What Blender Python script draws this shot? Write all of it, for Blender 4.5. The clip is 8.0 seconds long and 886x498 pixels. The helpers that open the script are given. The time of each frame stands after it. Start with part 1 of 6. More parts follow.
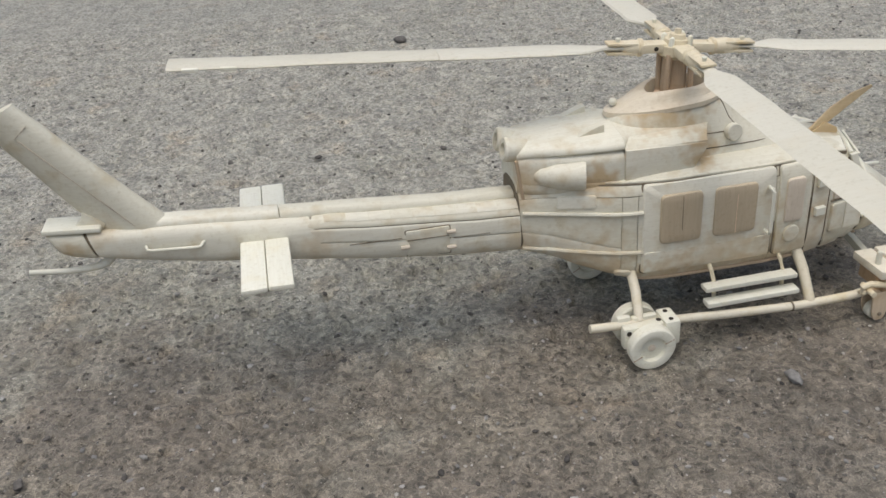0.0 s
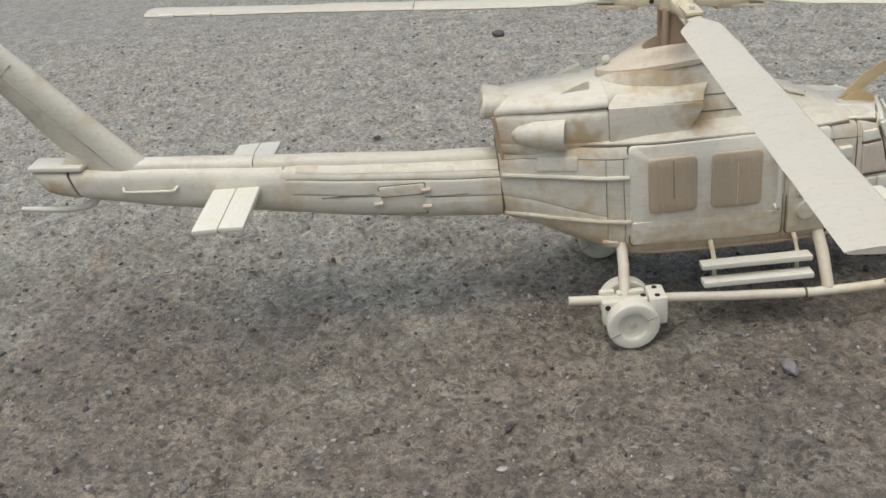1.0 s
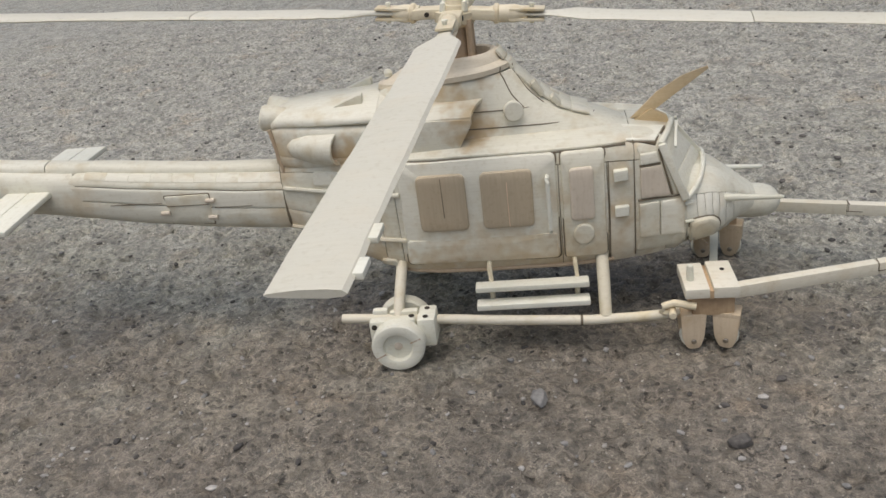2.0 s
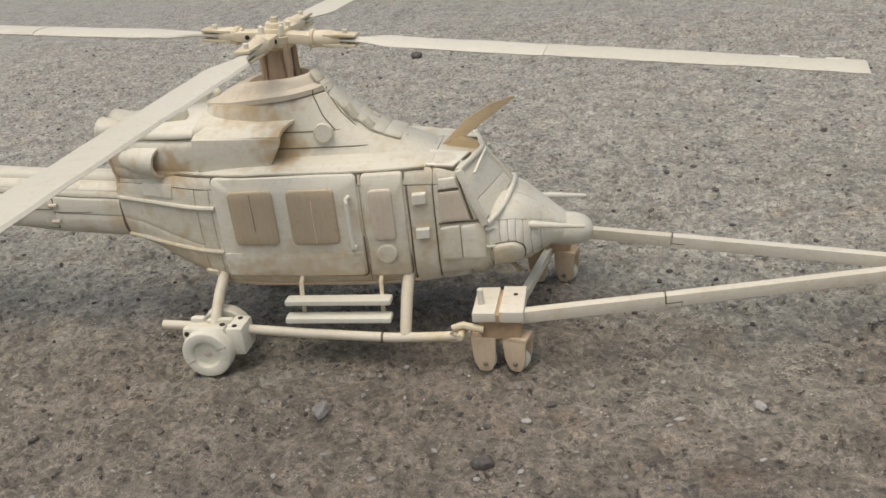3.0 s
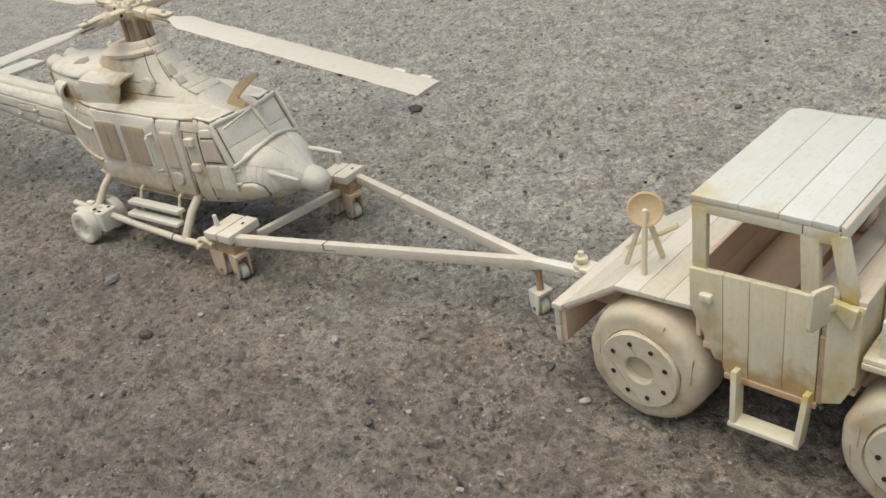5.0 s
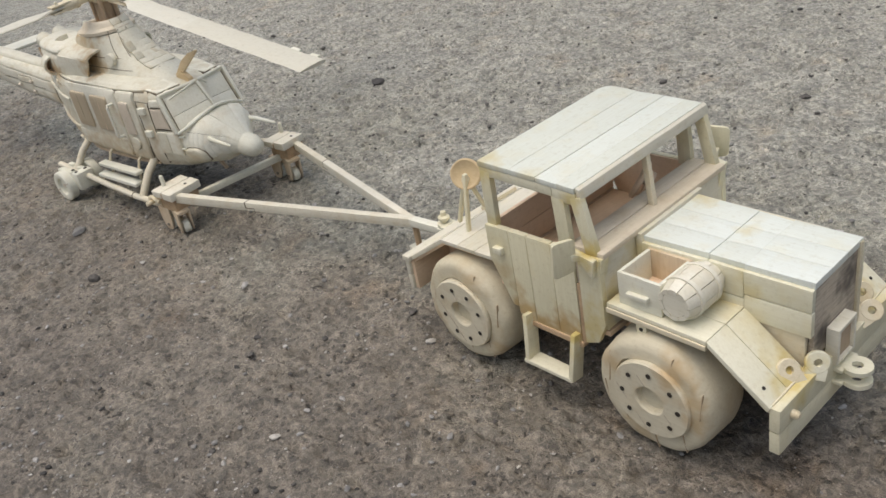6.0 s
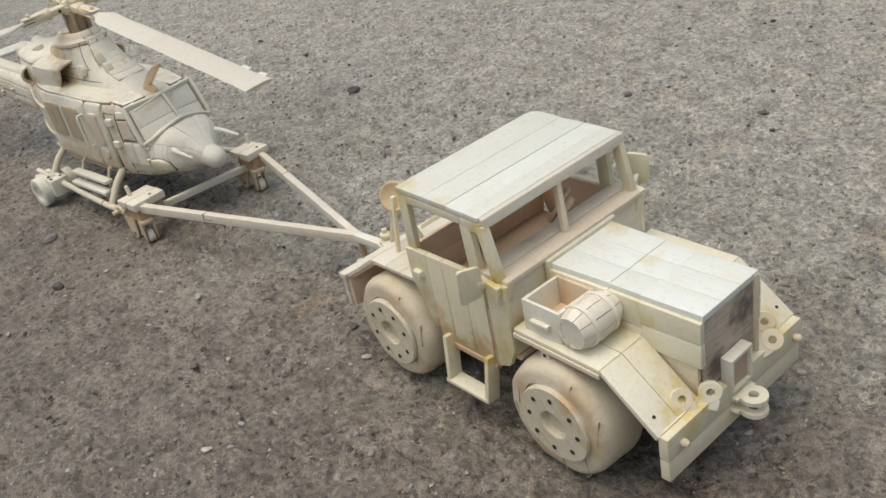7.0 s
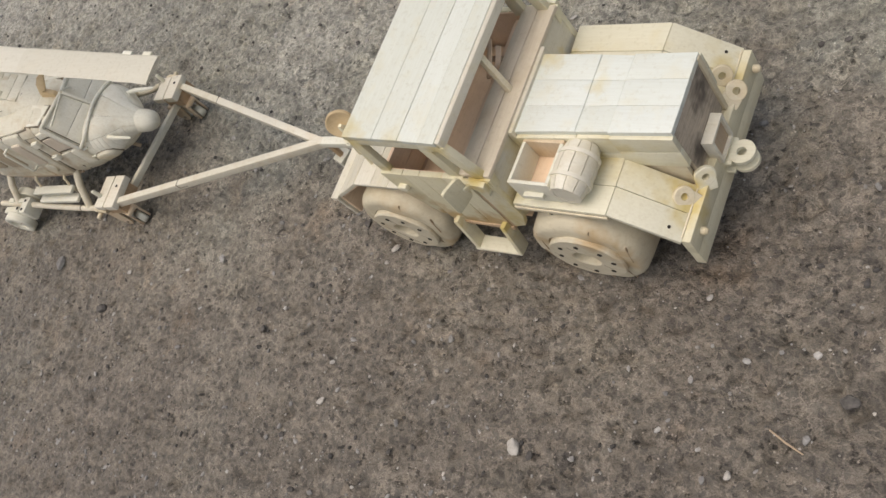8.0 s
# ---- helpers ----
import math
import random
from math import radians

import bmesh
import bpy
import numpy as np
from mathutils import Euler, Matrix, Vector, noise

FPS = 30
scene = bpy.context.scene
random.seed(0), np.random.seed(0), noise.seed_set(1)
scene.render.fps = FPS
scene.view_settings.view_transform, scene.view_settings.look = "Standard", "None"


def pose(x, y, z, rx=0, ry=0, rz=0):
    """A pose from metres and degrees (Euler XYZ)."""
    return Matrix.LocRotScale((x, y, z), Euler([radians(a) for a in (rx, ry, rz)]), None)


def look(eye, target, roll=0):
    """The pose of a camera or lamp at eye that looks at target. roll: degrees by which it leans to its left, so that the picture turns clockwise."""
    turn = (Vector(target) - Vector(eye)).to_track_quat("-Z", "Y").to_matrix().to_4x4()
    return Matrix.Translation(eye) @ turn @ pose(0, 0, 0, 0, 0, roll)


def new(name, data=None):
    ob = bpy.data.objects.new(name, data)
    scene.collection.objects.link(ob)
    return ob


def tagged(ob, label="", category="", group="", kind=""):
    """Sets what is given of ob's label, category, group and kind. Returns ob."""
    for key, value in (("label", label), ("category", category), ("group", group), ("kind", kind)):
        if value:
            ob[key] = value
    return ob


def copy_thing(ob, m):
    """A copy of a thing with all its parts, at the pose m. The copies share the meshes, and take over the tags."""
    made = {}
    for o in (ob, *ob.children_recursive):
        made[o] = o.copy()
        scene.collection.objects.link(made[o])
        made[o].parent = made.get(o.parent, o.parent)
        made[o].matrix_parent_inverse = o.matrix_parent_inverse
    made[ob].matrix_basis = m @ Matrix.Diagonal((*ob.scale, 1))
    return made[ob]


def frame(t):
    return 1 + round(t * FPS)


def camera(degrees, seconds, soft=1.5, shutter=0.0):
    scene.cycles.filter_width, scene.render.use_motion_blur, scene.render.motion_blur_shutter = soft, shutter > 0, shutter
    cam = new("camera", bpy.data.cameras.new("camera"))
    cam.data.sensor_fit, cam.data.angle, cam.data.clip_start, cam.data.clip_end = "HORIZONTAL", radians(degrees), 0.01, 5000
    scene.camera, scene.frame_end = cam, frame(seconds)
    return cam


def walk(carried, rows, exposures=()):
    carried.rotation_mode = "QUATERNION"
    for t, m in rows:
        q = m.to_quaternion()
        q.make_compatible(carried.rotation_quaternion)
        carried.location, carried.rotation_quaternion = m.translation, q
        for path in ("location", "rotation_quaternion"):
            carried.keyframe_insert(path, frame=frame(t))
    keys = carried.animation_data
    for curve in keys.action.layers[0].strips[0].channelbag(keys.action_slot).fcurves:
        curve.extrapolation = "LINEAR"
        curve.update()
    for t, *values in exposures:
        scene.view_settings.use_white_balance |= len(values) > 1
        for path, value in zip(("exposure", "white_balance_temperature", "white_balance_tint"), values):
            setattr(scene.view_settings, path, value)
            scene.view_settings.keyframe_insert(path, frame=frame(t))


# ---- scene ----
cam = camera(53.0, 8.0)
PATH = [
    (0, (-0.058, -0.022, 0.293), (0.111, 1.721, -0.672), -4.4),
    (0.5, (-0.022, -0.029, 0.273), (-0.013, 1.739, -0.663), -6.0),
    (1, (0.042, -0.026, 0.247), (-0.172, 1.755, -0.637), -7.0),
    (1.5, (0.115, -0.014, 0.234), (-0.236, 1.75, -0.64), -7.4),
    (2, (0.188, 0.001, 0.235), (-0.193, 1.761, -0.634), -7.3),
    (2.2, (0.216, 0.001, 0.228), (-0.191, 1.769, -0.615), -7.1),
    (3.3, (0.356, 0.027, 0.232), (-0.236, 1.749, -0.594), -5.5),
    (3.5, (0.398, 0.04, 0.232), (-0.321, 1.716, -0.588), -6.1),
    (4, (0.496, 0.055, 0.232), (-0.402, 1.652, -0.568), -6.4),
    (4.2, (0.536, 0.055, 0.242), (-0.408, 1.614, -0.581), -6.1),
    (5.3, (0.722, 0.101, 0.288), (-0.52, 1.291, -0.733), -11.2),
    (5.5, (0.751, 0.1, 0.292), (-0.501, 1.275, -0.732), -11.3),
    (6, (0.8, 0.124, 0.286), (-0.507, 1.245, -0.731), -11.8),
    (6.5, (0.823, 0.139, 0.284), (-0.523, 1.222, -0.725), -11.6),
    (7, (0.837, 0.158, 0.295), (-0.502, 1.235, -0.728), -12.1),
    (7.5, (0.841, 0.198, 0.328), (-0.378, 1.088, -0.985), -30.7),
    (8, (0.834, 0.226, 0.372), (-0.388, 0.792, -1.107), -52.3),
]
walk(cam, [(t, look(eye, target, roll)) for t, eye, target, roll in PATH], [(0, -0.13, 6050, 8), (2.2, -0.15, 6130, 9), (3.3, -0.10, 6480, 9.5), (4.2, -0.11, 6480, 9.5), (5.3, -0.08, 6260, 8.5), (6.5, -0.09, 6200, 8), (7.2, -0.09, 6330, 9), (8, -0.19, 6450, 10)])

# ---- world, sun ----
world = bpy.data.worlds.new("sky_world")
scene.world = world
world.use_nodes = True
wn = world.node_tree
sky = wn.nodes.new("ShaderNodeTexSky")
sky.sky_type, sky.sun_disc = "NISHITA", False
SUN_EL, SUN_AZ = radians(78), radians(205)      # azimuth from +y towards +x
sky.sun_elevation, sky.sun_rotation = SUN_EL, SUN_AZ
sky.air_density, sky.dust_density, sky.ozone_density = 1.0, 8.0, 0.4
wbg = wn.nodes["Background"]
wn.links.new(sky.outputs["Color"], wbg.inputs["Color"])
wbg.inputs["Strength"].default_value = 0.13
sun = new("sun", bpy.data.lights.new("sun", "SUN"))
sun.data.energy, sun.data.angle, sun.data.color = 0.94, radians(108), (1.0, 0.995, 0.965)
sun_from = Vector((math.sin(SUN_AZ) * math.cos(SUN_EL), math.cos(SUN_AZ) * math.cos(SUN_EL), math.sin(SUN_EL)))
sun.matrix_world = look(sun_from * 5, (0, 0, 0))


# ---- materials ----
def mat_base(name):
    m = bpy.data.materials.new(name)
    m.use_nodes = True
    nt = m.node_tree
    return m, nt, nt.nodes["Principled BSDF"]


def node(nt, kind, **kw):
    n = nt.nodes.new(kind)
    for k, v in kw.items():
        if k in n.inputs:
            n.inputs[k].default_value = v
    return n


def ramp(nt, stops, src):
    r = nt.nodes.new("ShaderNodeValToRGB")
    cr = r.color_ramp
    while len(cr.elements) < len(stops):
        cr.elements.new(0.5)
    for e, (p, c) in zip(cr.elements, stops):
        e.position, e.color = p, (*c, 1)
    nt.links.new(src, r.inputs["Fac"])
    return r


def mix(nt, fac, a, b, mode="MIX"):
    n = nt.nodes.new("ShaderNodeMixRGB")
    n.blend_type = mode
    for sock, val in (("Fac", fac), ("Color1", a), ("Color2", b)):
        if isinstance(val, (int, float)):
            n.inputs[sock].default_value = val
        elif isinstance(val, tuple):
            n.inputs[sock].default_value = (*val, 1)
        else:
            nt.links.new(val, n.inputs[sock])
    return n.outputs["Color"]


def wood(name, pale, deep, stain, stain_amount=0.25, axis=0, rough=0.6, spread=0.1, spots=(), spot_colour=(0.50, 0.33, 0.10)):
    """Carved, sanded and glued craft wood; axis: along which the grain runs."""
    m, nt, bsdf = mat_base(name)
    tc = node(nt, "ShaderNodeTexCoord")
    info = node(nt, "ShaderNodeObjectInfo")
    shift = nt.nodes.new("ShaderNodeVectorMath")
    shift.operation = "ADD"
    off = nt.nodes.new("ShaderNodeCombineXYZ")
    mul = nt.nodes.new("ShaderNodeMath")
    mul.operation = "MULTIPLY"
    mul.inputs[1].default_value = 3.7
    nt.links.new(info.outputs["Random"], mul.inputs[0])
    nt.links.new(mul.outputs[0], off.inputs[0])
    nt.links.new(mul.outputs[0], off.inputs[1])
    nt.links.new(tc.outputs["Object"], shift.inputs[0])
    nt.links.new(off.outputs[0], shift.inputs[1])
    mp = nt.nodes.new("ShaderNodeMapping")
    sc = [900.0, 900.0, 900.0]
    sc[axis] = 70.0
    mp.inputs["Scale"].default_value = sc
    nt.links.new(shift.outputs[0], mp.inputs["Vector"])
    grain = node(nt, "ShaderNodeTexNoise", Scale=1.0, Detail=4.0, Roughness=0.6)
    nt.links.new(mp.outputs[0], grain.inputs["Vector"])
    blot = node(nt, "ShaderNodeTexNoise", Scale=75.0, Detail=3.0, Roughness=0.55)
    nt.links.new(shift.outputs[0], blot.inputs["Vector"])
    fine = node(nt, "ShaderNodeTexNoise", Scale=420.0, Detail=3.0, Roughness=0.6)
    nt.links.new(shift.outputs[0], fine.inputs["Vector"])
    smear = nt.nodes.new("ShaderNodeMath")
    smear.operation = "MULTIPLY_ADD"
    smear.inputs[1].default_value, smear.inputs[2].default_value = 1.5, -0.75
    run = node(nt, "ShaderNodeTexNoise", Scale=170.0, Detail=1.5, Roughness=0.5)
    nt.links.new(shift.outputs[0], run.inputs["Vector"])
    nt.links.new(run.outputs["Fac"], smear.inputs[0])
    g = ramp(nt, [(0.3, deep), (0.62, pale)], grain.outputs["Fac"])
    c = mix(nt, 0.45, pale, g.outputs["Color"])
    st = ramp(nt, [(0.52, (0, 0, 0)), (0.78, (1, 1, 1))], blot.outputs["Fac"])
    sm = nt.nodes.new("ShaderNodeMath")
    sm.operation = "MULTIPLY"
    sm.inputs[1].default_value = stain_amount
    nt.links.new(st.outputs["Color"], sm.inputs[0])
    c = mix(nt, sm.outputs[0], c, stain)
    for x, y, z, r, k in spots:
        near = nt.nodes.new("ShaderNodeVectorMath")
        near.operation = "DISTANCE"
        near.inputs[1].default_value = (x, y, z)
        nt.links.new(tc.outputs["Object"], near.inputs[0])
        ratio = nt.nodes.new("ShaderNodeMath")
        ratio.operation = "MULTIPLY_ADD"
        ratio.inputs[1].default_value = 1 / r
        nt.links.new(near.outputs["Value"], ratio.inputs[0])
        nt.links.new(smear.outputs[0], ratio.inputs[2])
        c = mix(nt, ramp(nt, [(0.25, (k, k, k)), (1.0, (0, 0, 0))], ratio.outputs[0]).outputs["Color"], c, spot_colour)
    smudge = ramp(nt, [(0.26, (0.80, 0.77, 0.70)), (0.46, (1, 1, 1))], fine.outputs["Fac"])
    c = mix(nt, 0.5, c, smudge.outputs["Color"], "MULTIPLY")
    vary = ramp(nt, [(0.0, (1 - spread, 1 - spread * 1.1, 1 - spread * 1.5)), (1.0, (1, 1, 1))], info.outputs["Random"])
    c = mix(nt, 1.0, c, vary.outputs["Color"], "MULTIPLY")
    nt.links.new(c, bsdf.inputs["Base Color"])
    rr = ramp(nt, [(0.2, (rough + 0.1,) * 3), (0.8, (rough - 0.1,) * 3)], blot.outputs["Fac"])
    nt.links.new(rr.outputs["Color"], bsdf.inputs["Roughness"])
    bump = node(nt, "ShaderNodeBump", Strength=0.35, Distance=0.00025)
    hm = mix(nt, 0.4, grain.outputs["Fac"], fine.outputs["Fac"])
    nt.links.new(hm, bump.inputs["Height"])
    nt.links.new(bump.outputs["Normal"], bsdf.inputs["Normal"])
    bsdf.inputs["Specular IOR Level"].default_value = 0.5
    return m


PALE, DEEP, GLUE = (0.80, 0.79, 0.675), (0.69, 0.665, 0.535), (0.70, 0.615, 0.36)
W_X = wood("pale_wood_lengthwise", PALE, DEEP, GLUE, 0.30, 0)
W_Y = wood("pale_wood_crosswise", PALE, DEEP, GLUE, 0.30, 1)
W_Z = wood("pale_wood_upright", PALE, DEEP, GLUE, 0.30, 2)
BODY = wood("sanded_pale_wood", (0.80, 0.765, 0.64), (0.68, 0.64, 0.51), (0.62, 0.53, 0.34), 0.5, 0, 0.55, 0.08)
TAN = wood("tan_wood", (0.51, 0.395, 0.27), (0.41, 0.305, 0.195), (0.44, 0.32, 0.20), 0.3, 2, 0.65, 0.06)
GLUED = wood("glue_yellowed_wood", (0.75, 0.675, 0.50), (0.63, 0.54, 0.355), (0.58, 0.42, 0.18), 0.6, 0, 0.5)
INNER = wood("raw_inner_wood", (0.88, 0.69, 0.50), (0.75, 0.56, 0.375), (0.64, 0.45, 0.27), 0.4, 1, 0.7)
SEAM = wood("dark_joint_wood", (0.20, 0.165, 0.11), (0.12, 0.10, 0.07), (0.10, 0.08, 0.05), 0.5, 0, 0.8)
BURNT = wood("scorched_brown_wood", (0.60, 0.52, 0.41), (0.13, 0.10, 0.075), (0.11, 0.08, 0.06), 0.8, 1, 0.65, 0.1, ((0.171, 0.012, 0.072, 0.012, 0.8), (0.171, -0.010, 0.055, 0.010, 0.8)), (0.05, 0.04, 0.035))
# near-black for flat discs that paint in the shade of small holes
HOLE, _nt, _b = mat_base("hole_shade_dark")
_b.inputs["Base Color"].default_value = (0.035, 0.028, 0.02, 1)
_b.inputs["Roughness"].default_value = 0.9
STEEL, _nt, _b = mat_base("pin_steel")
_b.inputs["Base Color"].default_value = (0.35, 0.31, 0.25, 1)
_b.inputs["Metallic"].default_value, _b.inputs["Roughness"].default_value = 0.8, 0.4


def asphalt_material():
    """Worn asphalt: grey stones in paler dusty mortar, pit clusters, bright grains, brown and olive stains."""
    m, nt, bsdf = mat_base("worn_asphalt")
    tc = node(nt, "ShaderNodeTexCoord")
    pos = tc.outputs["Object"]

    def bent(scale, amount):
        n = node(nt, "ShaderNodeTexNoise", Scale=scale, Detail=3.0, Roughness=0.6)
        nt.links.new(pos, n.inputs["Vector"])
        v = nt.nodes.new("ShaderNodeVectorMath")
        v.operation = "MULTIPLY_ADD"
        v.inputs[1].default_value = (amount, amount, 0.0)
        nt.links.new(n.outputs["Color"], v.inputs[0])
        nt.links.new(pos, v.inputs[2])
        return v.outputs[0]
    soft, hard = bent(160.0, 0.005), bent(420.0, 0.0017)

    def tex(kind, at=None, **kw):
        n = node(nt, kind, **kw)
        nt.links.new(pos if at is None else at, n.inputs["Vector"])
        return n

    def mask(src, p0, p1, lo=0.0, hi=1.0):
        return ramp(nt, [(p0, (lo,) * 3), (p1, (hi,) * 3)], src).outputs["Color"]
    mott = tex("ShaderNodeTexNoise", hard, Scale=260.0, Detail=6.0, Roughness=0.7)
    mid = tex("ShaderNodeTexNoise", soft, Scale=48.0, Detail=4.0, Roughness=0.6)
    patch = tex("ShaderNodeTexNoise", Scale=7.0, Detail=4.0, Roughness=0.6)
    hue = tex("ShaderNodeTexNoise", soft, Scale=17.0, Detail=3.0, Roughness=0.6)
    cells = tex("ShaderNodeTexVoronoi", soft, Scale=150.0, Randomness=1.0)
    chips = tex("ShaderNodeTexVoronoi", hard, Scale=370.0, Randomness=1.0)
    rim = tex("ShaderNodeTexVoronoi", soft, Scale=150.0, Randomness=1.0)
    rim.feature = "DISTANCE_TO_EDGE"
    veins = tex("ShaderNodeTexNoise", hard, Scale=150.0, Detail=3.0, Roughness=0.55)
    pits = tex("ShaderNodeTexNoise", hard, Scale=230.0, Detail=3.0, Roughness=0.6)
    cluster = tex("ShaderNodeTexNoise", Scale=36.0, Detail=3.0, Roughness=0.6)
    grains = tex("ShaderNodeTexVoronoi", Scale=560.0, Randomness=1.0)
    speck = tex("ShaderNodeTexNoise", Scale=1300.0, Detail=3.0, Roughness=0.7)
    # binder, mottled
    c = ramp(nt, [(0.32, (0.105, 0.099, 0.086)), (0.45, (0.200, 0.192, 0.170)), (0.57, (0.262, 0.252, 0.225)), (0.70, (0.400, 0.387, 0.348))], mott.outputs["Fac"]).outputs["Color"]
    # stones, some darker, some bluish, some brown
    sep = nt.nodes.new("ShaderNodeSeparateColor")
    nt.links.new(cells.outputs["Color"], sep.inputs[0])
    tone = ramp(nt, [(0.0, (0.115, 0.113, 0.106)), (0.35, (0.165, 0.166, 0.158)), (0.65, (0.200, 0.186, 0.160)), (1.0, (0.262, 0.258, 0.236))], sep.outputs[1]).outputs["Color"]
    tone = mix(nt, 0.55, tone, c, "MIX")
    inside = mask(rim.outputs["Distance"], 0.06, 0.20)
    some = mask(sep.outputs[0], 0.25, 0.33)
    c = mix(nt, mix(nt, 1.0, inside, some, "MULTIPLY"), c, tone)
    # small chips, each of its own tone
    csep = nt.nodes.new("ShaderNodeSeparateColor")
    nt.links.new(chips.outputs["Color"], csep.inputs[0])
    c = mix(nt, 0.85, c, ramp(nt, [(0.0, (0.52, 0.515, 0.51)), (0.45, (0.98, 0.98, 0.97)), (0.8, (1.06, 1.05, 1.02)), (1.0, (1.45, 1.43, 1.38))], csep.outputs[0]).outputs["Color"], "MULTIPLY")
    # pale dusty mortar lines, broken up
    line = ramp(nt, [(0.470, (0, 0, 0)), (0.493, (1, 1, 1)), (0.505, (1, 1, 1)), (0.528, (0, 0, 0))], veins.outputs["Fac"]).outputs["Color"]
    lm = mix(nt, 1.0, line, mask(mid.outputs["Fac"], 0.36, 0.60, 0.10, 0.85), "MULTIPLY")
    c = mix(nt, lm, c, (0.400, 0.378, 0.335))
    edge = ramp(nt, [(0.0, (1, 1, 1)), (0.075, (0, 0, 0))], rim.outputs["Distance"]).outputs["Color"]
    em = mix(nt, 1.0, edge, mask(veins.outputs["Fac"], 0.40, 0.60, 0.0, 0.75), "MULTIPLY")
    c = mix(nt, em, c, (0.365, 0.345, 0.305))
    # pits, thick in clusters, with their shade painted dark
    deep = nt.nodes.new("ShaderNodeMath")
    deep.operation = "MULTIPLY_ADD"
    deep.inputs[1].default_value = 0.35
    nt.links.new(cluster.outputs["Fac"], deep.inputs[0])
    nt.links.new(pits.outputs["Fac"], deep.inputs[2])
    pm = ramp(nt, [(0.485, (0.24, 0.23, 0.21)), (0.540, (1, 1, 1))], deep.outputs[0]).outputs["Color"]
    c = mix(nt, 0.92, c, pm, "MULTIPLY")
    c = mix(nt, 0.9, c, ramp(nt, [(0.30, (0.60, 0.59, 0.58)), (0.68, (1.34, 1.34, 1.34))], speck.outputs["Fac"]).outputs["Color"], "MULTIPLY")
    c = mix(nt, 0.9, c, ramp(nt, [(0.30, (0.76, 0.755, 0.75)), (0.68, (1.16, 1.16, 1.16))], mid.outputs["Fac"]).outputs["Color"], "MULTIPLY")
    # bright sand grains
    gsep = nt.nodes.new("ShaderNodeSeparateColor")
    nt.links.new(grains.outputs["Color"], gsep.inputs[0])
    gp = mask(gsep.outputs[0], 0.915, 0.925)
    gn = ramp(nt, [(0.20, (1, 1, 1)), (0.34, (0, 0, 0))], grains.outputs["Distance"]).outputs["Color"]
    gm = mix(nt, 1.0, mix(nt, 1.0, gp, gn, "MULTIPLY"), ramp(nt, [(0.42, (1, 1, 1)), (0.60, (0, 0, 0))], cluster.outputs["Fac"]).outputs["Color"], "MULTIPLY")
    c = mix(nt, gm, c, (0.56, 0.545, 0.50))
    # stains: rust brown and olive
    c = mix(nt, 1.0, c, ramp(nt, [(0.32, (0.995, 1.0, 0.98)), (0.47, (1, 1, 1)), (0.60, (1, 1, 1)), (0.74, (1.08, 0.975, 0.87))], hue.outputs["Fac"]).outputs["Color"], "MULTIPLY")
    # brown near-side soil with shade painted in; far side's sky sheen painted pale grey
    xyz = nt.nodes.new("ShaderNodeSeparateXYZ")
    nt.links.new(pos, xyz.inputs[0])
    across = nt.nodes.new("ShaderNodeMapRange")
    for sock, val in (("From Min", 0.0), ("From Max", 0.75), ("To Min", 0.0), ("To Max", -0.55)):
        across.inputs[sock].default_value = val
    # away from the models this soil-and-shade edge wanders and breaks into patches
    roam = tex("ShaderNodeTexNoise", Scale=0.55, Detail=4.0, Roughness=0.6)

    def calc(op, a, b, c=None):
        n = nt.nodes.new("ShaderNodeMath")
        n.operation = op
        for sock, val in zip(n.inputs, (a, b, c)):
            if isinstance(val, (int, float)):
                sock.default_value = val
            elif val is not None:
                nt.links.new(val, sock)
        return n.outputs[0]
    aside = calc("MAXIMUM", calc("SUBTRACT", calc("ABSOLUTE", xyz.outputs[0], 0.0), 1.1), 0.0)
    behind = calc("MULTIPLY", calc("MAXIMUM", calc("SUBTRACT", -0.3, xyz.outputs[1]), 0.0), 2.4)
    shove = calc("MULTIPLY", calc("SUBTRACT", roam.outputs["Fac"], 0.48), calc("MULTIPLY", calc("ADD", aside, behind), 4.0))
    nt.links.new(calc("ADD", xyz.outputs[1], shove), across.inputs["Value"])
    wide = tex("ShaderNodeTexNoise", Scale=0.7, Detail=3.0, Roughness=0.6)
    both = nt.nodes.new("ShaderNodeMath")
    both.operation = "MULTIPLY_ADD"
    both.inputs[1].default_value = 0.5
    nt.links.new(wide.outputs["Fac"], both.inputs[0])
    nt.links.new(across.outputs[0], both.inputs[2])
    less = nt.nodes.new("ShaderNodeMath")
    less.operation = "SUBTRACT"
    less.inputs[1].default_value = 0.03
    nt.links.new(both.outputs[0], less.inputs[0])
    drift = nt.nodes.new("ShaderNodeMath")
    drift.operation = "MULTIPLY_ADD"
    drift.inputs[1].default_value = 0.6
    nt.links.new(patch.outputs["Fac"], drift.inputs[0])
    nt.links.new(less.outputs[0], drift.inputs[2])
    # extra shade painted into the near ground, deeper towards +x
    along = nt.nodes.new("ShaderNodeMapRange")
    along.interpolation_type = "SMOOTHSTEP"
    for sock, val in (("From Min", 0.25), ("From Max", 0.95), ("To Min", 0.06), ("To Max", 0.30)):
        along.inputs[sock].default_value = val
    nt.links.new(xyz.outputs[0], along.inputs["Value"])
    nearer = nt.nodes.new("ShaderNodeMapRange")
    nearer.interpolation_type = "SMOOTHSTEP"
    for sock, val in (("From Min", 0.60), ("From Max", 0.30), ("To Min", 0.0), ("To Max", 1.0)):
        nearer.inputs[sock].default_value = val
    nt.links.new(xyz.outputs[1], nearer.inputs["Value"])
    soil_shade = nt.nodes.new("ShaderNodeMath")
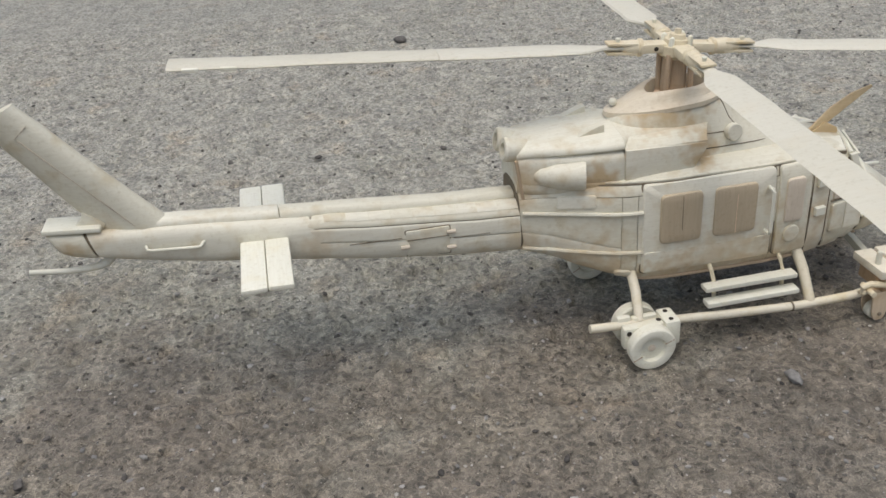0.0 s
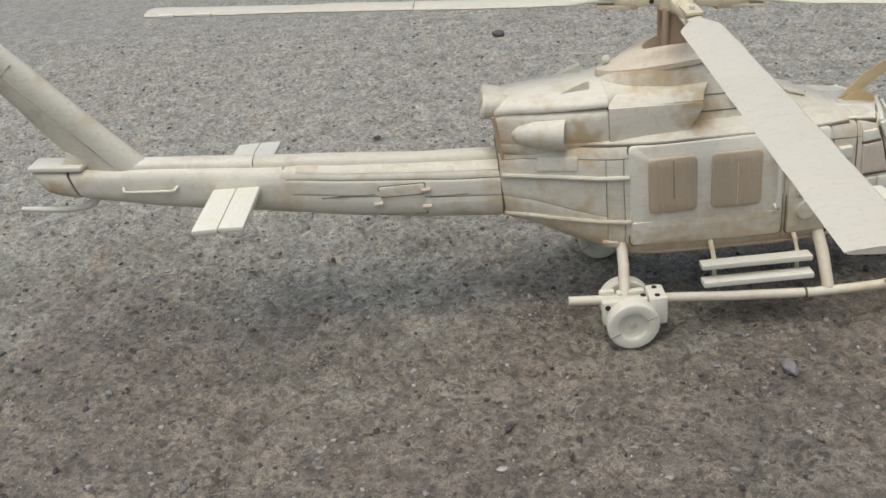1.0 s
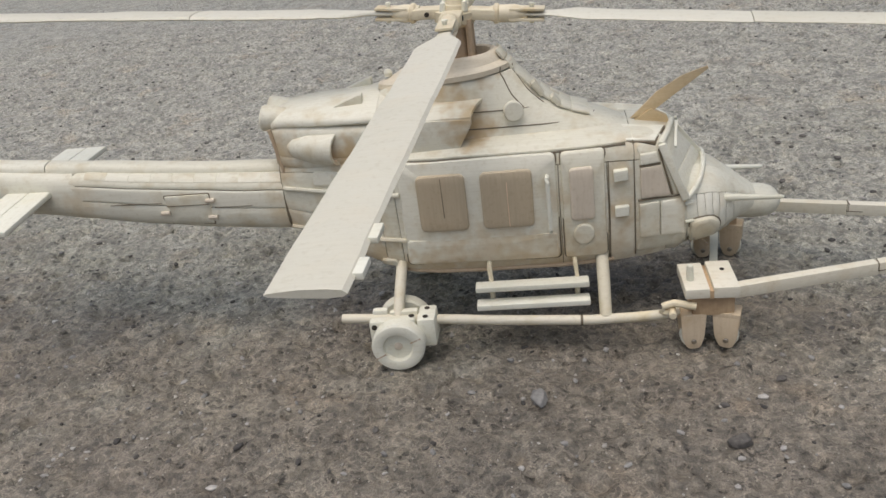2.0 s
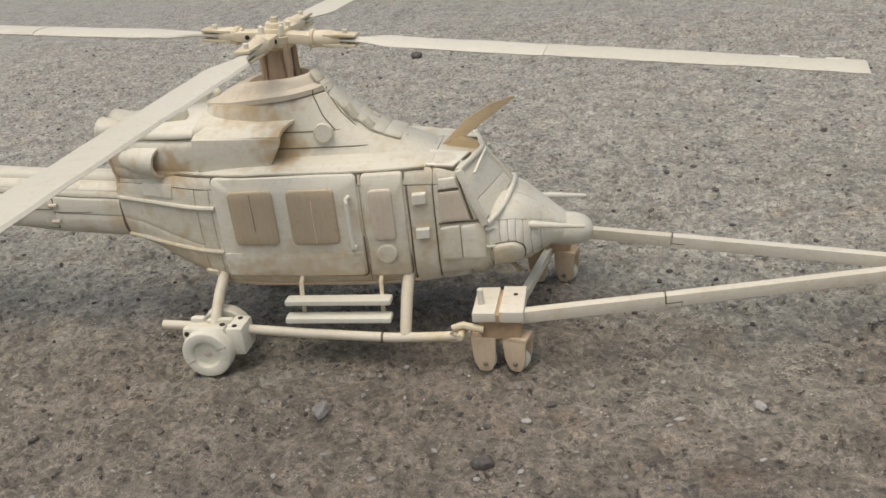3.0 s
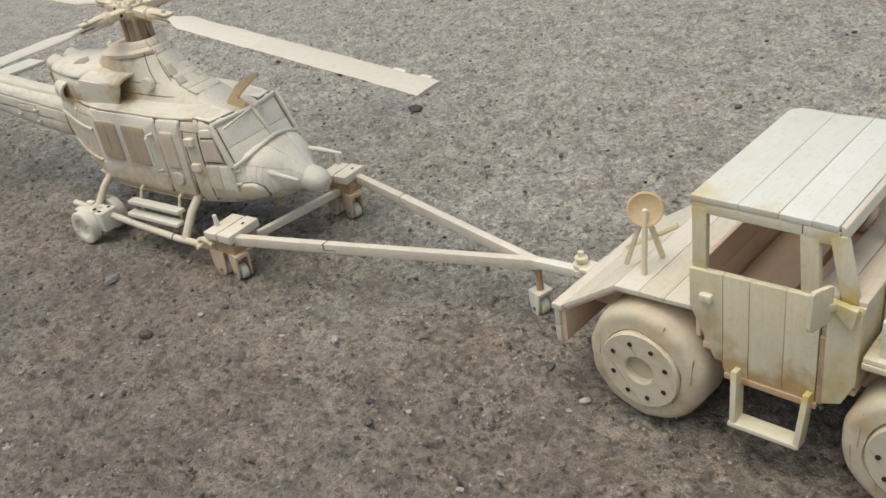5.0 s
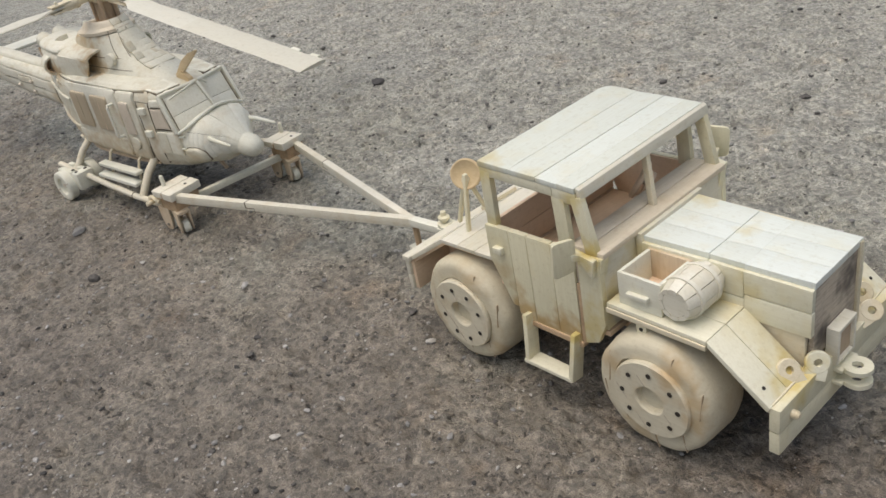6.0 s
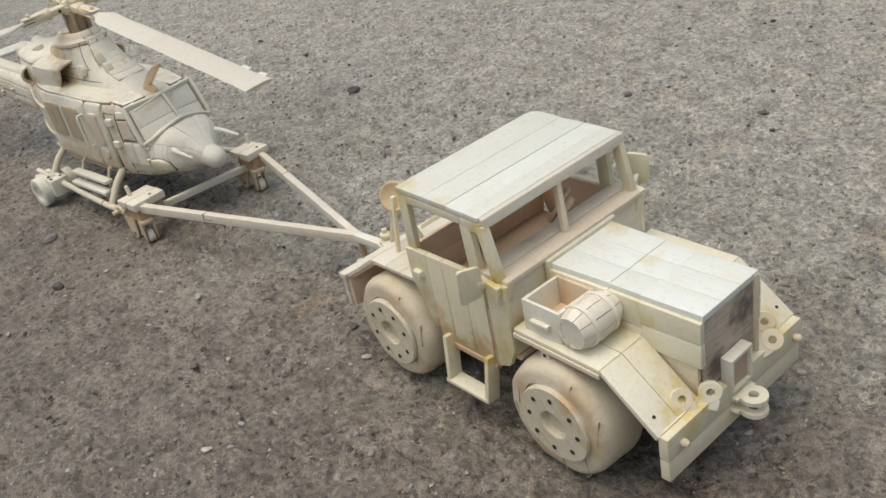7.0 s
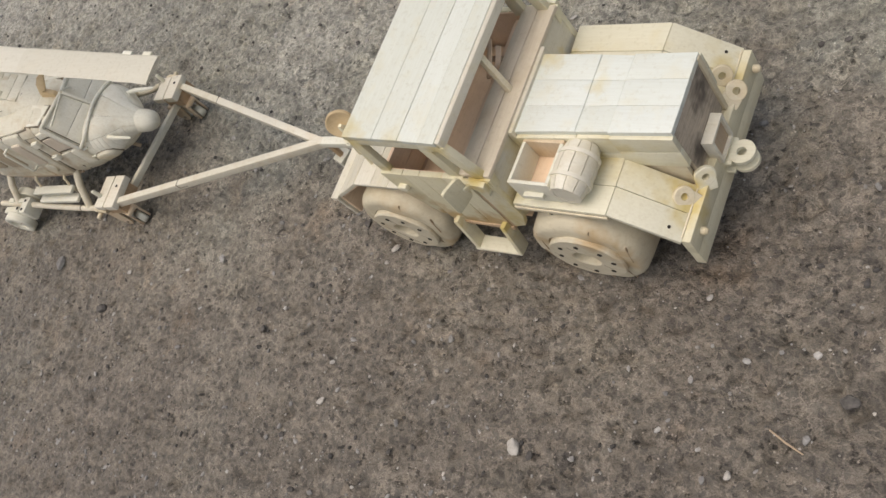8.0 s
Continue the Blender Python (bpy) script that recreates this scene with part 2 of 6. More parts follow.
    soil_shade.operation = "MULTIPLY_ADD"
    nt.links.new(along.outputs[0], soil_shade.inputs[0])
    nt.links.new(nearer.outputs[0], soil_shade.inputs[1])
    nt.links.new(drift.outputs[0], soil_shade.inputs[2])
    dirt_shade = ramp(nt, [(0.0, (1.36, 1.385, 1.33)), (0.16, (1.08, 1.10, 1.02)), (0.26, (0.87, 0.815, 0.73)), (0.36, (0.73, 0.67, 0.60)), (0.48, (0.65, 0.59, 0.53))], soil_shade.outputs[0]).outputs["Color"]
    c = mix(nt, 1.0, c, dirt_shade, "MULTIPLY")
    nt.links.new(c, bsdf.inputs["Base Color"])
    bsdf.inputs["Roughness"].default_value = 0.52
    bsdf.inputs["Specular IOR Level"].default_value = 0.5
    hm = mix(nt, 0.5, mott.outputs["Fac"], mask(deep.outputs[0], 0.44, 0.62))
    hm = mix(nt, 0.12, hm, inside)
    hm = mix(nt, 0.22, hm, speck.outputs["Fac"])
    bump = node(nt, "ShaderNodeBump", Strength=1.0, Distance=0.0024)
    nt.links.new(hm, bump.inputs["Height"])
    nt.links.new(bump.outputs["Normal"], bsdf.inputs["Normal"])
    return m


ASPHALT = asphalt_material()


def stone_material(name, a, b):
    m, nt, bsdf = mat_base(name)
    tc = node(nt, "ShaderNodeTexCoord")
    n1 = node(nt, "ShaderNodeTexNoise", Scale=350.0, Detail=5.0, Roughness=0.65)
    nt.links.new(tc.outputs["Object"], n1.inputs["Vector"])
    geo = node(nt, "ShaderNodeNewGeometry")
    r = ramp(nt, [(0.3, a), (0.7, b)], n1.outputs["Fac"])
    v = ramp(nt, [(0.0, (0.55, 0.55, 0.55)), (1.0, (1.3, 1.28, 1.25))], geo.outputs["Random Per Island"])
    nt.links.new(mix(nt, 1.0, r.outputs["Color"], v.outputs["Color"], "MULTIPLY"), bsdf.inputs["Base Color"])
    bsdf.inputs["Roughness"].default_value = 0.85
    bump = node(nt, "ShaderNodeBump", Strength=0.6, Distance=0.0006)
    nt.links.new(n1.outputs["Fac"], bump.inputs["Height"])
    nt.links.new(bump.outputs["Normal"], bsdf.inputs["Normal"])
    return m


DARK_STONE = stone_material("dark_road_stone", (0.05, 0.047, 0.043), (0.125, 0.116, 0.106))
GREY_STONE = stone_material("grey_road_stone", (0.24, 0.232, 0.218), (0.42, 0.41, 0.385))
PALE_STONE = stone_material("pale_road_stone", (0.30, 0.285, 0.255), (0.46, 0.44, 0.40))


# ---- mesh tools ----
def thing(name, x, y, yaw, label, category, group="", z=0.0):
    ob = new(name)
    ob.empty_display_size = 0.02
    ob.matrix_basis = pose(x, y, z, 0, 0, yaw)
    return tagged(ob, label, category, group)


WARP = []       # while it holds a function, every part is bent by it


def part(name, bm, material, parent=None, label="", sharp=32):
    bmesh.ops.recalc_face_normals(bm, faces=bm.faces)
    for bend in WARP:
        for v in bm.verts:
            v.co = bend(v.co)
    for v in bm.verts:      # hand-cut: nothing is quite straight
        v.co += 0.00042 * noise.noise_vector(v.co * 48.0) + 0.00014 * noise.noise_vector(v.co * 190.0)
    lim = radians(sharp)
    for f in bm.faces:
        f.smooth = True
    for e in bm.edges:
        if len(e.link_faces) == 2 and e.calc_face_angle(0) > lim:
            e.smooth = False
    me = bpy.data.meshes.new(name)
    bm.to_mesh(me)
    bm.free()
    me.materials.append(material)
    ob = new(name, me)
    if parent is not None:
        ob.parent = parent
    if label:
        tagged(ob, label)
    return ob


def box(x0, x1, y0, y1, z0, z1, bevel=0.0004, bm=None, m=None, seg=2):
    """An eased block between two corners; m moves it."""
    b = bmesh.new()
    r = bmesh.ops.create_cube(b, size=1)
    bmesh.ops.scale(b, vec=(abs(x1 - x0), abs(y1 - y0), abs(z1 - z0)), verts=r["verts"])
    bmesh.ops.translate(b, vec=((x0 + x1) / 2, (y0 + y1) / 2, (z0 + z1) / 2), verts=r["verts"])
    if bevel:
        bmesh.ops.bevel(b, geom=b.edges[:], offset=bevel, segments=seg, profile=0.6, affect="EDGES")
    if m is not None:
        bmesh.ops.transform(b, matrix=m, verts=b.verts)
    return join(bm, b)


def join(bm, b):
    if bm is None:
        return b
    me = bpy.data.meshes.new("tmp")
    b.to_mesh(me)
    b.free()
    bm.from_mesh(me)
    bpy.data.meshes.remove(me)
    return bm


def frame_along(p0, p1):
    d = (Vector(p1) - Vector(p0)).normalized()
    up = Vector((0, 0, 1)) if abs(d.z) < 0.95 else Vector((1, 0, 0))
    side = d.cross(up).normalized()
    return d, side, side.cross(d).normalized()


def bar(p0, p1, w, h, bevel=0.0004, bm=None):
    """A straight squared stick between two points: w wide, h high."""
    p0, p1 = Vector(p0), Vector(p1)
    d, s, u = frame_along(p0, p1)
    m = Matrix((( d.x, s.x, u.x, 0), (d.y, s.y, u.y, 0), (d.z, s.z, u.z, 0), (0, 0, 0, 1)))
    m.translation = (p0 + p1) / 2
    n = (p1 - p0).length / 2
    return box(-n, n, -w / 2, w / 2, -h / 2, h / 2, bevel, bm, m)


def tube(points, radii, seg=12, bm=None, caps=True):
    """A round stick through points, with one radius or one for each."""
    b = bmesh.new()
    pts = [Vector(p) for p in points]
    if isinstance(radii, (int, float)):
        radii = [radii] * len(pts)
    rings = []
    for i, p in enumerate(pts):
        d, s, u = frame_along(pts[max(i - 1, 0)], pts[min(i + 1, len(pts) - 1)])
        rings.append([b.verts.new(p + radii[i] * (math.cos(a) * s + math.sin(a) * u)) for a in [2 * math.pi * k / seg for k in range(seg)]])
    for r0, r1 in zip(rings, rings[1:]):
        for k in range(seg):
            b.faces.new((r0[k], r0[(k + 1) % seg], r1[(k + 1) % seg], r1[k]))
    if caps:
        b.faces.new(rings[0][::-1])
        b.faces.new(rings[-1])
    return join(bm, b)


def lathe(profile, centre, axis, seg=40, bm=None, closed=False):
    """Turns (distance along axis, radius) pairs round an axis through centre."""
    b = bmesh.new()
    c = Vector(centre)
    d, s, u = frame_along(c, c + Vector(axis))
    rings = []
    for t, r in profile:
        if r < 1e-6:
            rings.append([b.verts.new(c + t * d)])
        else:
            rings.append([b.verts.new(c + t * d + r * (math.cos(a) * s + math.sin(a) * u)) for a in [2 * math.pi * k / seg for k in range(seg)]])
    for r0, r1 in zip(rings, rings[1:]):
        for k in range(seg):
            k2 = (k + 1) % seg
            if len(r0) == 1 and len(r1) > 1:
                b.faces.new((r0[0], r1[k2], r1[k]))
            elif len(r1) == 1 and len(r0) > 1:
                b.faces.new((r0[k], r0[k2], r1[0]))
            elif len(r0) > 1:
                b.faces.new((r0[k], r0[k2], r1[k2], r1[k]))
    return join(bm, b)


def prism(poly, y0, y1, axis="y", bevel=0.0004, bm=None):
    """Extrudes a flat outline: axis y takes (x, z) pairs, x takes (y, z), z takes (x, y)."""
    b = bmesh.new()

    def at(a, c, t):
        return {"y": (a, t, c), "x": (t, a, c), "z": (a, c, t)}[axis]
    lo = [b.verts.new(at(a, c, y0)) for a, c in poly]
    hi = [b.verts.new(at(a, c, y1)) for a, c in poly]
    b.faces.new(lo[::-1])
    b.faces.new(hi)
    n = len(poly)
    for k in range(n):
        b.faces.new((lo[k], lo[(k + 1) % n], hi[(k + 1) % n], hi[k]))
    bmesh.ops.recalc_face_normals(b, faces=b.faces)
    if bevel:
        bmesh.ops.bevel(b, geom=b.edges[:], offset=bevel, segments=2, profile=0.6, affect="EDGES")
    return join(bm, b)


def rounded(poly, r, n=4):
    """A convex outline with rounded corners."""
    out = []
    k = len(poly)
    for i in range(k):
        p, a, b = Vector(poly[i]), Vector(poly[i - 1]), Vector(poly[(i + 1) % k])
        da, db = (a - p), (b - p)
        ra = min(r, da.length * 0.45)
        rb = min(r, db.length * 0.45)
        q0, q1 = p + da.normalized() * ra, p + db.normalized() * rb
        for j in range(n + 1):
            t = j / n
            out.append(tuple((1 - t) ** 2 * q0 + 2 * t * (1 - t) * p + t * t * q1))
    return out


def smooth_interp(xs, ys, x):
    """Monotone cubic through stations."""
    xs, ys = list(xs), list(ys)
    if x <= xs[0]:
        return ys[0]
    if x >= xs[-1]:
        return ys[-1]
    d = [(ys[i + 1] - ys[i]) / (xs[i + 1] - xs[i]) for i in range(len(xs) - 1)]
    m = [d[0]] + [0 if a * b <= 0 else 2 * a * b / (a + b) for a, b in zip(d, d[1:])] + [d[-1]]
    i = max(k for k in range(len(xs) - 1) if xs[k] <= x)
    h = xs[i + 1] - xs[i]
    t = (x - xs[i]) / h
    return ((1 + 2 * t) * (1 - t) ** 2 * ys[i] + t * (1 - t) ** 2 * h * m[i] + t * t * (3 - 2 * t) * ys[i + 1] + t * t * (t - 1) * h * m[i + 1])


class Loft:
    """A hull along x: stations of (x, half width, bottom z, top z, squareness), with centre y."""

    def __init__(self, stations, yc=0.0):
        self.x = [s[0] for s in stations]
        self.cols = [[s[i] for s in stations] for i in range(1, 5)]
        self.yc = yc

    def size(self, x):
        w, b, t, n = (smooth_interp(self.x, c, x) for c in self.cols)
        return w, (b + t) / 2, (t - b) / 2, n

    def at(self, x, a, inset=0.0):
        w, zc, h, n = self.size(x)
        w, h = max(w - inset, 1e-5), max(h - inset, 1e-5)
        c, s = math.cos(radians(a)), math.sin(radians(a))
        r = (abs(c) ** n + abs(s) ** n) ** (-1 / n)
        return Vector((x, self.yc + w * r * c, zc + h * r * s))

    def side(self, x, z, out=0.0):
        """The point of the -y flank at that height, moved out."""
        w, zc, h, n = self.size(x)
        k = min(abs((z - zc) / h), 0.999)
        return Vector((x, self.yc - w * (1 - k ** n) ** (1 / n) - out, z))

    def core(self, x0, x1, inset, nx=40, na=48, caps=True):
        b = bmesh.new()
        rings = [[b.verts.new(self.at(x0 + (x1 - x0) * i / nx, 360 * k / na, inset)) for k in range(na)] for i in range(nx + 1)]
        for r0, r1 in zip(rings, rings[1:]):
            for k in range(na):
                b.faces.new((r0[k], r0[(k + 1) % na], r1[(k + 1) % na], r1[k]))
        if caps:
            b.faces.new(rings[0][::-1])
            b.faces.new(rings[-1])
        return b

    def panel(self, xa0, xa1, xb0, xb1, a0, a1, thick=0.0012, gap=0.0004, nx=10, na=10, lift=0.0):
        """A skin plate over part of the hull; its ends may slant from (xa0, xa1) at angle a0 to (xb0, xb1) at a1."""
        b = bmesh.new()
        outer, inner = [], []
        for j in range(na + 1):
            s = j / na
            x0, x1 = xa0 + (xb0 - xa0) * s + gap / 2, xa1 + (xb1 - xa1) * s - gap / 2
            w = max(self.size((x0 + x1) / 2)[0], 0.004)
            da = math.degrees(gap / 2 / w)
            a = a0 + da + (a1 - a0 - 2 * da) * s
            ro, ri = [], []
            for i in range(nx + 1):
                x = x0 + (x1 - x0) * i / nx
                edge = 0.0003 if i in (0, nx) or j in (0, na) else 0.0
                ro.append(b.verts.new(self.at(x, a, edge - lift)))
                ri.append(b.verts.new(self.at(x, a, thick)))
            outer.append(ro)
            inner.append(ri)
        for j in range(na):
            for i in range(nx):
                b.faces.new((outer[j][i], outer[j][i + 1], outer[j + 1][i + 1], outer[j + 1][i]))
                b.faces.new((inner[j][i], inner[j + 1][i], inner[j + 1][i + 1], inner[j][i + 1]))
        for j in range(na):
            b.faces.new((outer[j][0], outer[j + 1][0], inner[j + 1][0], inner[j][0]))
            b.faces.new((outer[j][nx], inner[j][nx], inner[j + 1][nx], outer[j + 1][nx]))
        for i in range(nx):
            b.faces.new((outer[0][i], inner[0][i], inner[0][i + 1], outer[0][i + 1]))
            b.faces.new((outer[na][i], outer[na][i + 1], inner[na][i + 1], inner[na][i]))
        return b

    def plate(self, outline, height, sink=0.0012, soft=0.0005):
        """A plate let into or laid on the -y flank: outline of (x, z) pairs, standing height proud of the hull."""
        b = bmesh.new()
        cx = sum(p[0] for p in outline) / len(outline)
        cz = sum(p[1] for p in outline) / len(outline)
        reach = max(math.hypot(p[0] - cx, p[1] - cz) for p in outline)
        rings = []
        for k, out in ((1.0, -sink), (1.0, height - soft), (1 - 0.6 * soft / reach, height - 0.25 * soft), (1 - 1.6 * soft / reach, height), (0.66, height), (0.33, height)):
            rings.append([b.verts.new(self.side(cx + (x - cx) * k, cz + (z - cz) * k, out)) for x, z in outline])
        mid = b.verts.new(self.side(cx, cz, height))
        n = len(outline)
        for r0, r1 in zip(rings, rings[1:]):
            for i in range(n):
                b.faces.new((r0[i], r0[(i + 1) % n], r1[(i + 1) % n], r1[i]))
        for i in range(n):
            b.faces.new((rings[-1][i], rings[-1][(i + 1) % n], mid))
        return b


def rect(x0, x1, z0, z1, r=0.001, n=4):
    return rounded([(x0, z0), (x1, z0), (x1, z1), (x0, z1)], r, n)


def ellipse_ring(b, cx, cy, z, a, w, seg, power=2.0, tail=0.0):
    """A ring of verts in plan; tail draws the -x end out to a point."""
    out = []
    for k in range(seg):
        t = 2 * math.pi * k / seg
        c, s = math.cos(t), math.sin(t)
        x = a * math.copysign(abs(c) ** (2 / power), c)
        if x < 0:
            x *= 1 + tail
        out.append(b.verts.new((cx + x, cy + w * math.copysign(abs(s) ** (2 / power), s) * (1 - 0.45 * tail * max(-c, 0) ** 2), z)))
    return out


def bridge(b, rings, cap0=False, cap1=False):
    for r0, r1 in zip(rings, rings[1:]):
        n = len(r0)
        for k in range(n):
            b.faces.new((r0[k], r0[(k + 1) % n], r1[(k + 1) % n], r1[k]))
    if cap0:
        b.faces.new(rings[0][::-1])
    if cap1:
        b.faces.new(rings[-1])
    return b


# ---- ground ----
def spaced(lo, hi, step, far, grow=1.35):
    """Even steps between lo and hi, then wider and wider ones out to far."""
    core = list(np.arange(lo, hi + step / 2, step))
    d, p = step, core[-1]
    up = []
    while p < far:
        d *= grow
        p += d
        up.append(p)
    d, p = step, core[0]
    dn = []
    while p > -far:
        d *= grow
        p -= d
        dn.append(p)
    return np.array(dn[::-1] + core + up)


def lattice_noise(rng, x, y, cell):
    gx, gy = x / cell, y / cell
    ix, iy = np.floor(gx).astype(int), np.floor(gy).astype(int)
    fx, fy = gx - ix, gy - iy
    fx, fy = fx * fx * (3 - 2 * fx), fy * fy * (3 - 2 * fy)
    tab = rng.random((257, 257))

    def g(a, b):
        return tab[np.mod(a, 257), np.mod(b, 257)]
    return (g(ix, iy) * (1 - fx) + g(ix + 1, iy) * fx) * (1 - fy) + (g(ix, iy + 1) * (1 - fx) + g(ix + 1, iy + 1) * fx) * fy


def stone_bed(rng, x, y, cell):
    """Rounded stones set in a bed: the height of the nearest one's dome, and which it is."""
    gx, gy = x / cell, y / cell
    ix, iy = np.floor(gx).astype(int), np.floor(gy).astype(int)
    jx, jy, hv = rng.random((257, 257)), rng.random((257, 257)), rng.random((257, 257))
    best, who = np.full(x.shape, 9.0), np.zeros(x.shape)
    for a in (-1, 0, 1):
        for b in (-1, 0, 1):
            cx, cy = np.mod(ix + a, 257), np.mod(iy + b, 257)
            d = np.hypot(ix + a + jx[cx, cy] - gx, iy + b + jy[cx, cy] - gy)
            near = d < best
            best = np.where(near, d, best)
            who = np.where(near, hv[cx, cy], who)
    return best, who


def ground_height(x, y):
    """Domed stones with crevices between them, half filled with dust, over a gently uneven bed."""
    rng = np.random.default_rng(7)
    bx = x + 0.004 * (lattice_noise(rng, x, y, 0.006) - 0.5)
    by = y + 0.004 * (lattice_noise(rng, x, y, 0.006) - 0.5)
    d, who = stone_bed(rng, bx, by, 0.0066)
    z = 0.0034 * np.clip(1 - 1.5 * d * d, 0, 1) * (0.45 + 0.55 * who)
    fill = 0.0008 + 0.0030 * (lattice_noise(rng, x, y, 0.020) - 0.35)
    z = np.maximum(z, fill) - 0.0028
    d2, who2 = stone_bed(rng, bx + 3.1, by + 1.7, 0.0135)
    z += np.where(who2 > 0.82, 0.0013 * np.clip(1 - 4.5 * d2 * d2, 0, 1), 0)
    z -= np.where(who2 < 0.36, 0.0030 * np.clip(1 - 6.0 * d2 * d2, 0, 1), 0)
    z += 0.0008 * (lattice_noise(rng, x, y, 0.003) - 0.5) + 0.0014 * (lattice_noise(rng, x, y, 0.045) - 0.5)
    return z - 0.0003


xs, ys = spaced(-0.55, 1.15, 0.0016, 400), spaced(0.16, 1.20, 0.0016, 400)
gx, gy = np.meshgrid(xs, ys, indexing="ij")
gz = ground_height(gx, gy)
inside = (gx > -0.7) & (gx < 1.3) & (gy > 0.05) & (gy < 1.6)
gz = np.where(inside, gz, -0.001)
nxg, nyg = gx.shape
me = bpy.data.meshes.new("ground")
co = np.stack([gx, gy, gz], -1).reshape(-1, 3).astype(np.float32)
idx = np.arange(nxg * nyg).reshape(nxg, nyg)
quads = np.stack([idx[:-1, :-1], idx[1:, :-1], idx[1:, 1:], idx[:-1, 1:]], -1).reshape(-1, 4).astype(np.int32)
me.vertices.add(len(co))
me.vertices.foreach_set("co", co.ravel())
me.loops.add(quads.size)
me.loops.foreach_set("vertex_index", quads.ravel())
me.polygons.add(len(quads))
me.polygons.foreach_set("loop_start", np.arange(0, quads.size, 4, dtype=np.int32))
me.polygons.foreach_set("loop_total", np.full(len(quads), 4, dtype=np.int32))
me.polygons.foreach_set("use_smooth", np.ones(len(quads), dtype=bool))
me.update(calc_edges=True)
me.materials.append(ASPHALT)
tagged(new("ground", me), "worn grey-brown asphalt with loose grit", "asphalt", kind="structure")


# ---- model helicopter ----
heli = thing("model_helicopter", 0.1218, 0.4167, 4.1, "unpainted pale wooden model utility helicopter standing on asphalt", "model helicopter")

# brown glue spots; those low on the hull also paint in warm bounced light
HELI = wood("sanded_glued_wood", (0.745, 0.722, 0.605), (0.62, 0.588, 0.465), (0.56, 0.475, 0.305), 0.8, 0, 0.55, 0.08,
            ((-0.326, -0.019, 0.094, 0.009, 0.6), (-0.308, -0.013, 0.103, 0.009, 0.45), (-0.097, -0.017, 0.088, 0.013, 0.55), (-0.097, -0.016, 0.060, 0.014, 0.5), (-0.020, -0.034, 0.034, 0.020, 0.7), (0.036, -0.034, 0.033, 0.018, 0.7), (0.068, -0.034, 0.060, 0.011, 0.6), (0.068, -0.034, 0.080, 0.008, 0.5), (0.106, -0.026, 0.043, 0.012, 0.2), (-0.062, -0.027, 0.043, 0.030, 0.5), (0.002, -0.035, 0.037, 0.034, 0.4), (0.025, -0.034, 0.028, 0.040, 0.4), (-0.060, -0.026, 0.036, 0.026, 0.4), (0.062, -0.034, 0.037, 0.028, 0.45), (-0.022, -0.012, 0.130, 0.022, 1.0), (0.006, -0.014, 0.131, 0.013, 0.9), (-0.002, -0.0185, 0.103, 0.015, 1.0), (-0.058, -0.027, 0.095, 0.012, 0.9), (-0.004, -0.018, 0.112, 0.012, 0.5), (-0.092, -0.012, 0.098, 0.014, 0.6), (-0.205, -0.012, 0.078, 0.012, 0.45),
             (0.0985, -0.029, 0.063, 0.008, 0.5), (0.001, -0.020, 0.102, 0.014, 0.7), (-0.060, -0.022, 0.092, 0.012, 0.6), (0.073, -0.030, 0.094, 0.010, 0.5), (-0.330, -0.006, 0.089, 0.015, 0.85), (-0.300, -0.009, 0.080, 0.014, 0.45), (0.038, -0.037, 0.070, 0.008, 0.4), (0.092, 0.0, 0.094, 0.010, 0.4)),
            (0.54, 0.41, 0.235))
NOSE = wood("white_sanded_wood", (0.83, 0.815, 0.70), (0.69, 0.655, 0.53), (0.62, 0.53, 0.36), 0.5, 0, 0.55, 0.08)
PANE = wood("tan_window_wood", (0.525, 0.440, 0.31), (0.425, 0.345, 0.232), (0.50, 0.38, 0.25), 0.35, 2, 0.6, 0.05)
PALE_PANE = wood("pale_tan_window_wood", (0.68, 0.60, 0.485), (0.57, 0.49, 0.37), (0.55, 0.43, 0.28), 0.4, 2, 0.6, 0.08)
def tail_lean(p):
    """Bends the boom to fit the camera's view: its end leans to -y and rises."""
    return Vector((p.x, p.y + 0.034 * min(p.x + 0.10, 0.0), p.z + 0.024 * max(-0.15 - p.x, 0.0)))


WARP.append(tail_lean)
# tail boom
BOOM = Loft([(-0.3338, 0.0070, 0.0985, 0.1012, 3.0), (-0.3315, 0.0074, 0.0938, 0.1010, 3.2), (-0.3290, 0.0078, 0.0890, 0.1008, 3.2), (-0.3227, 0.0080, 0.0858, 0.1002, 3.2), (-0.3078, 0.0086, 0.0828, 0.0990, 3.4), (-0.283, 0.0096, 0.0775, 0.0978, 3.4),
             (-0.230, 0.0112, 0.0690, 0.0936, 3.4), (-0.163, 0.0136, 0.0592, 0.0884, 3.2), (-0.098, 0.0165, 0.0525, 0.0842, 3.2), (-0.090, 0.0168, 0.0520, 0.0838, 3.2)])
boom = part("tail_boom", BOOM.core(-0.3325, -0.092, 0.0010), SEAM, heli, "tapered tail boom of sanded pale wood panels")
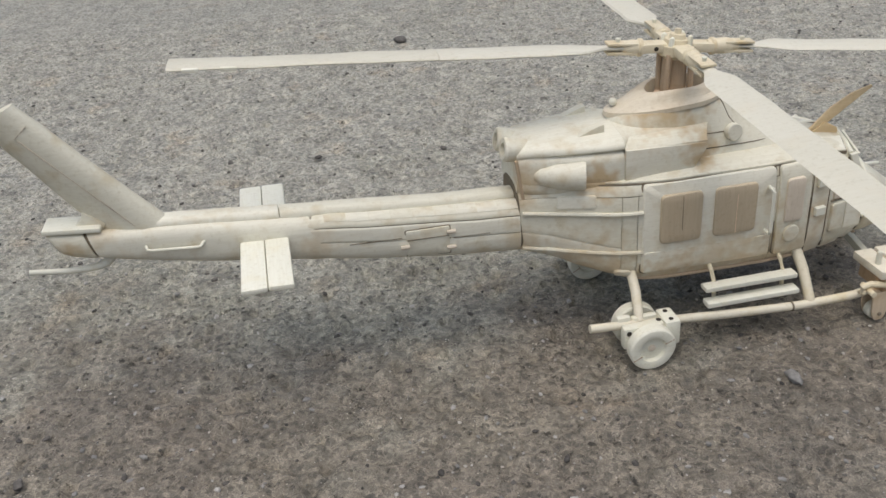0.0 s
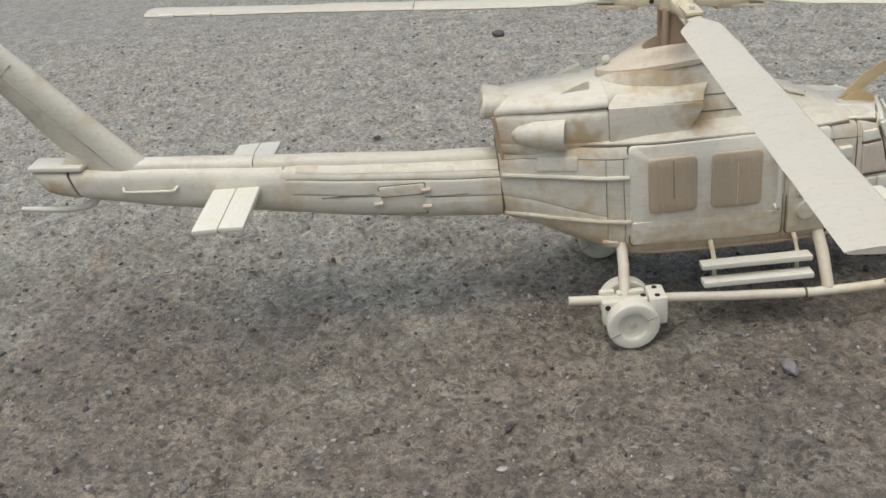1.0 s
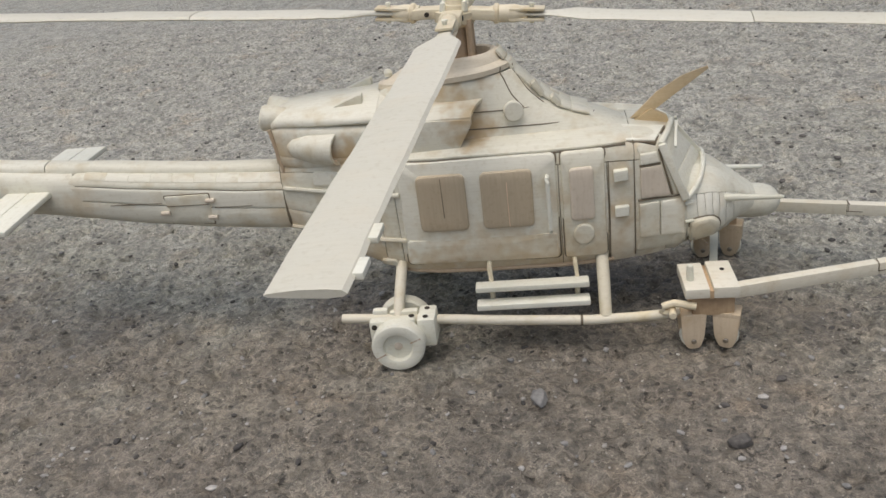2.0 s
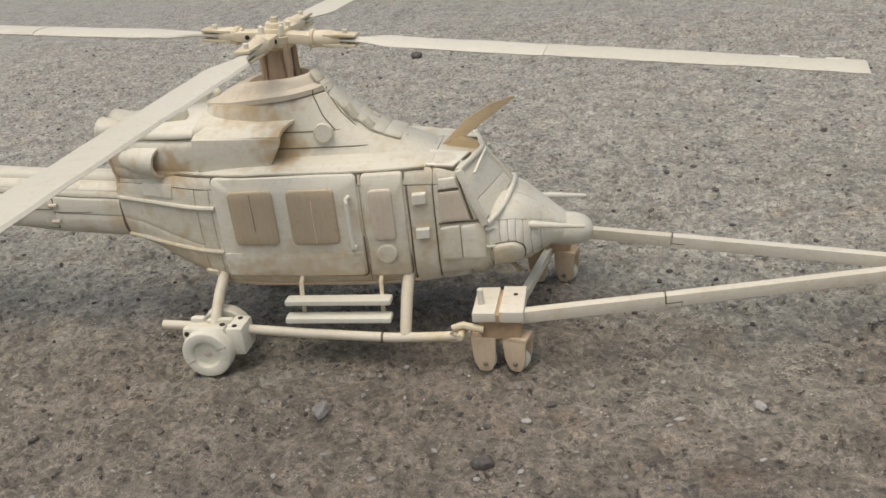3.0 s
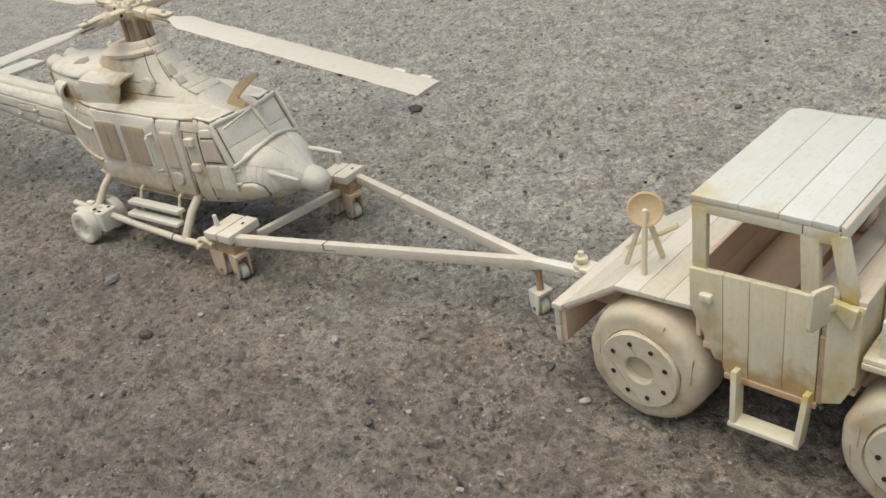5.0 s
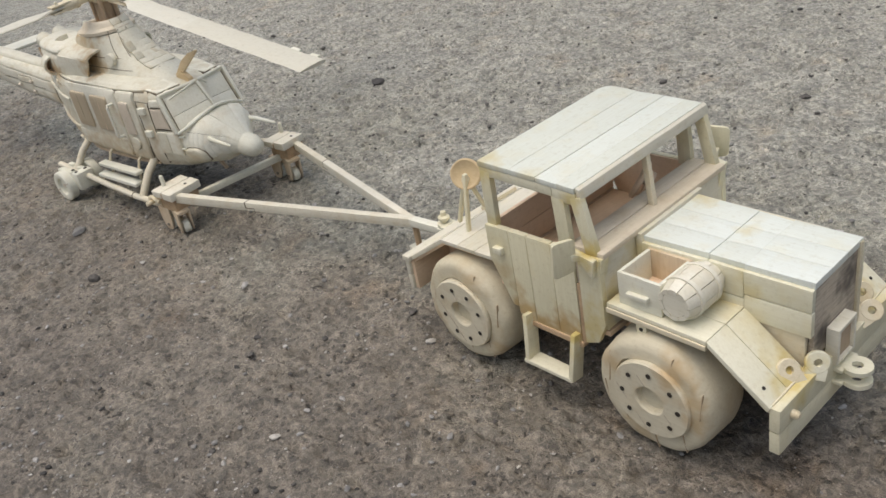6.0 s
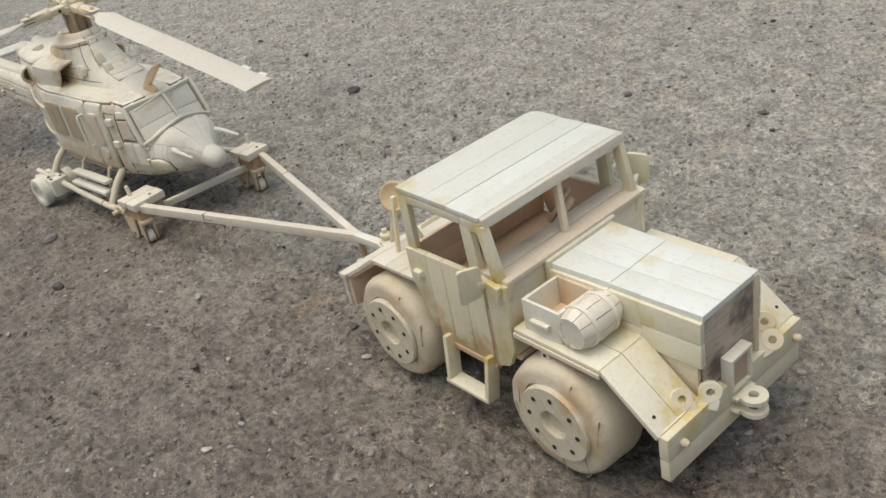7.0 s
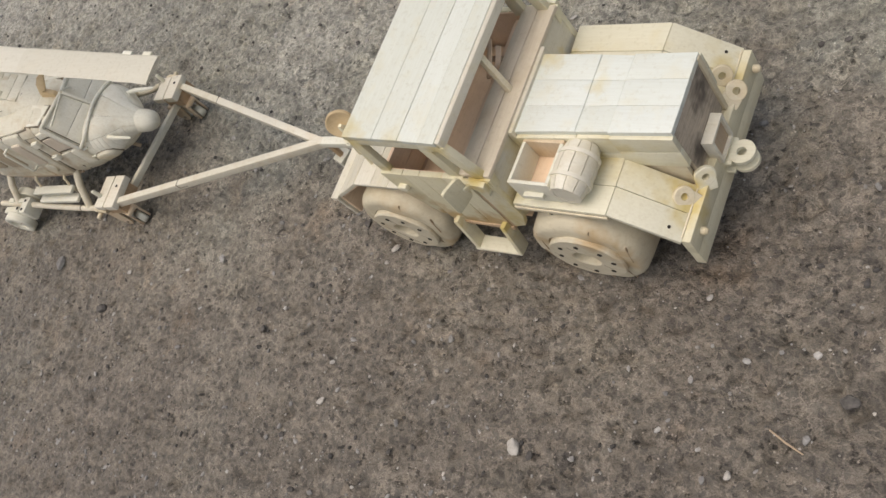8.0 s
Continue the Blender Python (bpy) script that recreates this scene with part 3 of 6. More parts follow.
for xa0, xa1, xb0, xb1, a0, a1 in ((-0.206, -0.098, -0.211, -0.098, 112, 150), (-0.211, -0.098, -0.2074, -0.098, 150, 184), (-0.2074, -0.098, -0.199, -0.098, 184, 262), (-0.199, -0.098, -0.206, -0.098, 262, 340), (-0.206, -0.098, -0.206, -0.098, -20, 112),
                                   (-0.3165, -0.209, -0.3105, -0.199, 112, 262),
                                   (-0.3105, -0.199, -0.3165, -0.206, 262, 472), (-0.3332, -0.3176, -0.3332, -0.3115, 112, 262), (-0.3332, -0.3115, -0.3332, -0.3176, 262, 472)):
    part("boom_panel", BOOM.panel(xa0, xa1, xb0, xb1, a0, a1, nx=14, na=12), HELI, boom)
part("end_cap", BOOM.core(-0.3337, -0.3324, 0.0004, 2), HELI, boom)
# the row of short strips under the shaft cover
for i in range(9):
    u0 = -0.2015 + i * 0.0115
    part("edge_strip", BOOM.panel(u0, u0 + 0.0115, u0, u0 + 0.0115, 116, 138, thick=0.0006, gap=0.0003, nx=3, na=4, lift=0.0005), HELI, boom)
# drive shaft cover along the top
cov = [(-0.290, 0.0985, 0.1010), (-0.280, 0.0977, 0.1004), (-0.230, 0.0932, 0.0967), (-0.180, 0.0893, 0.0930), (-0.130, 0.0855, 0.0890), (-0.094, 0.0822, 0.0868)]
for i, (a, b_) in enumerate(((-0.2870, -0.2232), (-0.2226, -0.094))):
    bm = bmesh.new()
    rings = []
    for k in range(13):
        u = a + (b_ - a) * k / 12
        zb = smooth_interp([c[0] for c in cov], [c[1] for c in cov], u) - 0.0035
        zt = smooth_interp([c[0] for c in cov], [c[2] for c in cov], u)
        rings.append([bm.verts.new((u, 0.0062 * math.copysign(abs(math.cos(q)) ** 0.55, math.cos(q)), zb + (zt - zb) * math.sin(q) ** 0.6)) for q in [math.pi * j / 12 for j in range(13)]])
    for r0, r1 in zip(rings, rings[1:]):
        for j in range(13):
            bm.faces.new((r0[j], r0[(j + 1) % 13], r1[(j + 1) % 13], r1[j]))
    bm.faces.new(rings[0][::-1])
    bm.faces.new(rings[-1])
    part("shaft_cover", bm, HELI, heli, "rounded drive shaft cover along the tail boom")
# hatch with hinge tabs
part("hatch_groove", BOOM.plate(rect(-0.1610, -0.1365, 0.0607, 0.0783, 0.0012), 0.0002, soft=0.0001), SEAM, boom)
for u0, u1, z in ((-0.1350, -0.1150, 0.0702), (-0.1900, -0.1625, 0.0742), (-0.1600, -0.1375, 0.0725)):
    part("glue_line", BOOM.plate(rect(u0, u1, z - 0.00014, z + 0.00014, 0.0001, 2), 0.0009 if u0 == -0.1600 else 0.0002, soft=0.0001), SEAM, boom)
HATCH = BOOM.plate(rect(-0.1605, -0.1370, 0.0612, 0.0778, 0.0012), 0.0007)
hatch = part("hatch", HATCH, HELI, boom, "flat access hatch")
for u, z in ((-0.1365, 0.0745), (-0.1365, 0.0655), (-0.1615, 0.0690)):
    part("hinge", tube([BOOM.side(u - 0.0022, z, 0.0010), BOOM.side(u + 0.0024, z, 0.0010)], 0.0011, 8), PALE_PANE, boom)
# grab handle
p0, p1 = BOOM.side(-0.2886, 0.0877, 0.0018), BOOM.side(-0.2636, 0.0860, 0.0018)
part("grab_handle", tube([BOOM.side(-0.2895, 0.0895, -0.001), p0, p0 * 0.9 + p1 * 0.1 + Vector((0, -0.0002, -0.0003)), p0 * 0.1 + p1 * 0.9 + Vector((0, -0.0002, -0.0002)), p1, BOOM.side(-0.2612, 0.0879, -0.001)], 0.00085, 8), W_X, boom, "slim wooden grab handle")
# tail plate, skid, fin
part("tail_plate", prism([(-0.3353, 0.1014), (-0.3082, 0.0988), (-0.3082, 0.1014), (-0.3349, 0.1040)], -0.0080, 0.0080, bevel=0.0010), W_X, heli, "thin plate on the boom's end")
part("tail_skid", tube([(-0.3070, 0, 0.0850), (-0.3086, 0, 0.0812), (-0.3108, 0, 0.0790), (-0.3145, 0, 0.0776), (-0.3212, 0, 0.0766), (-0.3309, 0, 0.0769), (-0.3480, 0, 0.0791)], [0.0026, 0.0024, 0.0022, 0.0019, 0.0016, 0.0015, 0.0014], 12), W_X, heli, "bent round tail skid")


def airfoil_slab(root_f, root_r, tip_f, tip_r, thick, y0=0.0):
    """An upright fin: from root to tip, round at the front, thin at the back; corners as (x, z)."""
    b = bmesh.new()
    rings = []
    n = 10
    for k in range(n + 1):
        s = k / n
        f = Vector(root_f).lerp(Vector(tip_f), s)
        r = Vector(root_r).lerp(Vector(tip_r), s)
        t = thick * (1 - 0.25 * s)
        ring = []
        for c, h in ((0, 0), (0.02, 0.38), (0.08, 0.72), (0.2, 0.95), (0.4, 1.0), (0.7, 0.7), (0.97, 0.25), (1, 0.1)):
            p = f.lerp(r, c)
            ring.append((p, h))
        full = [(p, h) for p, h in ring] + [(p, -h) for p, h in ring[:0:-1]]
        rings.append([b.verts.new((p.x, y0 + h * t / 2, p.y)) for p, h in full])
    bridge(b, rings, True, True)
    return b


fin = part("tail_fin", airfoil_slab((-0.2735, 0.0940), (-0.3090, 0.0960), (-0.3325, 0.1650), (-0.3500, 0.1575), 0.0130), HELI, heli, "swept tail fin with rounded leading edge")
part("fin_seam", bar((-0.2923, -0.00600, 0.0993), (-0.3335, -0.0046, 0.1496), 0.0007, 0.00026, 0.00005), BURNT, fin)
part("fin_seam", bar((-0.3343, -0.0046, 0.1499), (-0.3279, -0.0051, 0.1556), 0.0007, 0.00026, 0.00005), BURNT, fin)
part("fin_foot", prism([(-0.3228, 0.1010), (-0.3190, 0.1030), (-0.3167, 0.1055), (-0.3158, 0.1088), (-0.3060, 0.1020), (-0.3080, 0.0985)], -0.0034, 0.0034), HELI, fin)
part("tail_gearbox", tube([(-0.3440, 0, 0.1590), (-0.3520, 0, 0.1655), (-0.3600, 0, 0.1720)], [0.0075, 0.0072, 0.0060], 20), HELI, fin, "rounded gearbox fairing at the fin's tip")
rotor2 = part("tail_rotor", lathe([(-0.006, 0), (-0.006, 0.002), (0.004, 0.0025), (0.004, 0)], (-0.3560, -0.0080, 0.1500), (0, -1, 0), 16), GLUED, heli, "small two-blade tail rotor")
for s in (1, -1):
    part("rotor_blade", bar((-0.3560, -0.0130, 0.1500 + 0.002 * s), (-0.3600 - 0.001 * s, -0.0130, 0.1500 + 0.046 * s), 0.0018, 0.0095), GLUED, rotor2)

# stabilisers of two planks each
for name, y0, y1, z0, z1 in (("near", -0.0085, -0.0575, 0.0825, 0.0812), ("far", 0.0085, 0.0572, 0.0840, 0.0828)):
    st = part("stabiliser", bar((-0.2325, y0, z0 - 0.001), (-0.2325, y1 * 0.97, z1 - 0.001), 0.0235, 0.0012), SEAM, heli, "flat stabiliser of two planks")
    part("plank", bar((-0.2385, y0, z0), (-0.2385, y1, z1), 0.01215, 0.0030, 0.0013), W_Y, st)
    part("plank", bar((-0.2262, y0, z0), (-0.2262, y1, z1), 0.01215, 0.0030, 0.0013), W_Y, st)

WARP.clear()

# fuselage hull
HULL = Loft([(-0.100, 0.0165, 0.0525, 0.0930, 3.2), (-0.085, 0.0215, 0.0480, 0.0950, 3.4), (-0.060, 0.0300, 0.0385, 0.0962, 4.6), (-0.042, 0.0345, 0.0328, 0.0965, 5.6), (-0.020, 0.0362, 0.0300, 0.0970, 6.4),
             (0.030, 0.0366, 0.0290, 0.0973, 6.4), (0.058, 0.0352, 0.0296, 0.0960, 6.4), (0.075, 0.0325, 0.0302, 0.0945, 6.2), (0.0870, 0.0302, 0.0304, 0.0926, 5.2), (0.0885, 0.0301, 0.0305, 0.0916, 4.6), (0.0905, 0.0299, 0.0305, 0.0860, 3.8), (0.0925, 0.0298, 0.0306, 0.0800, 3.8), (0.0965, 0.0292, 0.0306, 0.0740, 2.7),
             (0.1020, 0.0282, 0.0308, 0.0728, 2.15), (0.1085, 0.0262, 0.0316, 0.0720, 2.15), (0.1150, 0.0226, 0.0328, 0.0694, 2.2), (0.1210, 0.0172, 0.0356, 0.0652, 2.2), (0.1260, 0.0126, 0.0378, 0.0614, 2.1), (0.1310, 0.0100, 0.0388, 0.0575, 2.0), (0.1370, 0.0070, 0.0400, 0.0525, 2.0)], 0.0015)
hull = part("fuselage", HULL.core(-0.0985, 0.1262, 0.0011, 60, 64), SEAM, heli, "boxy cabin hull skinned in pale wood panels")
for u0, u1, bands in ((-0.098, 0.0738, ((35, 88), (92, 145))), (-0.098, -0.047, ((145, 196), (196, 236), (236, 270))), (-0.047, -0.0385, ((145, 236),)), (-0.0385, 0.0390, ((145, 270),)), (0.0390, 0.0612, ((145, 270),)),
                      (0.0612, 0.0738, ((145, 270),)), (0.0738, 0.0885, ((35, 90), (90, 145), (145, 270))), (-0.047, -0.0385, ((236, 270),)), (-0.098, 0.0885, ((270, 395),)), (0.0885, 0.0985, ((145, 270), (270, 395))), (0.0885, 0.0935, ((35, 145),))):
    for a0, a1 in bands:
        part("hull_panel", HULL.panel(u0, u1, u0, u1, a0, a1, nx=24 if u1 - u0 > 0.06 else 10, na=14, gap=0.00035), HELI, hull)
part("roof_ridge", HULL.panel(-0.098, 0.0738, -0.098, 0.0738, 88, 92, nx=24, na=3, gap=0.0001), HELI, hull)
WARP.append(lambda c: c + 0.0005 * noise.noise_vector(c * 150.0))
# nose skin: deck boards above, short upright strips at the sides, a plain keel
for a0, a1 in ((30, 70), (70, 110), (110, 150)):
    part("nose_deck", HULL.panel(0.0985, 0.1348, 0.0985, 0.1348, a0, a1, nx=14, na=8, gap=0.00025), NOSE, hull)
cuts = [0.0985, 0.1035, 0.1072, 0.1108, 0.1142, 0.1180, 0.1222, 0.1264]
for i, (u0, u1) in enumerate(zip(cuts, cuts[1:])):
    k = 6 * (i % 3) - 5
    for a0, a1 in ((150, 214 - k), (-34 + k, 30)):
        part("nose_strip", HULL.panel(u0, u1, u0, u1, a0, a1, nx=4, na=8, gap=0.00022), NOSE, hull)
    part("keel_strip", HULL.panel(u0, u1, u0, u1, 214 - k, 326 + k, nx=4, na=10, gap=0.00022), HELI, hull)


def slab(corners, thick):
    """A flat board between four corners, given outwards-facing."""
    b = bmesh.new()
    c = [Vector(p) for p in corners]
    n = (c[1] - c[0]).cross(c[3] - c[0]).normalized()
    if n.x + n.z < 0:
        n = -n
    lo = [b.verts.new(p - n * thick) for p in c]
    hi = [b.verts.new(p) for p in c]
    b.faces.new(lo[::-1])
    b.faces.new(hi)
    for k in range(4):
        b.faces.new((lo[k], lo[(k + 1) % 4], hi[(k + 1) % 4], hi[k]))
    bmesh.ops.recalc_face_normals(b, faces=b.faces)
    bmesh.ops.bevel(b, geom=b.edges[:], offset=0.0004, segments=2, profile=0.6, affect="EDGES")
    return b


WARP.clear()
# windscreen: two flat panes of two boards, posts, header and a round base rail
YM = 0.0015
for sgn in (-1, 1):
    tl, bl = Vector((0.0870, YM + sgn * 0.0282, 0.0884)), Vector((0.0975, YM + sgn * 0.0292, 0.0640))
    tr, br = Vector((0.0955, YM + sgn * 0.0016, 0.0905)), Vector((0.1082, YM + sgn * 0.0016, 0.0738))
    m0, m1 = bl.lerp(tl, 0.40), br.lerp(tr, 0.30)
    part("windscreen_pane", slab((tl, m0, m1, tr), 0.0016), NOSE, hull, "flat windscreen pane of pale boards")
    part("windscreen_pane", slab((m0 + (bl - tl).normalized() * 0.00025, bl, br, m1 + (br - tr).normalized() * 0.00025), 0.0016), NOSE, hull, "flat windscreen pane of pale boards")
    out = Vector((0.0008, sgn * 0.0006, 0.0004))
    part("windscreen_post", bar(tl + Vector((-0.0012, sgn * 0.0012, 0.0016)) + out, bl + Vector((-0.0006, sgn * 0.0014, -0.0016)) + out, 0.0026, 0.0036, 0.0006), NOSE, hull, "slanted windscreen corner post")
    part("pane_gap", bar(tl + out * 0.2 + Vector((0.0004, -sgn * 0.0012, 0)), bl + out * 0.2 + Vector((0.0004, -sgn * 0.0012, 0)), 0.0006, 0.0008, 0.0001), SEAM, hull)
    part("roof_front", slab((Vector((0.0856, YM + sgn * 0.0285, 0.0893)), tl + Vector((-0.0004, sgn * 0.0006, 0.0016)), tr + Vector((-0.0004, -sgn * 0.0016, 0.0014)), Vector((0.0862, YM, 0.0936))), 0.0026), HELI, hull)
    hd = [tl + Vector((-0.0008, sgn * 0.0008, 0.0014)), tl.lerp(tr, 0.5) + Vector((0, 0, 0.0014)), tr + Vector((-0.0006, -sgn * 0.001, 0.0012))]
    part("windscreen_header", tube(hd, 0.0014, 10), W_Y, hull)
    wp = tl.lerp(tr, 0.18 if sgn < 0 else 0.75) + Vector((0.0042, -0.0020, -0.0024)), tl.lerp(tr, 0.93 if sgn < 0 else 0.97) + Vector((0.0010, 0, 0.0006))
    part("wiper", bar(wp[0] + Vector((0.0008, 0, 0.0006)), wp[1] + Vector((0.0010, 0, 0.0010)), 0.0013, 0.0013, 0.0003), W_Y, hull, "slim wiper arm")
part("windscreen_post", bar((0.0955, YM, 0.0909), (0.1088, YM, 0.0738), 0.0024, 0.0022, 0.0005), NOSE, hull, "middle windscreen post")
rail = []
for k in range(13):
    s_ = -1 + 2 * k / 12
    rail.append((0.0982 + 0.0112 * (1 - s_ * s_) ** 0.8, YM + s_ * 0.0305, 0.0628 + 0.0112 * (1 - abs(s_) ** 1.5)))
part("windscreen_rail", tube(rail, 0.0013, 10), W_Y, hull, "round rail along the windscreen's foot")
# skylight panes over the cockpit, each in a dark groove
for sgn in (-1, 1):
    y = lambda v: YM + sgn * v
    pane = [Vector((0.0704, y(0.0108), 0.0947)), Vector((0.0900, y(0.0120), 0.0928)), Vector((0.0838, y(0.0272), 0.0912)), Vector((0.0706, y(0.0282), 0.0926))]
    mid = sum(pane, Vector()) / 4
    part("skylight_groove", slab([mid + (p - mid) * 1.08 - Vector((0, 0, 0.0001)) for p in pane], 0.0030), SEAM, hull)
    part("skylight", slab([p + Vector((0, 0, 0.0005)) for p in pane], 0.0016), NOSE, hull, "pale raised skylight pane")
WARP.append(lambda c: c + 0.0006 * noise.noise_vector(c * 150.0))
# nose cone
part("nose_bulkhead", HULL.core(0.1255, 0.1352, 0.0006, 10), NOSE, hull)
part("nose_cone", lathe([(-0.0040, 0.0080), (-0.0010, 0.0086), (0.0, 0.0088), (0.0070, 0.0088), (0.0130, 0.0083), (0.0170, 0.0071), (0.0196, 0.0052), (0.0210, 0.0028), (0.0214, 0)], (0.1263, 0.0020, 0.0462), (1, 0, -0.06), 36), NOSE, heli, "smooth rounded nose cone")
WARP.clear()
for y0, z, dy in ((-0.0180, 0.0568, -0.001), (0.0225, 0.0560, 0.001)):
    part("pitot_tube", tube([(0.1170, y0 * 0.93, z), (0.1240, y0, z), (0.1430, y0 + dy, z - 0.0012), (0.1442, y0 + dy, z - 0.0012)], [0.0019, 0.0016, 0.0010, 0.0006], 10), W_X, heli, "slim pitot tube on the nose")
# chin blister and small belly aerial
part("chin_groove", HULL.plate(rounded([(0.0990, 0.0358), (0.1145, 0.0388), (0.1156, 0.0472), (0.1108, 0.0520), (0.0990, 0.0516)], 0.003), 0.0004, soft=0.0002), SEAM, hull)
part("chin_panel", HULL.plate(rounded([(0.0995, 0.0362), (0.1140, 0.0392), (0.1150, 0.0470), (0.1105, 0.0515), (0.0995, 0.0510)], 0.003), 0.0032, soft=0.0020), HELI, hull, "raised chin window panel")
part("belly_aerial", prism([(0.1030, 0.0330), (0.1060, 0.0330), (0.1125, 0.0270), (0.1105, 0.0262)], -0.008, -0.0055), TAN, heli)

# sliding door with its two windows
# dark plates edge the doors: seam shadow and stained gap put into colour
for u0, u1, z0, z1 in ((-0.0369, 0.0385, 0.0388, 0.0929), (0.0396, 0.0609, 0.0385, 0.0927)):
    part("door_groove", HULL.plate(rect(u0, u1, z0, z1, 0.0030, 6), 0.0003, soft=0.0002), SEAM, hull)
for u in (0.0618, 0.0736):
    part("post_groove", HULL.plate(rect(u - 0.0003, u + 0.0003, 0.0355, 0.0925, 0.0002, 2), 0.0003, soft=0.0001), SEAM, hull)
door = part("sliding_door", HULL.plate(rect(-0.0362, 0.0378, 0.0395, 0.0922, 0.0030, 6), 0.0016, soft=0.0008), HELI, heli, "large sliding cabin door")
for u0, u1 in ((-0.0275, -0.0044), (0.0026, 0.0268)):
    mid = (u0 + u1) / 2 + 0.0003
    part("window_panel", HULL.plate(rect(u0, u1, 0.0578, 0.0862, 0.0030, 5), 0.0030, soft=0.0009), PANE, door, "tan wooden window panel")
    zl = 0.0650 if u0 < 0 else 0.0585
    part("glue_line", HULL.plate(rect(mid - 0.0002, mid + 0.0002, zl, 0.0850, 0.0001, 2), 0.00306, soft=0.0001), SEAM if u0 < 0 else INNER, door)
part("door_rail", HULL.plate(rect(-0.0355, 0.0370, 0.0402, 0.0530, 0.0016), 0.0021, soft=0.0005), HELI, door)
hp = [HULL.side(0.0338, 0.0820, 0.0012), HULL.side(0.0338, 0.0820, 0.0056), HULL.side(0.0340, 0.0808, 0.0062), HULL.side(0.0340, 0.0568, 0.0062), HULL.side(0.0338, 0.0556, 0.0056), HULL.side(0.0338, 0.0556, 0.0012)]
part("door_handle", tube(hp, 0.0010, 10), W_Z, door, "upright wooden grab handle")
# narrow door behind the cockpit
door2 = part("hinged_panel", HULL.plate(rect(0.0402, 0.0602, 0.0392, 0.0920, 0.0022, 6), 0.0022, soft=0.0008), HELI, heli, "narrow hinged door panel")
part("window_panel", HULL.plate(rect(0.0438, 0.0548, 0.0588, 0.0850, 0.0020), 0.0036, soft=0.0008), PALE_PANE, door2, "small tan window panel")
disc_outline = [(0.0492 + 0.0050 * math.cos(2 * math.pi * k / 28), 0.0515 + 0.0050 * math.sin(2 * math.pi * k / 28)) for k in range(28)]
part("round_cap", HULL.plate(disc_outline, 0.0038, soft=0.0006), HELI, door2)
for z in (0.0788, 0.0606):
    part("stub_block", HULL.plate(rect(0.0640, 0.0706, z - 0.0026, z + 0.0026, 0.0006), 0.0026), W_X, heli, "small square block on the door post")
# cockpit door
cd = part("cockpit_door", HULL.plate(rounded([(0.0745, 0.0372), (0.0975, 0.0372), (0.0985, 0.0640), (0.0890, 0.0905), (0.0750, 0.0912)], 0.0010), 0.0006), HELI, heli, "cockpit door with a window of three panes")
part("window_panel", HULL.plate(rounded([(0.0765, 0.0655), (0.0905, 0.0655), (0.0865, 0.0805), (0.0765, 0.0805)], 0.0006), 0.0015, soft=0.0004), PALE_PANE, cd)
part("window_panel", HULL.plate(rounded([(0.0765, 0.0820), (0.0860, 0.0820), (0.0845, 0.0868), (0.0765, 0.0868)], 0.0005), 0.0015, soft=0.0004), HELI, cd)
part("window_panel", HULL.plate(rounded([(0.0925, 0.0655), (0.0968, 0.0655), (0.0890, 0.0868), (0.0862, 0.0868)], 0.0004), 0.0015, soft=0.0004), HELI, cd)
part("window_bead", HULL.plate(rounded([(0.0908, 0.0652), (0.0920, 0.0652), (0.0860, 0.0875), (0.0850, 0.0875)], 0.0002), 0.0010, soft=0.0003), SEAM, cd)
part("window_bead", HULL.plate(rounded([(0.0752, 0.0640), (0.0972, 0.0640), (0.0970, 0.0648), (0.0752, 0.0648)], 0.0002), 0.0010, soft=0.0003), SEAM, cd)
part("window_bead", HULL.plate(rounded([(0.0762, 0.0807), (0.0862, 0.0807), (0.0862, 0.0816), (0.0762, 0.0816)], 0.0002), 0.0010, soft=0.0003), SEAM, cd)
for u0, u1 in ((0.0756, 0.0852), (0.0856, 0.0972)):
    part("lower_panel", HULL.plate(rounded([(u0, 0.0452), (u1, 0.0450), (u1, 0.0632), (u0, 0.0628)], 0.0012), 0.0024, soft=0.0006), HELI, cd)
for z in (0.0598, 0.0508):
    a, b_ = HULL.side(0.0972, z, 0.0014), HULL.side(0.1012, z, 0.0012)
    part("door_hinge", tube([a, b_], 0.0009, 8), W_X, cd)
# rear quarter battens
for z0, z1, u0 in ((0.0780, 0.0767, -0.097), (0.0565, 0.0530, -0.097)):
    pts = [HULL.side(u0 + (-0.036 - u0) * k / 8, z0 + (z1 - z0) * k / 8, 0.0004) for k in range(9)]
    part("batten", tube(pts, 0.0012, 8), HELI, heli, "thin batten along the rear quarter")
part("patch_panel", HULL.plate(rounded([(-0.0800, 0.0803), (-0.0605, 0.0806), (-0.0600, 0.0880), (-0.0795, 0.0872)], 0.0015), 0.0007), HELI, hull)
part("foot_cap", HULL.plate(rect(-0.0500, -0.0420, 0.0385, 0.0425, 0.0018), 0.0022), HELI, hull)
# eave over the doors, and the sill under them
eave = [HULL.side(-0.085 + 0.155 * k / 16, 0.0935 - 0.0008 * k / 16, 0.0003) for k in range(17)]
part("roof_edge", tube(eave, 0.0009, 8), HELI, heli)
# dark strip paints in the eave's shadow along the joint
under = [HULL.side(-0.085 + 0.155 * k / 16, 0.0925 - 0.0008 * k / 16, 0.0002) for k in range(17)]
part("roof_seam", tube(under, 0.0004, 6), SEAM, heli)
sill = [HULL.side(-0.040 + 0.103 * k / 12, 0.0348 - 0.0010 * math.sin(math.pi * k / 12), 0.0002) for k in range(13)]
part("door_sill", tube(sill, 0.0010, 8), TAN, heli)

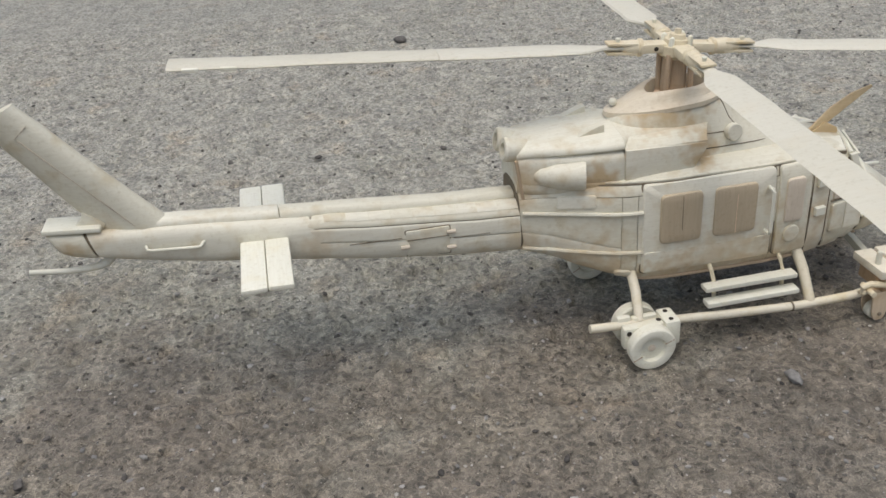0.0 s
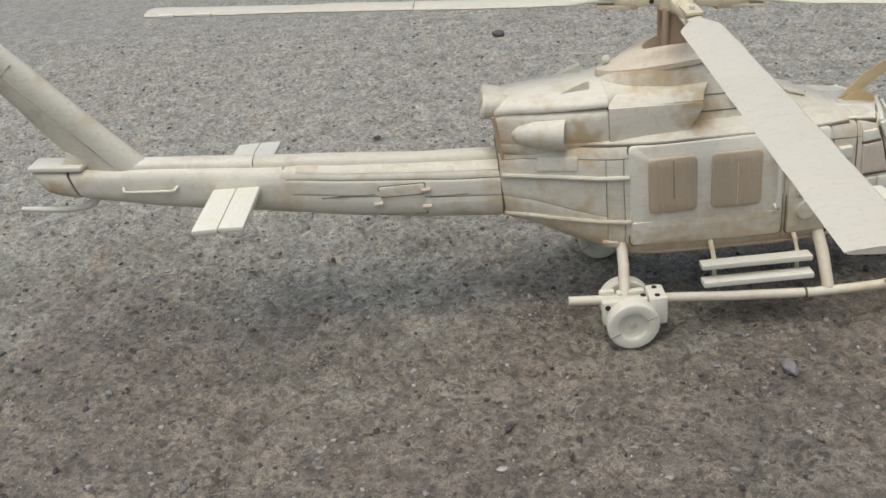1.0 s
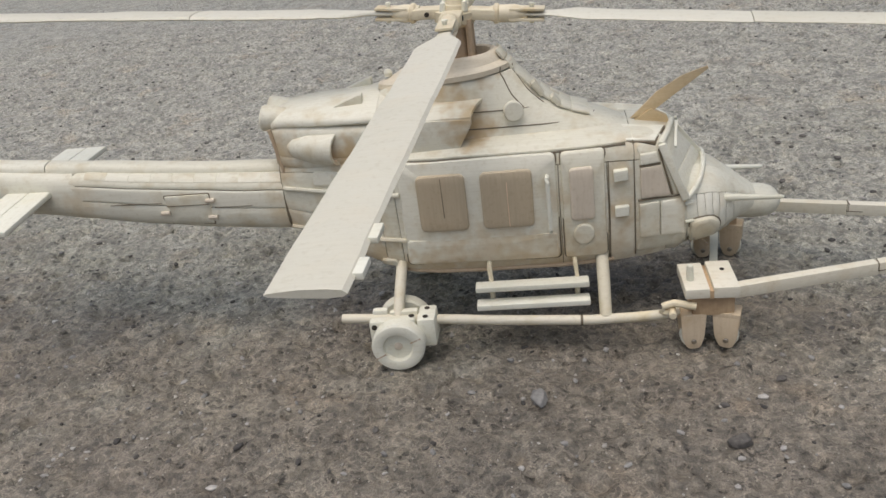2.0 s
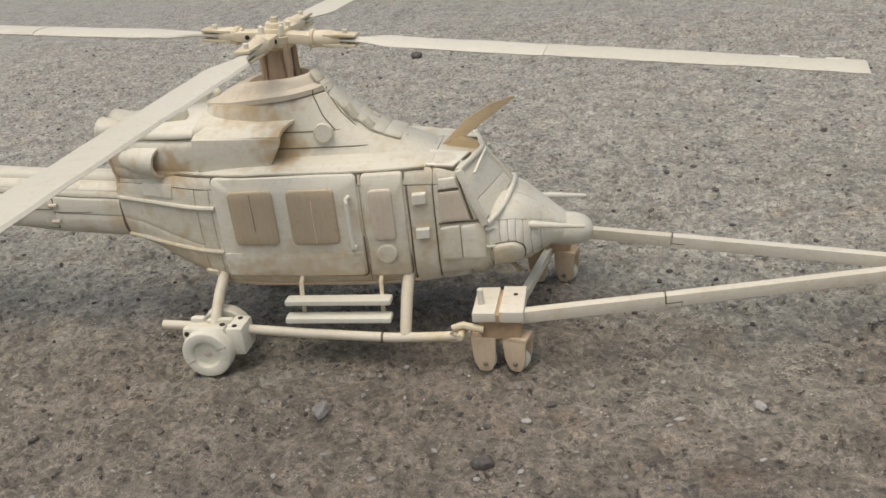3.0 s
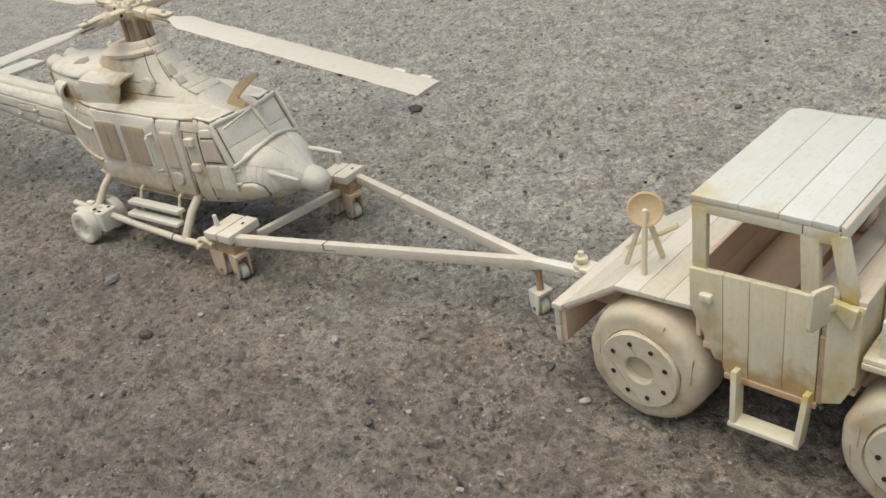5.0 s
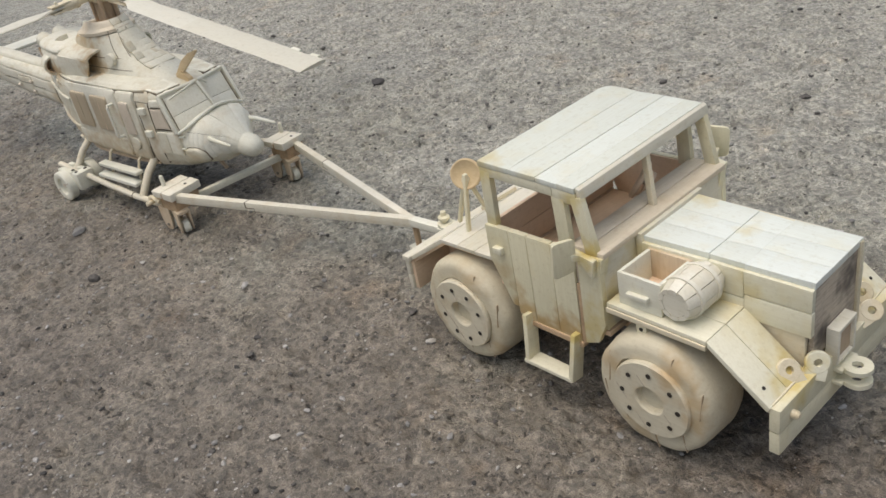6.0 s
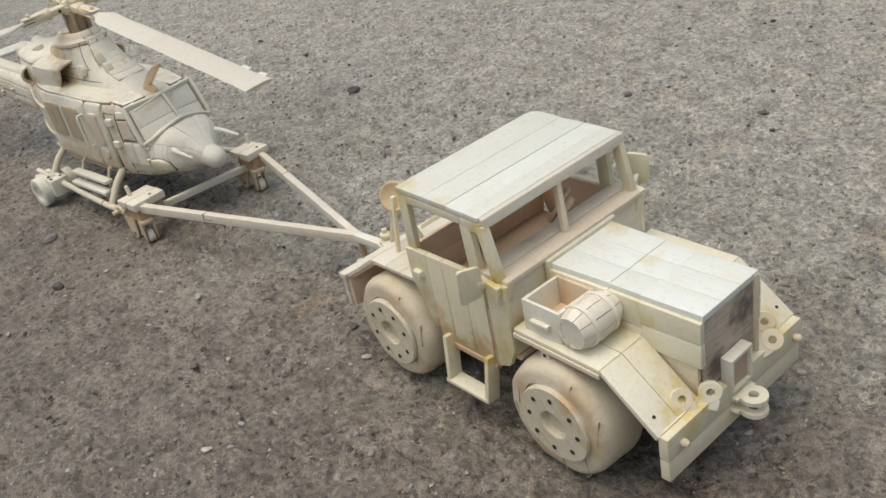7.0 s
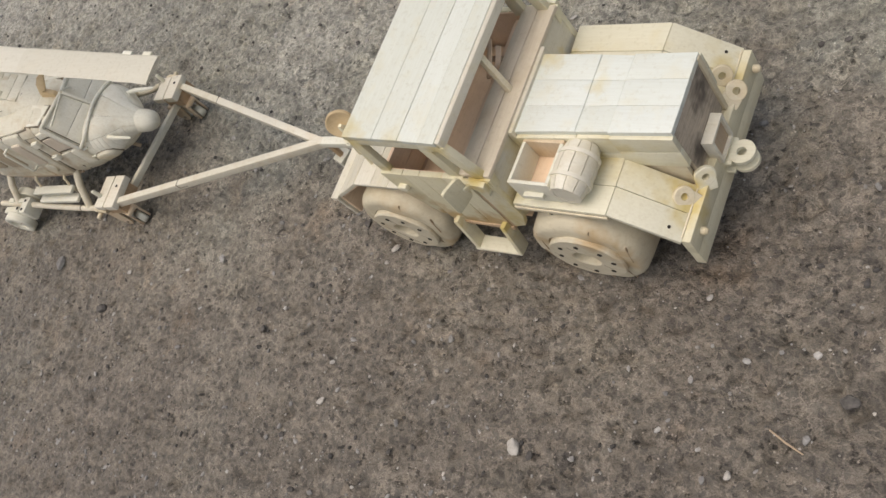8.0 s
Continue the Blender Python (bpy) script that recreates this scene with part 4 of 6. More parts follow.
# engine deck
ENG = Loft([(-0.0980, 0.0170, 0.0870, 0.1100, 6.0), (-0.0930, 0.0195, 0.0865, 0.1105, 6.0), (-0.0700, 0.0258, 0.0860, 0.1108, 6.0), (-0.0460, 0.0296, 0.0860, 0.1112, 6.0), (-0.0435, 0.0294, 0.0860, 0.1112, 6.0), (-0.0400, 0.0226, 0.0860, 0.1112, 5.0), (0.0050, 0.0200, 0.0860, 0.1100, 3.0)], 0.003)
CROWN = Loft([(-0.0980, 0.0162, 0.1030, 0.1150, 2.4), (-0.0930, 0.0188, 0.1040, 0.1165, 2.3), (-0.0700, 0.0250, 0.1042, 0.1178, 2.1), (-0.0460, 0.0288, 0.1046, 0.1188, 2.0), (-0.0435, 0.0286, 0.1046, 0.1188, 2.0), (-0.0400, 0.0226, 0.1046, 0.1188, 2.0), (-0.0200, 0.0222, 0.1046, 0.1183, 2.2), (0.0050, 0.0196, 0.1040, 0.1160, 2.4)], 0.003)
eng = part("engine_deck", ENG.core(-0.0976, 0.004, 0.0010, 30, 48), SEAM, heli, "boxy engine cowling with a sloping back")
part("deck_core", CROWN.core(-0.0974, 0.003, 0.0010, 24, 48), SEAM, eng)
for u0, u1 in ((-0.0978, -0.0440), (-0.0440, 0.0045)):
    for a0, a1 in ((-30, 50), (130, 200), (200, 225)):
        part("cowl_panel", ENG.panel(u0, u1, u0, u1, a0, a1, nx=10, na=12, gap=0.0003), HELI, eng)
    for a0, a1 in ((-12, 90), (90, 192)):
        part("deck_panel", CROWN.panel(u0, u1, u0, u1, a0, a1, nx=10, na=14, gap=0.0001), HELI, eng)
part("rear_wall", CROWN.core(-0.0984, -0.0968, 0.0004, 2), HELI, eng)
part("rear_wall", ENG.core(-0.0984, -0.0970, 0.0006, 2), HELI, eng)
for y in (-0.0140, 0.0195):
    part("corner_bead", tube([(-0.0992, y, 0.1080), (-0.0955, y, 0.0850)], 0.0010, 8), TAN, eng)
# twin rear pipes
for y in (-0.0060, 0.0090):
    part("exhaust_pipe", lathe([(0, 0), (0.0, 0.0062), (0.0135, 0.0066), (0.0148, 0.0058), (0.0148, 0.0036), (0.0090, 0.0032), (0.0090, 0)], (-0.0895, y, 0.1095), (-1, 0, 0.20), 28), HELI, heli, "stubby round rear pipe")
# side exhaust bullets
for sgn in (-1, 1):
    yc = 0.003 + sgn * 0.0182
    se = part("side_exhaust", lathe([(0, 0.0001), (0.0008, 0.0026), (0.004, 0.0050), (0.012, 0.0070), (0.0265, 0.0080), (0.0274, 0.0076), (0.0272, 0.0062), (0.014, 0.0054), (0.014, 0)], (-0.0906, yc, 0.0990), (1, sgn * 0.30, -0.02), 28), HELI, heli, "bullet-shaped side exhaust, hollow in front")
    part("exhaust_lining", lathe([(0.0145, 0), (0.0145, 0.0052), (0.0262, 0.0060), (0.0262, 0.0056), (0.0152, 0.0048), (0.0152, 0)], (-0.0906, yc, 0.0990), (1, sgn * 0.30, -0.02), 24), INNER, se)
# intake scoops: an outer plate and a lid with an open front
for sgn in (-1, 1):
    y_out, y_in = 0.003 + sgn * 0.0305, 0.003 + sgn * 0.0190
    sc = part("intake_scoop", prism([(-0.0440, 0.0920), (-0.0075, 0.0920), (0.0010, 0.1070), (0.0000, 0.1090), (-0.0440, 0.1105)], y_out - sgn * 0.0016, y_out, bevel=0.0005), HELI, heli, "box intake scoop with an open slanted front")
    b = bmesh.new()
    section = [(y_out, 0.1072), (y_out - sgn * 0.0006, 0.1100), (y_out - sgn * 0.0036, 0.1124), (y_out - sgn * 0.0090, 0.1142), (0.003 + sgn * 0.0125, 0.1154), (0.003 + sgn * 0.0125, 0.1138), (y_out - sgn * 0.0088, 0.1126), (y_out - sgn * 0.0042, 0.1108), (y_out - sgn * 0.0016, 0.1090), (y_out - sgn * 0.0016, 0.1072)]
    rings = []
    for k in range(9):
        t = k / 8
        ring = []
        for y, z in section:
            inner = min(1.0, max(0.0, (y_out - y) * sgn / 0.0180))
            tip = 0.0006 + 0.0095 * inner ** 1.4
            ring.append(b.verts.new((-0.0440 + (tip + 0.0440) * t, y, z + 0.0010 * t * t * inner)))
        rings.append(ring)
    bridge(b, rings, True, True)
    part("scoop_lid", b, HELI, sc)
    part("scoop_floor", box(-0.0440, -0.0080, min(y_out, y_in), max(y_out, y_in), 0.0905, 0.0925), HELI, sc)
    part("scoop_back", box(-0.0440, -0.0220, min(y_out - sgn * 0.0018, y_in), max(y_out - sgn * 0.0018, y_in), 0.0920, 0.1078), INNER, sc)
# small fairing in front of the back deck
for sgn in (-1, 1):
    part("deck_fairing", prism([(-0.0660, 0.1165), (-0.0515, 0.1150), (-0.0515, 0.1215), (-0.0535, 0.1212)], 0.003 + sgn * 0.0120, 0.003 + sgn * 0.0175), HELI, heli)

# rotor pylon
COLLAR = wood("glue_browned_wood", (0.70, 0.635, 0.505), (0.58, 0.50, 0.37), (0.52, 0.41, 0.26), 0.7, 0, 0.55, 0.06)
bm = bmesh.new()
PY = [(0.0930, 0.007, 0.0680, 0.0235, 2.6), (0.0985, 0.004, 0.0610, 0.0220, 2.5), (0.1040, -0.002, 0.0490, 0.0208, 2.5), (0.1100, -0.005, 0.0425, 0.0200, 2.5), (0.1150, -0.0080, 0.0390, 0.0192, 2.5), (0.1205, -0.0092, 0.0352, 0.0180, 2.5), (0.1240, -0.0092, 0.0318, 0.0168, 2.4)]
bridge(bm, [ellipse_ring(bm, cx, 0.003, z, a, w, 64, p) for z, cx, a, w, p in PY], False, True)
for v in bm.verts:
    v.co.z += 0.075 * max(0.0, min(1.0, (v.co.z - 0.116) / 0.0108)) * (v.co.x + 0.003)
pylon = part("rotor_pylon", bm, HELI, heli, "smooth tapering rotor pylon fairing")
for z in (0.1085, 0.1005):
    cx, a, w, p = (smooth_interp([s[0] for s in PY], [s[i] for s in PY], z) for i in (1, 2, 3, 4))
    line = []
    for k in range(41):
        q = radians(185 + 4.2 * k)
        c, s = math.cos(q), math.sin(q)
        line.append((cx + a * math.copysign(abs(c) ** (2 / p), c), 0.003 + w * math.copysign(abs(s) ** (2 / p), s), z + 0.0006 * math.sin(3 * q)))
    part("pylon_seam", tube(line, 0.00028, 6), SEAM, pylon)
for q0 in (-42, -20):
    line = []
    for k in range(9):
        z = 0.1262 - 0.0175 * k / 8
        cx, a, w, p = (smooth_interp([s[0] for s in PY], [s[i] for s in PY], z) for i in (1, 2, 3, 4))
        q = radians(q0 - 10 * k / 8)
        line.append((cx + a * abs(math.cos(q)) ** (2 / p), 0.003 - w * abs(math.sin(q)) ** (2 / p), z + 0.075 * max(0.0, min(1.0, (z - 0.116) / 0.0108)) * 0.02))
    part("pylon_seam", tube(line, 0.0003, 6), SEAM, pylon)
bm = bmesh.new()
# rows: height, centre, half length, half width, squareness, drawn-out tail, rise towards the nose, drop of the tail
CO = [(0.1238, -0.0040, 0.0248, 0.0180, 2.2, 0.68, 0.10, 0.0), (0.1262, -0.0040, 0.0248, 0.0180, 2.2, 0.66, 0.10, 0.0), (0.1272, -0.0040, 0.0232, 0.0168, 2.2, 0.60, 0.10, 0.0), (0.1284, -0.0042, 0.0214, 0.0154, 2.1, 0.56, 0.08, 0.0006), (0.1312, -0.0044, 0.0200, 0.0142, 2.1, 0.46, 0.06, 0.0020),
      (0.1330, -0.0046, 0.0188, 0.0134, 2.0, 0.30, 0.045, 0.0026), (0.1336, -0.0048, 0.0176, 0.0126, 2.0, 0.16, 0.045, 0.0022), (0.1331, -0.0052, 0.0162, 0.0115, 2.0, 0.04, 0.045, 0.0020), (0.1295, -0.0052, 0.0154, 0.0110, 2.0, 0.02, 0.045, 0.0), (0.1255, -0.0052, 0.0150, 0.0107, 2.0, 0.0, 0.045, 0.0)]
rings = []
for z, cx, a, w, p, tl, rise, drop in CO:
    ring = ellipse_ring(bm, cx, 0.003, z, a, w, 64, p, tl)
    for v in ring:
        back = max(0.0, -(v.co.x - cx) / (a * (1 + tl)))
        v.co.z += rise * (v.co.x + 0.003) - drop * back ** 3
    rings.append(ring)
bridge(bm, rings)
part("pylon_collar", bm, COLLAR, heli, "oval collar round the rotor mast opening, glue-browned")
part("collar_floor", lathe([(0, 0), (0, 0.0112), (0.001, 0.0112), (0.001, 0)], (-0.005, 0.003, 0.1262), (0, 0, 1), 32), INNER, pylon)
part("oil_cap", lathe([(-0.0012, 0.0019), (0.0006, 0.0022), (0.0020, 0.0015), (0.0025, 0)], (-0.0400, 0.004, 0.1258), (0, 0, 1), 16), W_X, pylon)
# louvres down the front of the pylon
FRONT = ([p[0] for p in PY], [p[1] + p[2] for p in PY])
zs = [0.1236, 0.1200, 0.1162, 0.1125, 0.1092, 0.1062, 0.1034, 0.1010]
for k, (z0, z1) in enumerate(zip(zs, zs[1:])):
    u0, u1 = smooth_interp(*FRONT, z0) - 0.0008, smooth_interp(*FRONT, z1) - 0.0008
    d = Vector((u1 - u0, 0, z1 - z0)).normalized() * 0.00015
    for sgn in (-1, 1):
        w = 0.0082 + 0.0005 * k
        part("louvre", bar(Vector((u0, 0.003 + sgn * (w / 2 + 0.0001), z0)) + d, Vector((u1, 0.003 + sgn * (w / 2 + 0.0001), z1)) - d, w, 0.0009 + 0.0002 * (k % 2), 0.0002), HELI, pylon)
for z0, z1, u0, u1 in ((0.1345, 0.1302, 0.0142, 0.0178), (0.1300, 0.1252, 0.0180, 0.0218)):
    for sgn in (-1, 1):
        part("louvre", bar((u0, 0.003 + sgn * 0.0034, z0), (u1, 0.003 + sgn * 0.0040, z1), 0.0072, 0.0014, 0.0003), HELI, pylon)
for z, dz in ((0.1150, 0.0034), (0.1085, 0.0024)):
    u = smooth_interp(*FRONT, z)
    part("vent_block", bar((u - 0.001, -0.005, z + dz), (smooth_interp(*FRONT, z - dz) - 0.001, -0.005, z - dz), 0.0062, 0.0022, 0.0005), HELI, pylon)
part("round_cap", lathe([(-0.002, 0.0), (-0.002, 0.0047), (0.0012, 0.0047), (0.0016, 0.0042), (0.0016, 0)], (0.0205, -0.0178, 0.1085), (0.12, -1, 0.12), 28), HELI, pylon)
# upper wire cutter
CUTTER = wood("orange_tan_wood", (0.70, 0.55, 0.33), (0.58, 0.43, 0.23), (0.50, 0.34, 0.16), 0.5, 0, 0.55)
cut = part("wire_cutter", prism([(0.0740, 0.0925), (0.0940, 0.0905), (0.0925, 0.0950), (0.0850, 0.0990)], -0.0028, 0.0012, bevel=0.0003), CUTTER, heli, "slanted wire cutter blade on the cockpit roof")
part("cutter_blade", prism([(0.0752, 0.0945), (0.0862, 0.0975), (0.0990, 0.1068), (0.1118, 0.1160), (0.1112, 0.1172), (0.1000, 0.1136), (0.0880, 0.1068)], -0.0016, 0.0000, bevel=0.0003), CUTTER, cut)

# main rotor
HUB = (-0.0045, 0.006, 0.1515)
hub = part("main_rotor_hub", lathe([(-0.0060, 0), (-0.0060, 0.0066), (-0.004, 0.0095), (0.001, 0.0100), (0.0015, 0.0068), (0.004, 0.0064), (0.0042, 0.0045), (0.0065, 0.0040), (0.0068, 0.0019), (0.0092, 0.0017), (0.0092, 0)], HUB, (0.08, 0, 1), 32), GLUED, heli, "four-armed rotor hub on a round mast")
part("mast", lathe([(-0.0255, 0), (-0.0255, 0.0068), (-0.004, 0.0064), (-0.004, 0)], HUB, (0.03, 0, 1), 28), TAN, hub, "brown rotor mast")
for k in range(4):
    an = radians(45 + 90 * k)
    part("control_rod", tube([(HUB[0] + 0.0095 * math.cos(an), HUB[1] + 0.0075 * math.sin(an), 0.1262), (HUB[0] + 0.0088 * math.cos(an), HUB[1] + 0.0085 * math.sin(an), 0.1490)], 0.0017, 8), TAN, hub)
    part("hub_stud", lathe([(0, 0.0016), (0.0045, 0.0013), (0.0055, 0)], (HUB[0] + 0.0072 * math.cos(an), HUB[1] + 0.0072 * math.sin(an), HUB[2] + 0.0012), (0.08, 0, 1), 12), W_Z, hub)


BLADE = wood("pale_blade_wood", (0.66, 0.635, 0.53), (0.59, 0.56, 0.45), (0.66, 0.58, 0.42), 0.25, 0, 0.55, 0.05)


def rotor_blade(root, tip):
    """An arm with its grip, and a blade that widens from a narrow root."""
    root, tip = Vector(root), Vector(tip)
    c = Vector(HUB)
    d = (root - c).normalized()
    s = d.cross(Vector((0, 0, 1))).normalized()
    up = s.cross(d)
    part("hub_arm", bar(c + d * 0.006, c + d * 0.0200, 0.0100, 0.0052, 0.0016), GLUED, hub, "rotor arm")
    part("arm_collar", tube([c + d * 0.0185, c + d * 0.0192, c + d * 0.0208, c + d * 0.0215], [0.0040, 0.0048, 0.0048, 0.0040], 18), GLUED, hub)
    part("arm_hole", lathe([(0, 0), (0, 0.0012), (0.0003, 0.0012), (0.0003, 0)], c + d * 0.0125 - s * 0.0050, -s, 10), HOLE, hub)
    part("blade_grip", tube([c + d * 0.017, c + d * 0.022, root - d * 0.010, root - d * 0.006, root - d * 0.004], [0.0036, 0.0042, 0.0044, 0.0036, 0.0028], 16), GLUED, hub)
    for o in (0.0024, -0.0024):
        part("grip_plate", bar(root - d * 0.012 + up * o, root + d * 0.004 + up * o, 0.0078, 0.0013, 0.0003), GLUED, hub)
    part("grip_bolt", lathe([(-0.0045, 0), (-0.0045, 0.0011), (0.0045, 0.0011), (0.0045, 0.0015), (0.0052, 0.0013), (0.0052, 0)], root - d * 0.002, up, 10), W_Z, hub)
    e = tip - root
    n = e.length
    e.normalize()
    s = e.cross(Vector((0, 0, 1))).normalized()
    up = s.cross(e)
    chord = 0.0192

    def outline(t):
        if t < 0.03:
            return -0.0034, 0.0034
        if t < 0.10:
            k = (t - 0.03) / 0.07
            return -0.0034 - (chord / 2 - 0.0034) * min(1, k * 1.5), 0.0034 + (chord / 2 - 0.0034) * k
        return -chord / 2, chord / 2
    for t0, t1, lift in ((-0.03, 0.415, 0.0), (0.4165, 1.0, 0.0002)):
        b = bmesh.new()
        rings = []
        for k in range(23):
            t = t0 + (t1 - t0) * k / 22
            l, r = outline(t)
            p = root + e * (n * t) + up * lift
            ring = []
            for q, h in ((0, 0), (0.06, 0.7), (0.25, 1), (0.6, 0.85), (0.95, 0.35), (1, 0.05), (0.95, -0.3), (0.6, -0.6), (0.25, -0.7), (0.06, -0.5)):
                ring.append(b.verts.new(p + s * (l + (r - l) * q) + up * (0.0014 * h)))
            rings.append(ring)
        bridge(b, rings, True, True)
        part("blade_section", b, BLADE, hub, "long pale rotor blade plank")
    for t in (0.87, 0.95):
        part("trim_tab", box(-0.004, 0.004, -0.0012, 0.0014, -0.0007, 0.0011, 0.0004, None,
                             Matrix.Translation(root + e * (n * t) + s * (-chord / 2 - 0.0006)) @ Matrix((( e.x, s.x, up.x, 0), (e.y, s.y, up.y, 0), (e.z, s.z, up.z, 0), (0, 0, 0, 1)))), W_X, hub)


rotor_blade((-0.0385, 0.0088, 0.1540), (-0.2643, 0.0160, 0.1715))
rotor_blade((0.0335, 0.0036, 0.1480), (0.2635, -0.0247, 0.1273))
rotor_blade((-0.0060, -0.0310, 0.1505), (-0.0188, -0.2538, 0.1453))
rotor_blade((-0.0015, 0.0430, 0.1520), (0.0170, 0.2620, 0.1515))

# skids, struts and boarding steps
SKID = wood("yellowed_skid_wood", (0.75, 0.70, 0.56), (0.65, 0.58, 0.42), (0.62, 0.50, 0.24), 0.6, 0, 0.55)
for sgn in (-1, 1):
    k = sgn
    sk = [(-0.0705, 0.0488, 0.0200), (-0.0300, 0.0500, 0.0178), (0.0100, 0.0512, 0.0156), (0.0500, 0.0524, 0.0140), (0.0700, 0.0534, 0.0145), (0.0830, 0.0546, 0.0160), (0.0910, 0.0554, 0.0185)]
    skid = part("skid", tube([(u, k * v, z) for u, v, z in sk], 0.0024, 14), SKID, heli, "round landing skid, turned up in front")
    part("skid_band", tube([(0.0452, k * 0.0523, 0.01415), (0.0464, k * 0.0523, 0.0141)], 0.00255, 14), SEAM, skid)
    for (u0, v0, z0), (u1, v1, z1), r in (((-0.0400, 0.0270, 0.0420), (-0.0425, 0.0490, 0.0195), 0.0028), ((0.0575, 0.0270, 0.0420), (0.0572, 0.0520, 0.0150), 0.0030)):
        part("strut", tube([(u0, k * v0, z0), ((u0 + u1) / 2, k * (v0 + v1) / 2 + k * 0.0015, (z0 + z1) / 2 + 0.0012), (u1, k * v1, z1)], [r, r, r * 0.95], 14), SKID, heli, "splayed skid strut")
for z, v in ((0.0300, -0.0435), (0.0222, -0.0470)):
    part("boarding_step", box(-0.0035, 0.0505, v - 0.0042, v + 0.0030, z - 0.0013, z + 0.0016, 0.0009), W_X, heli, "flat pale boarding step plank")
for u in (0.0035, 0.0445):
    part("step_bracket", tube([(u, -0.0310, 0.0415), (u, -0.0380, 0.0370), (u + 0.0005, -0.0410, 0.0310), (u + 0.0005, -0.0420, 0.0220)], 0.0012, 8), GLUED, heli)


# ---- wheel dollies clamped to the skids ----
def skid_dolly():
    d = thing("skid_wheel_dolly", 0, 0, 4.1, "pale wooden twin-wheel dolly clamped to the helicopter skid", "wheel dolly", "skid wheel dollies")
    for y0, s in ((-0.0090, -1), (0.0150, 1)):
        w = part("wheel", lathe([(-0.0035, 0), (-0.0035, 0.0118), (-0.0028, 0.0126), (0.0026, 0.0127), (0.0036, 0.0120), (0.0039, 0.0110), (0.0039, 0.0078), (0.0036, 0.0073), (0.0016, 0.0066), (0.0014, 0)], (0, y0, 0.0126), (0, s, 0), 44), W_X, d, "small solid wheel with a recessed face")
        part("axle_pin", lathe([(0.0010, 0.0), (0.0010, 0.0021), (0.0019, 0.0020), (0.0022, 0.0015), (0.0022, 0)], (0, y0, 0.0126), (0, s, 0), 14), PALE_PANE, w)
        for an in (22, 205):
            c, e = math.cos(radians(an)), math.sin(radians(an))
            part("wheel_groove", bar((0.0068 * c, y0 + s * 0.0038, 0.0126 + 0.0068 * e), (0.0121 * c, y0 + s * 0.0037, 0.0126 + 0.0121 * e), 0.0004, 0.0006, 0.0001), TAN, w)
    # two jaws round the skid, held by an end block
    for u0, u1, y0, y1, z0, z1 in ((-0.0140, 0.0086, -0.0058, 0.0002, 0.0105, 0.0236), (-0.0140, -0.0062, 0.0042, 0.0086, 0.0130, 0.0242), (-0.0058, 0.0088, 0.0038, 0.0082, 0.0120, 0.0230), (0.0090, 0.0178, -0.0060, 0.0088, 0.0085, 0.0234)):
        part("clamp_block", box(u0, u1, y0, y1, z0, z1, 0.0018), W_X, d)
    for x, y, z, r in ((0.0132, -0.0030, 0.0235, 0.0013), (0.0132, 0.0050, 0.0235, 0.0013), (0.0066, -0.0022, 0.0237, 0.0014)):
        part("peg_hole", lathe([(0, 0), (0, r), (0.0003, r), (0.0003, 0)], (x, y, z), (0, 0, 1), 10), HOLE, d)
    part("peg_hole", lathe([(0, 0), (0, 0.0014), (0.0003, 0.0014), (0.0003, 0)], (-0.0112, -0.0059, 0.0208), (0, -1, 0), 10), HOLE, d)
    part("axle", tube([(0, -0.009, 0.0126), (0, 0.014, 0.0126)], 0.0022, 10), W_Y, d)
    return d


HM = pose(0.1218, 0.4167, 0, 0, 0, 4.1)
sd = skid_dolly()
sd.matrix_basis = HM @ pose(-0.0412, -0.0540, -0.0004)
copy_thing(sd, HM @ pose(-0.0412, 0.0440, -0.0004))


# ---- tow frame between helicopter and tractor ----
tow = thing("tow_bar", 0.24, 0.42, 0, "pale wooden V-shaped tow bar on castor wheels", "tow bar")
TW = Vector((0.24, 0.42, 0))


def tw(x, y, z):
    return Vector((x, y, z)) - TW


def castor(name, x, y, top, r, parent, k=1.0, yaw=0.0, mat=None):
    """A forked castor: stem, two rounded cheeks, wheel and bolt, standing at (x, y) in the world."""
    m = Matrix.Translation(tw(x, y, 0)) @ Matrix.Rotation(radians(yaw), 4, "Z")

    def mv(b):
        bmesh.ops.transform(b, matrix=m, verts=b.verts)
        return b
    mat = mat or GLUED_PALE
    hw, t = 0.0060 * k, 0.0014
    h = 0.0178 * k
    c = part(name, mv(box(-hw, hw, -0.0050, 0.0050, h - 0.0024, h, 0.0006)), mat, parent, "forked wooden castor")
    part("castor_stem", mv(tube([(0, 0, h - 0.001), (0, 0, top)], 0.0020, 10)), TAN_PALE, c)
    for s in (-1, 1):
        out = rounded([(-hw, h - 0.0006), (-hw * 0.86, 0.0058), (-0.0030, -0.0006), (0.0030, -0.0006), (hw * 0.86, 0.0058), (hw, h - 0.0006)], 0.0022)
        part("castor_cheek", mv(prism(out, s * 0.0036, s * (0.0036 + t), bevel=0.0004)), mat, c)
        part("castor_bolt", mv(lathe([(0, 0.0012), (0.0007, 0.0012), (0.0010, 0.0008), (0.0010, 0)], (0, s * 0.0049, 0.0036), (0, s, 0), 12)), STEEL, c)
    part("castor_wheel", mv(lathe([(-0.0026, 0), (-0.0026, r - 0.0008), (-0.0018, r), (0.0018, r), (0.0026, r - 0.0008), (0.0026, 0)], (0, 0, r - 0.0012), (0, 1, 0), 24)), W_X, c)
    return c


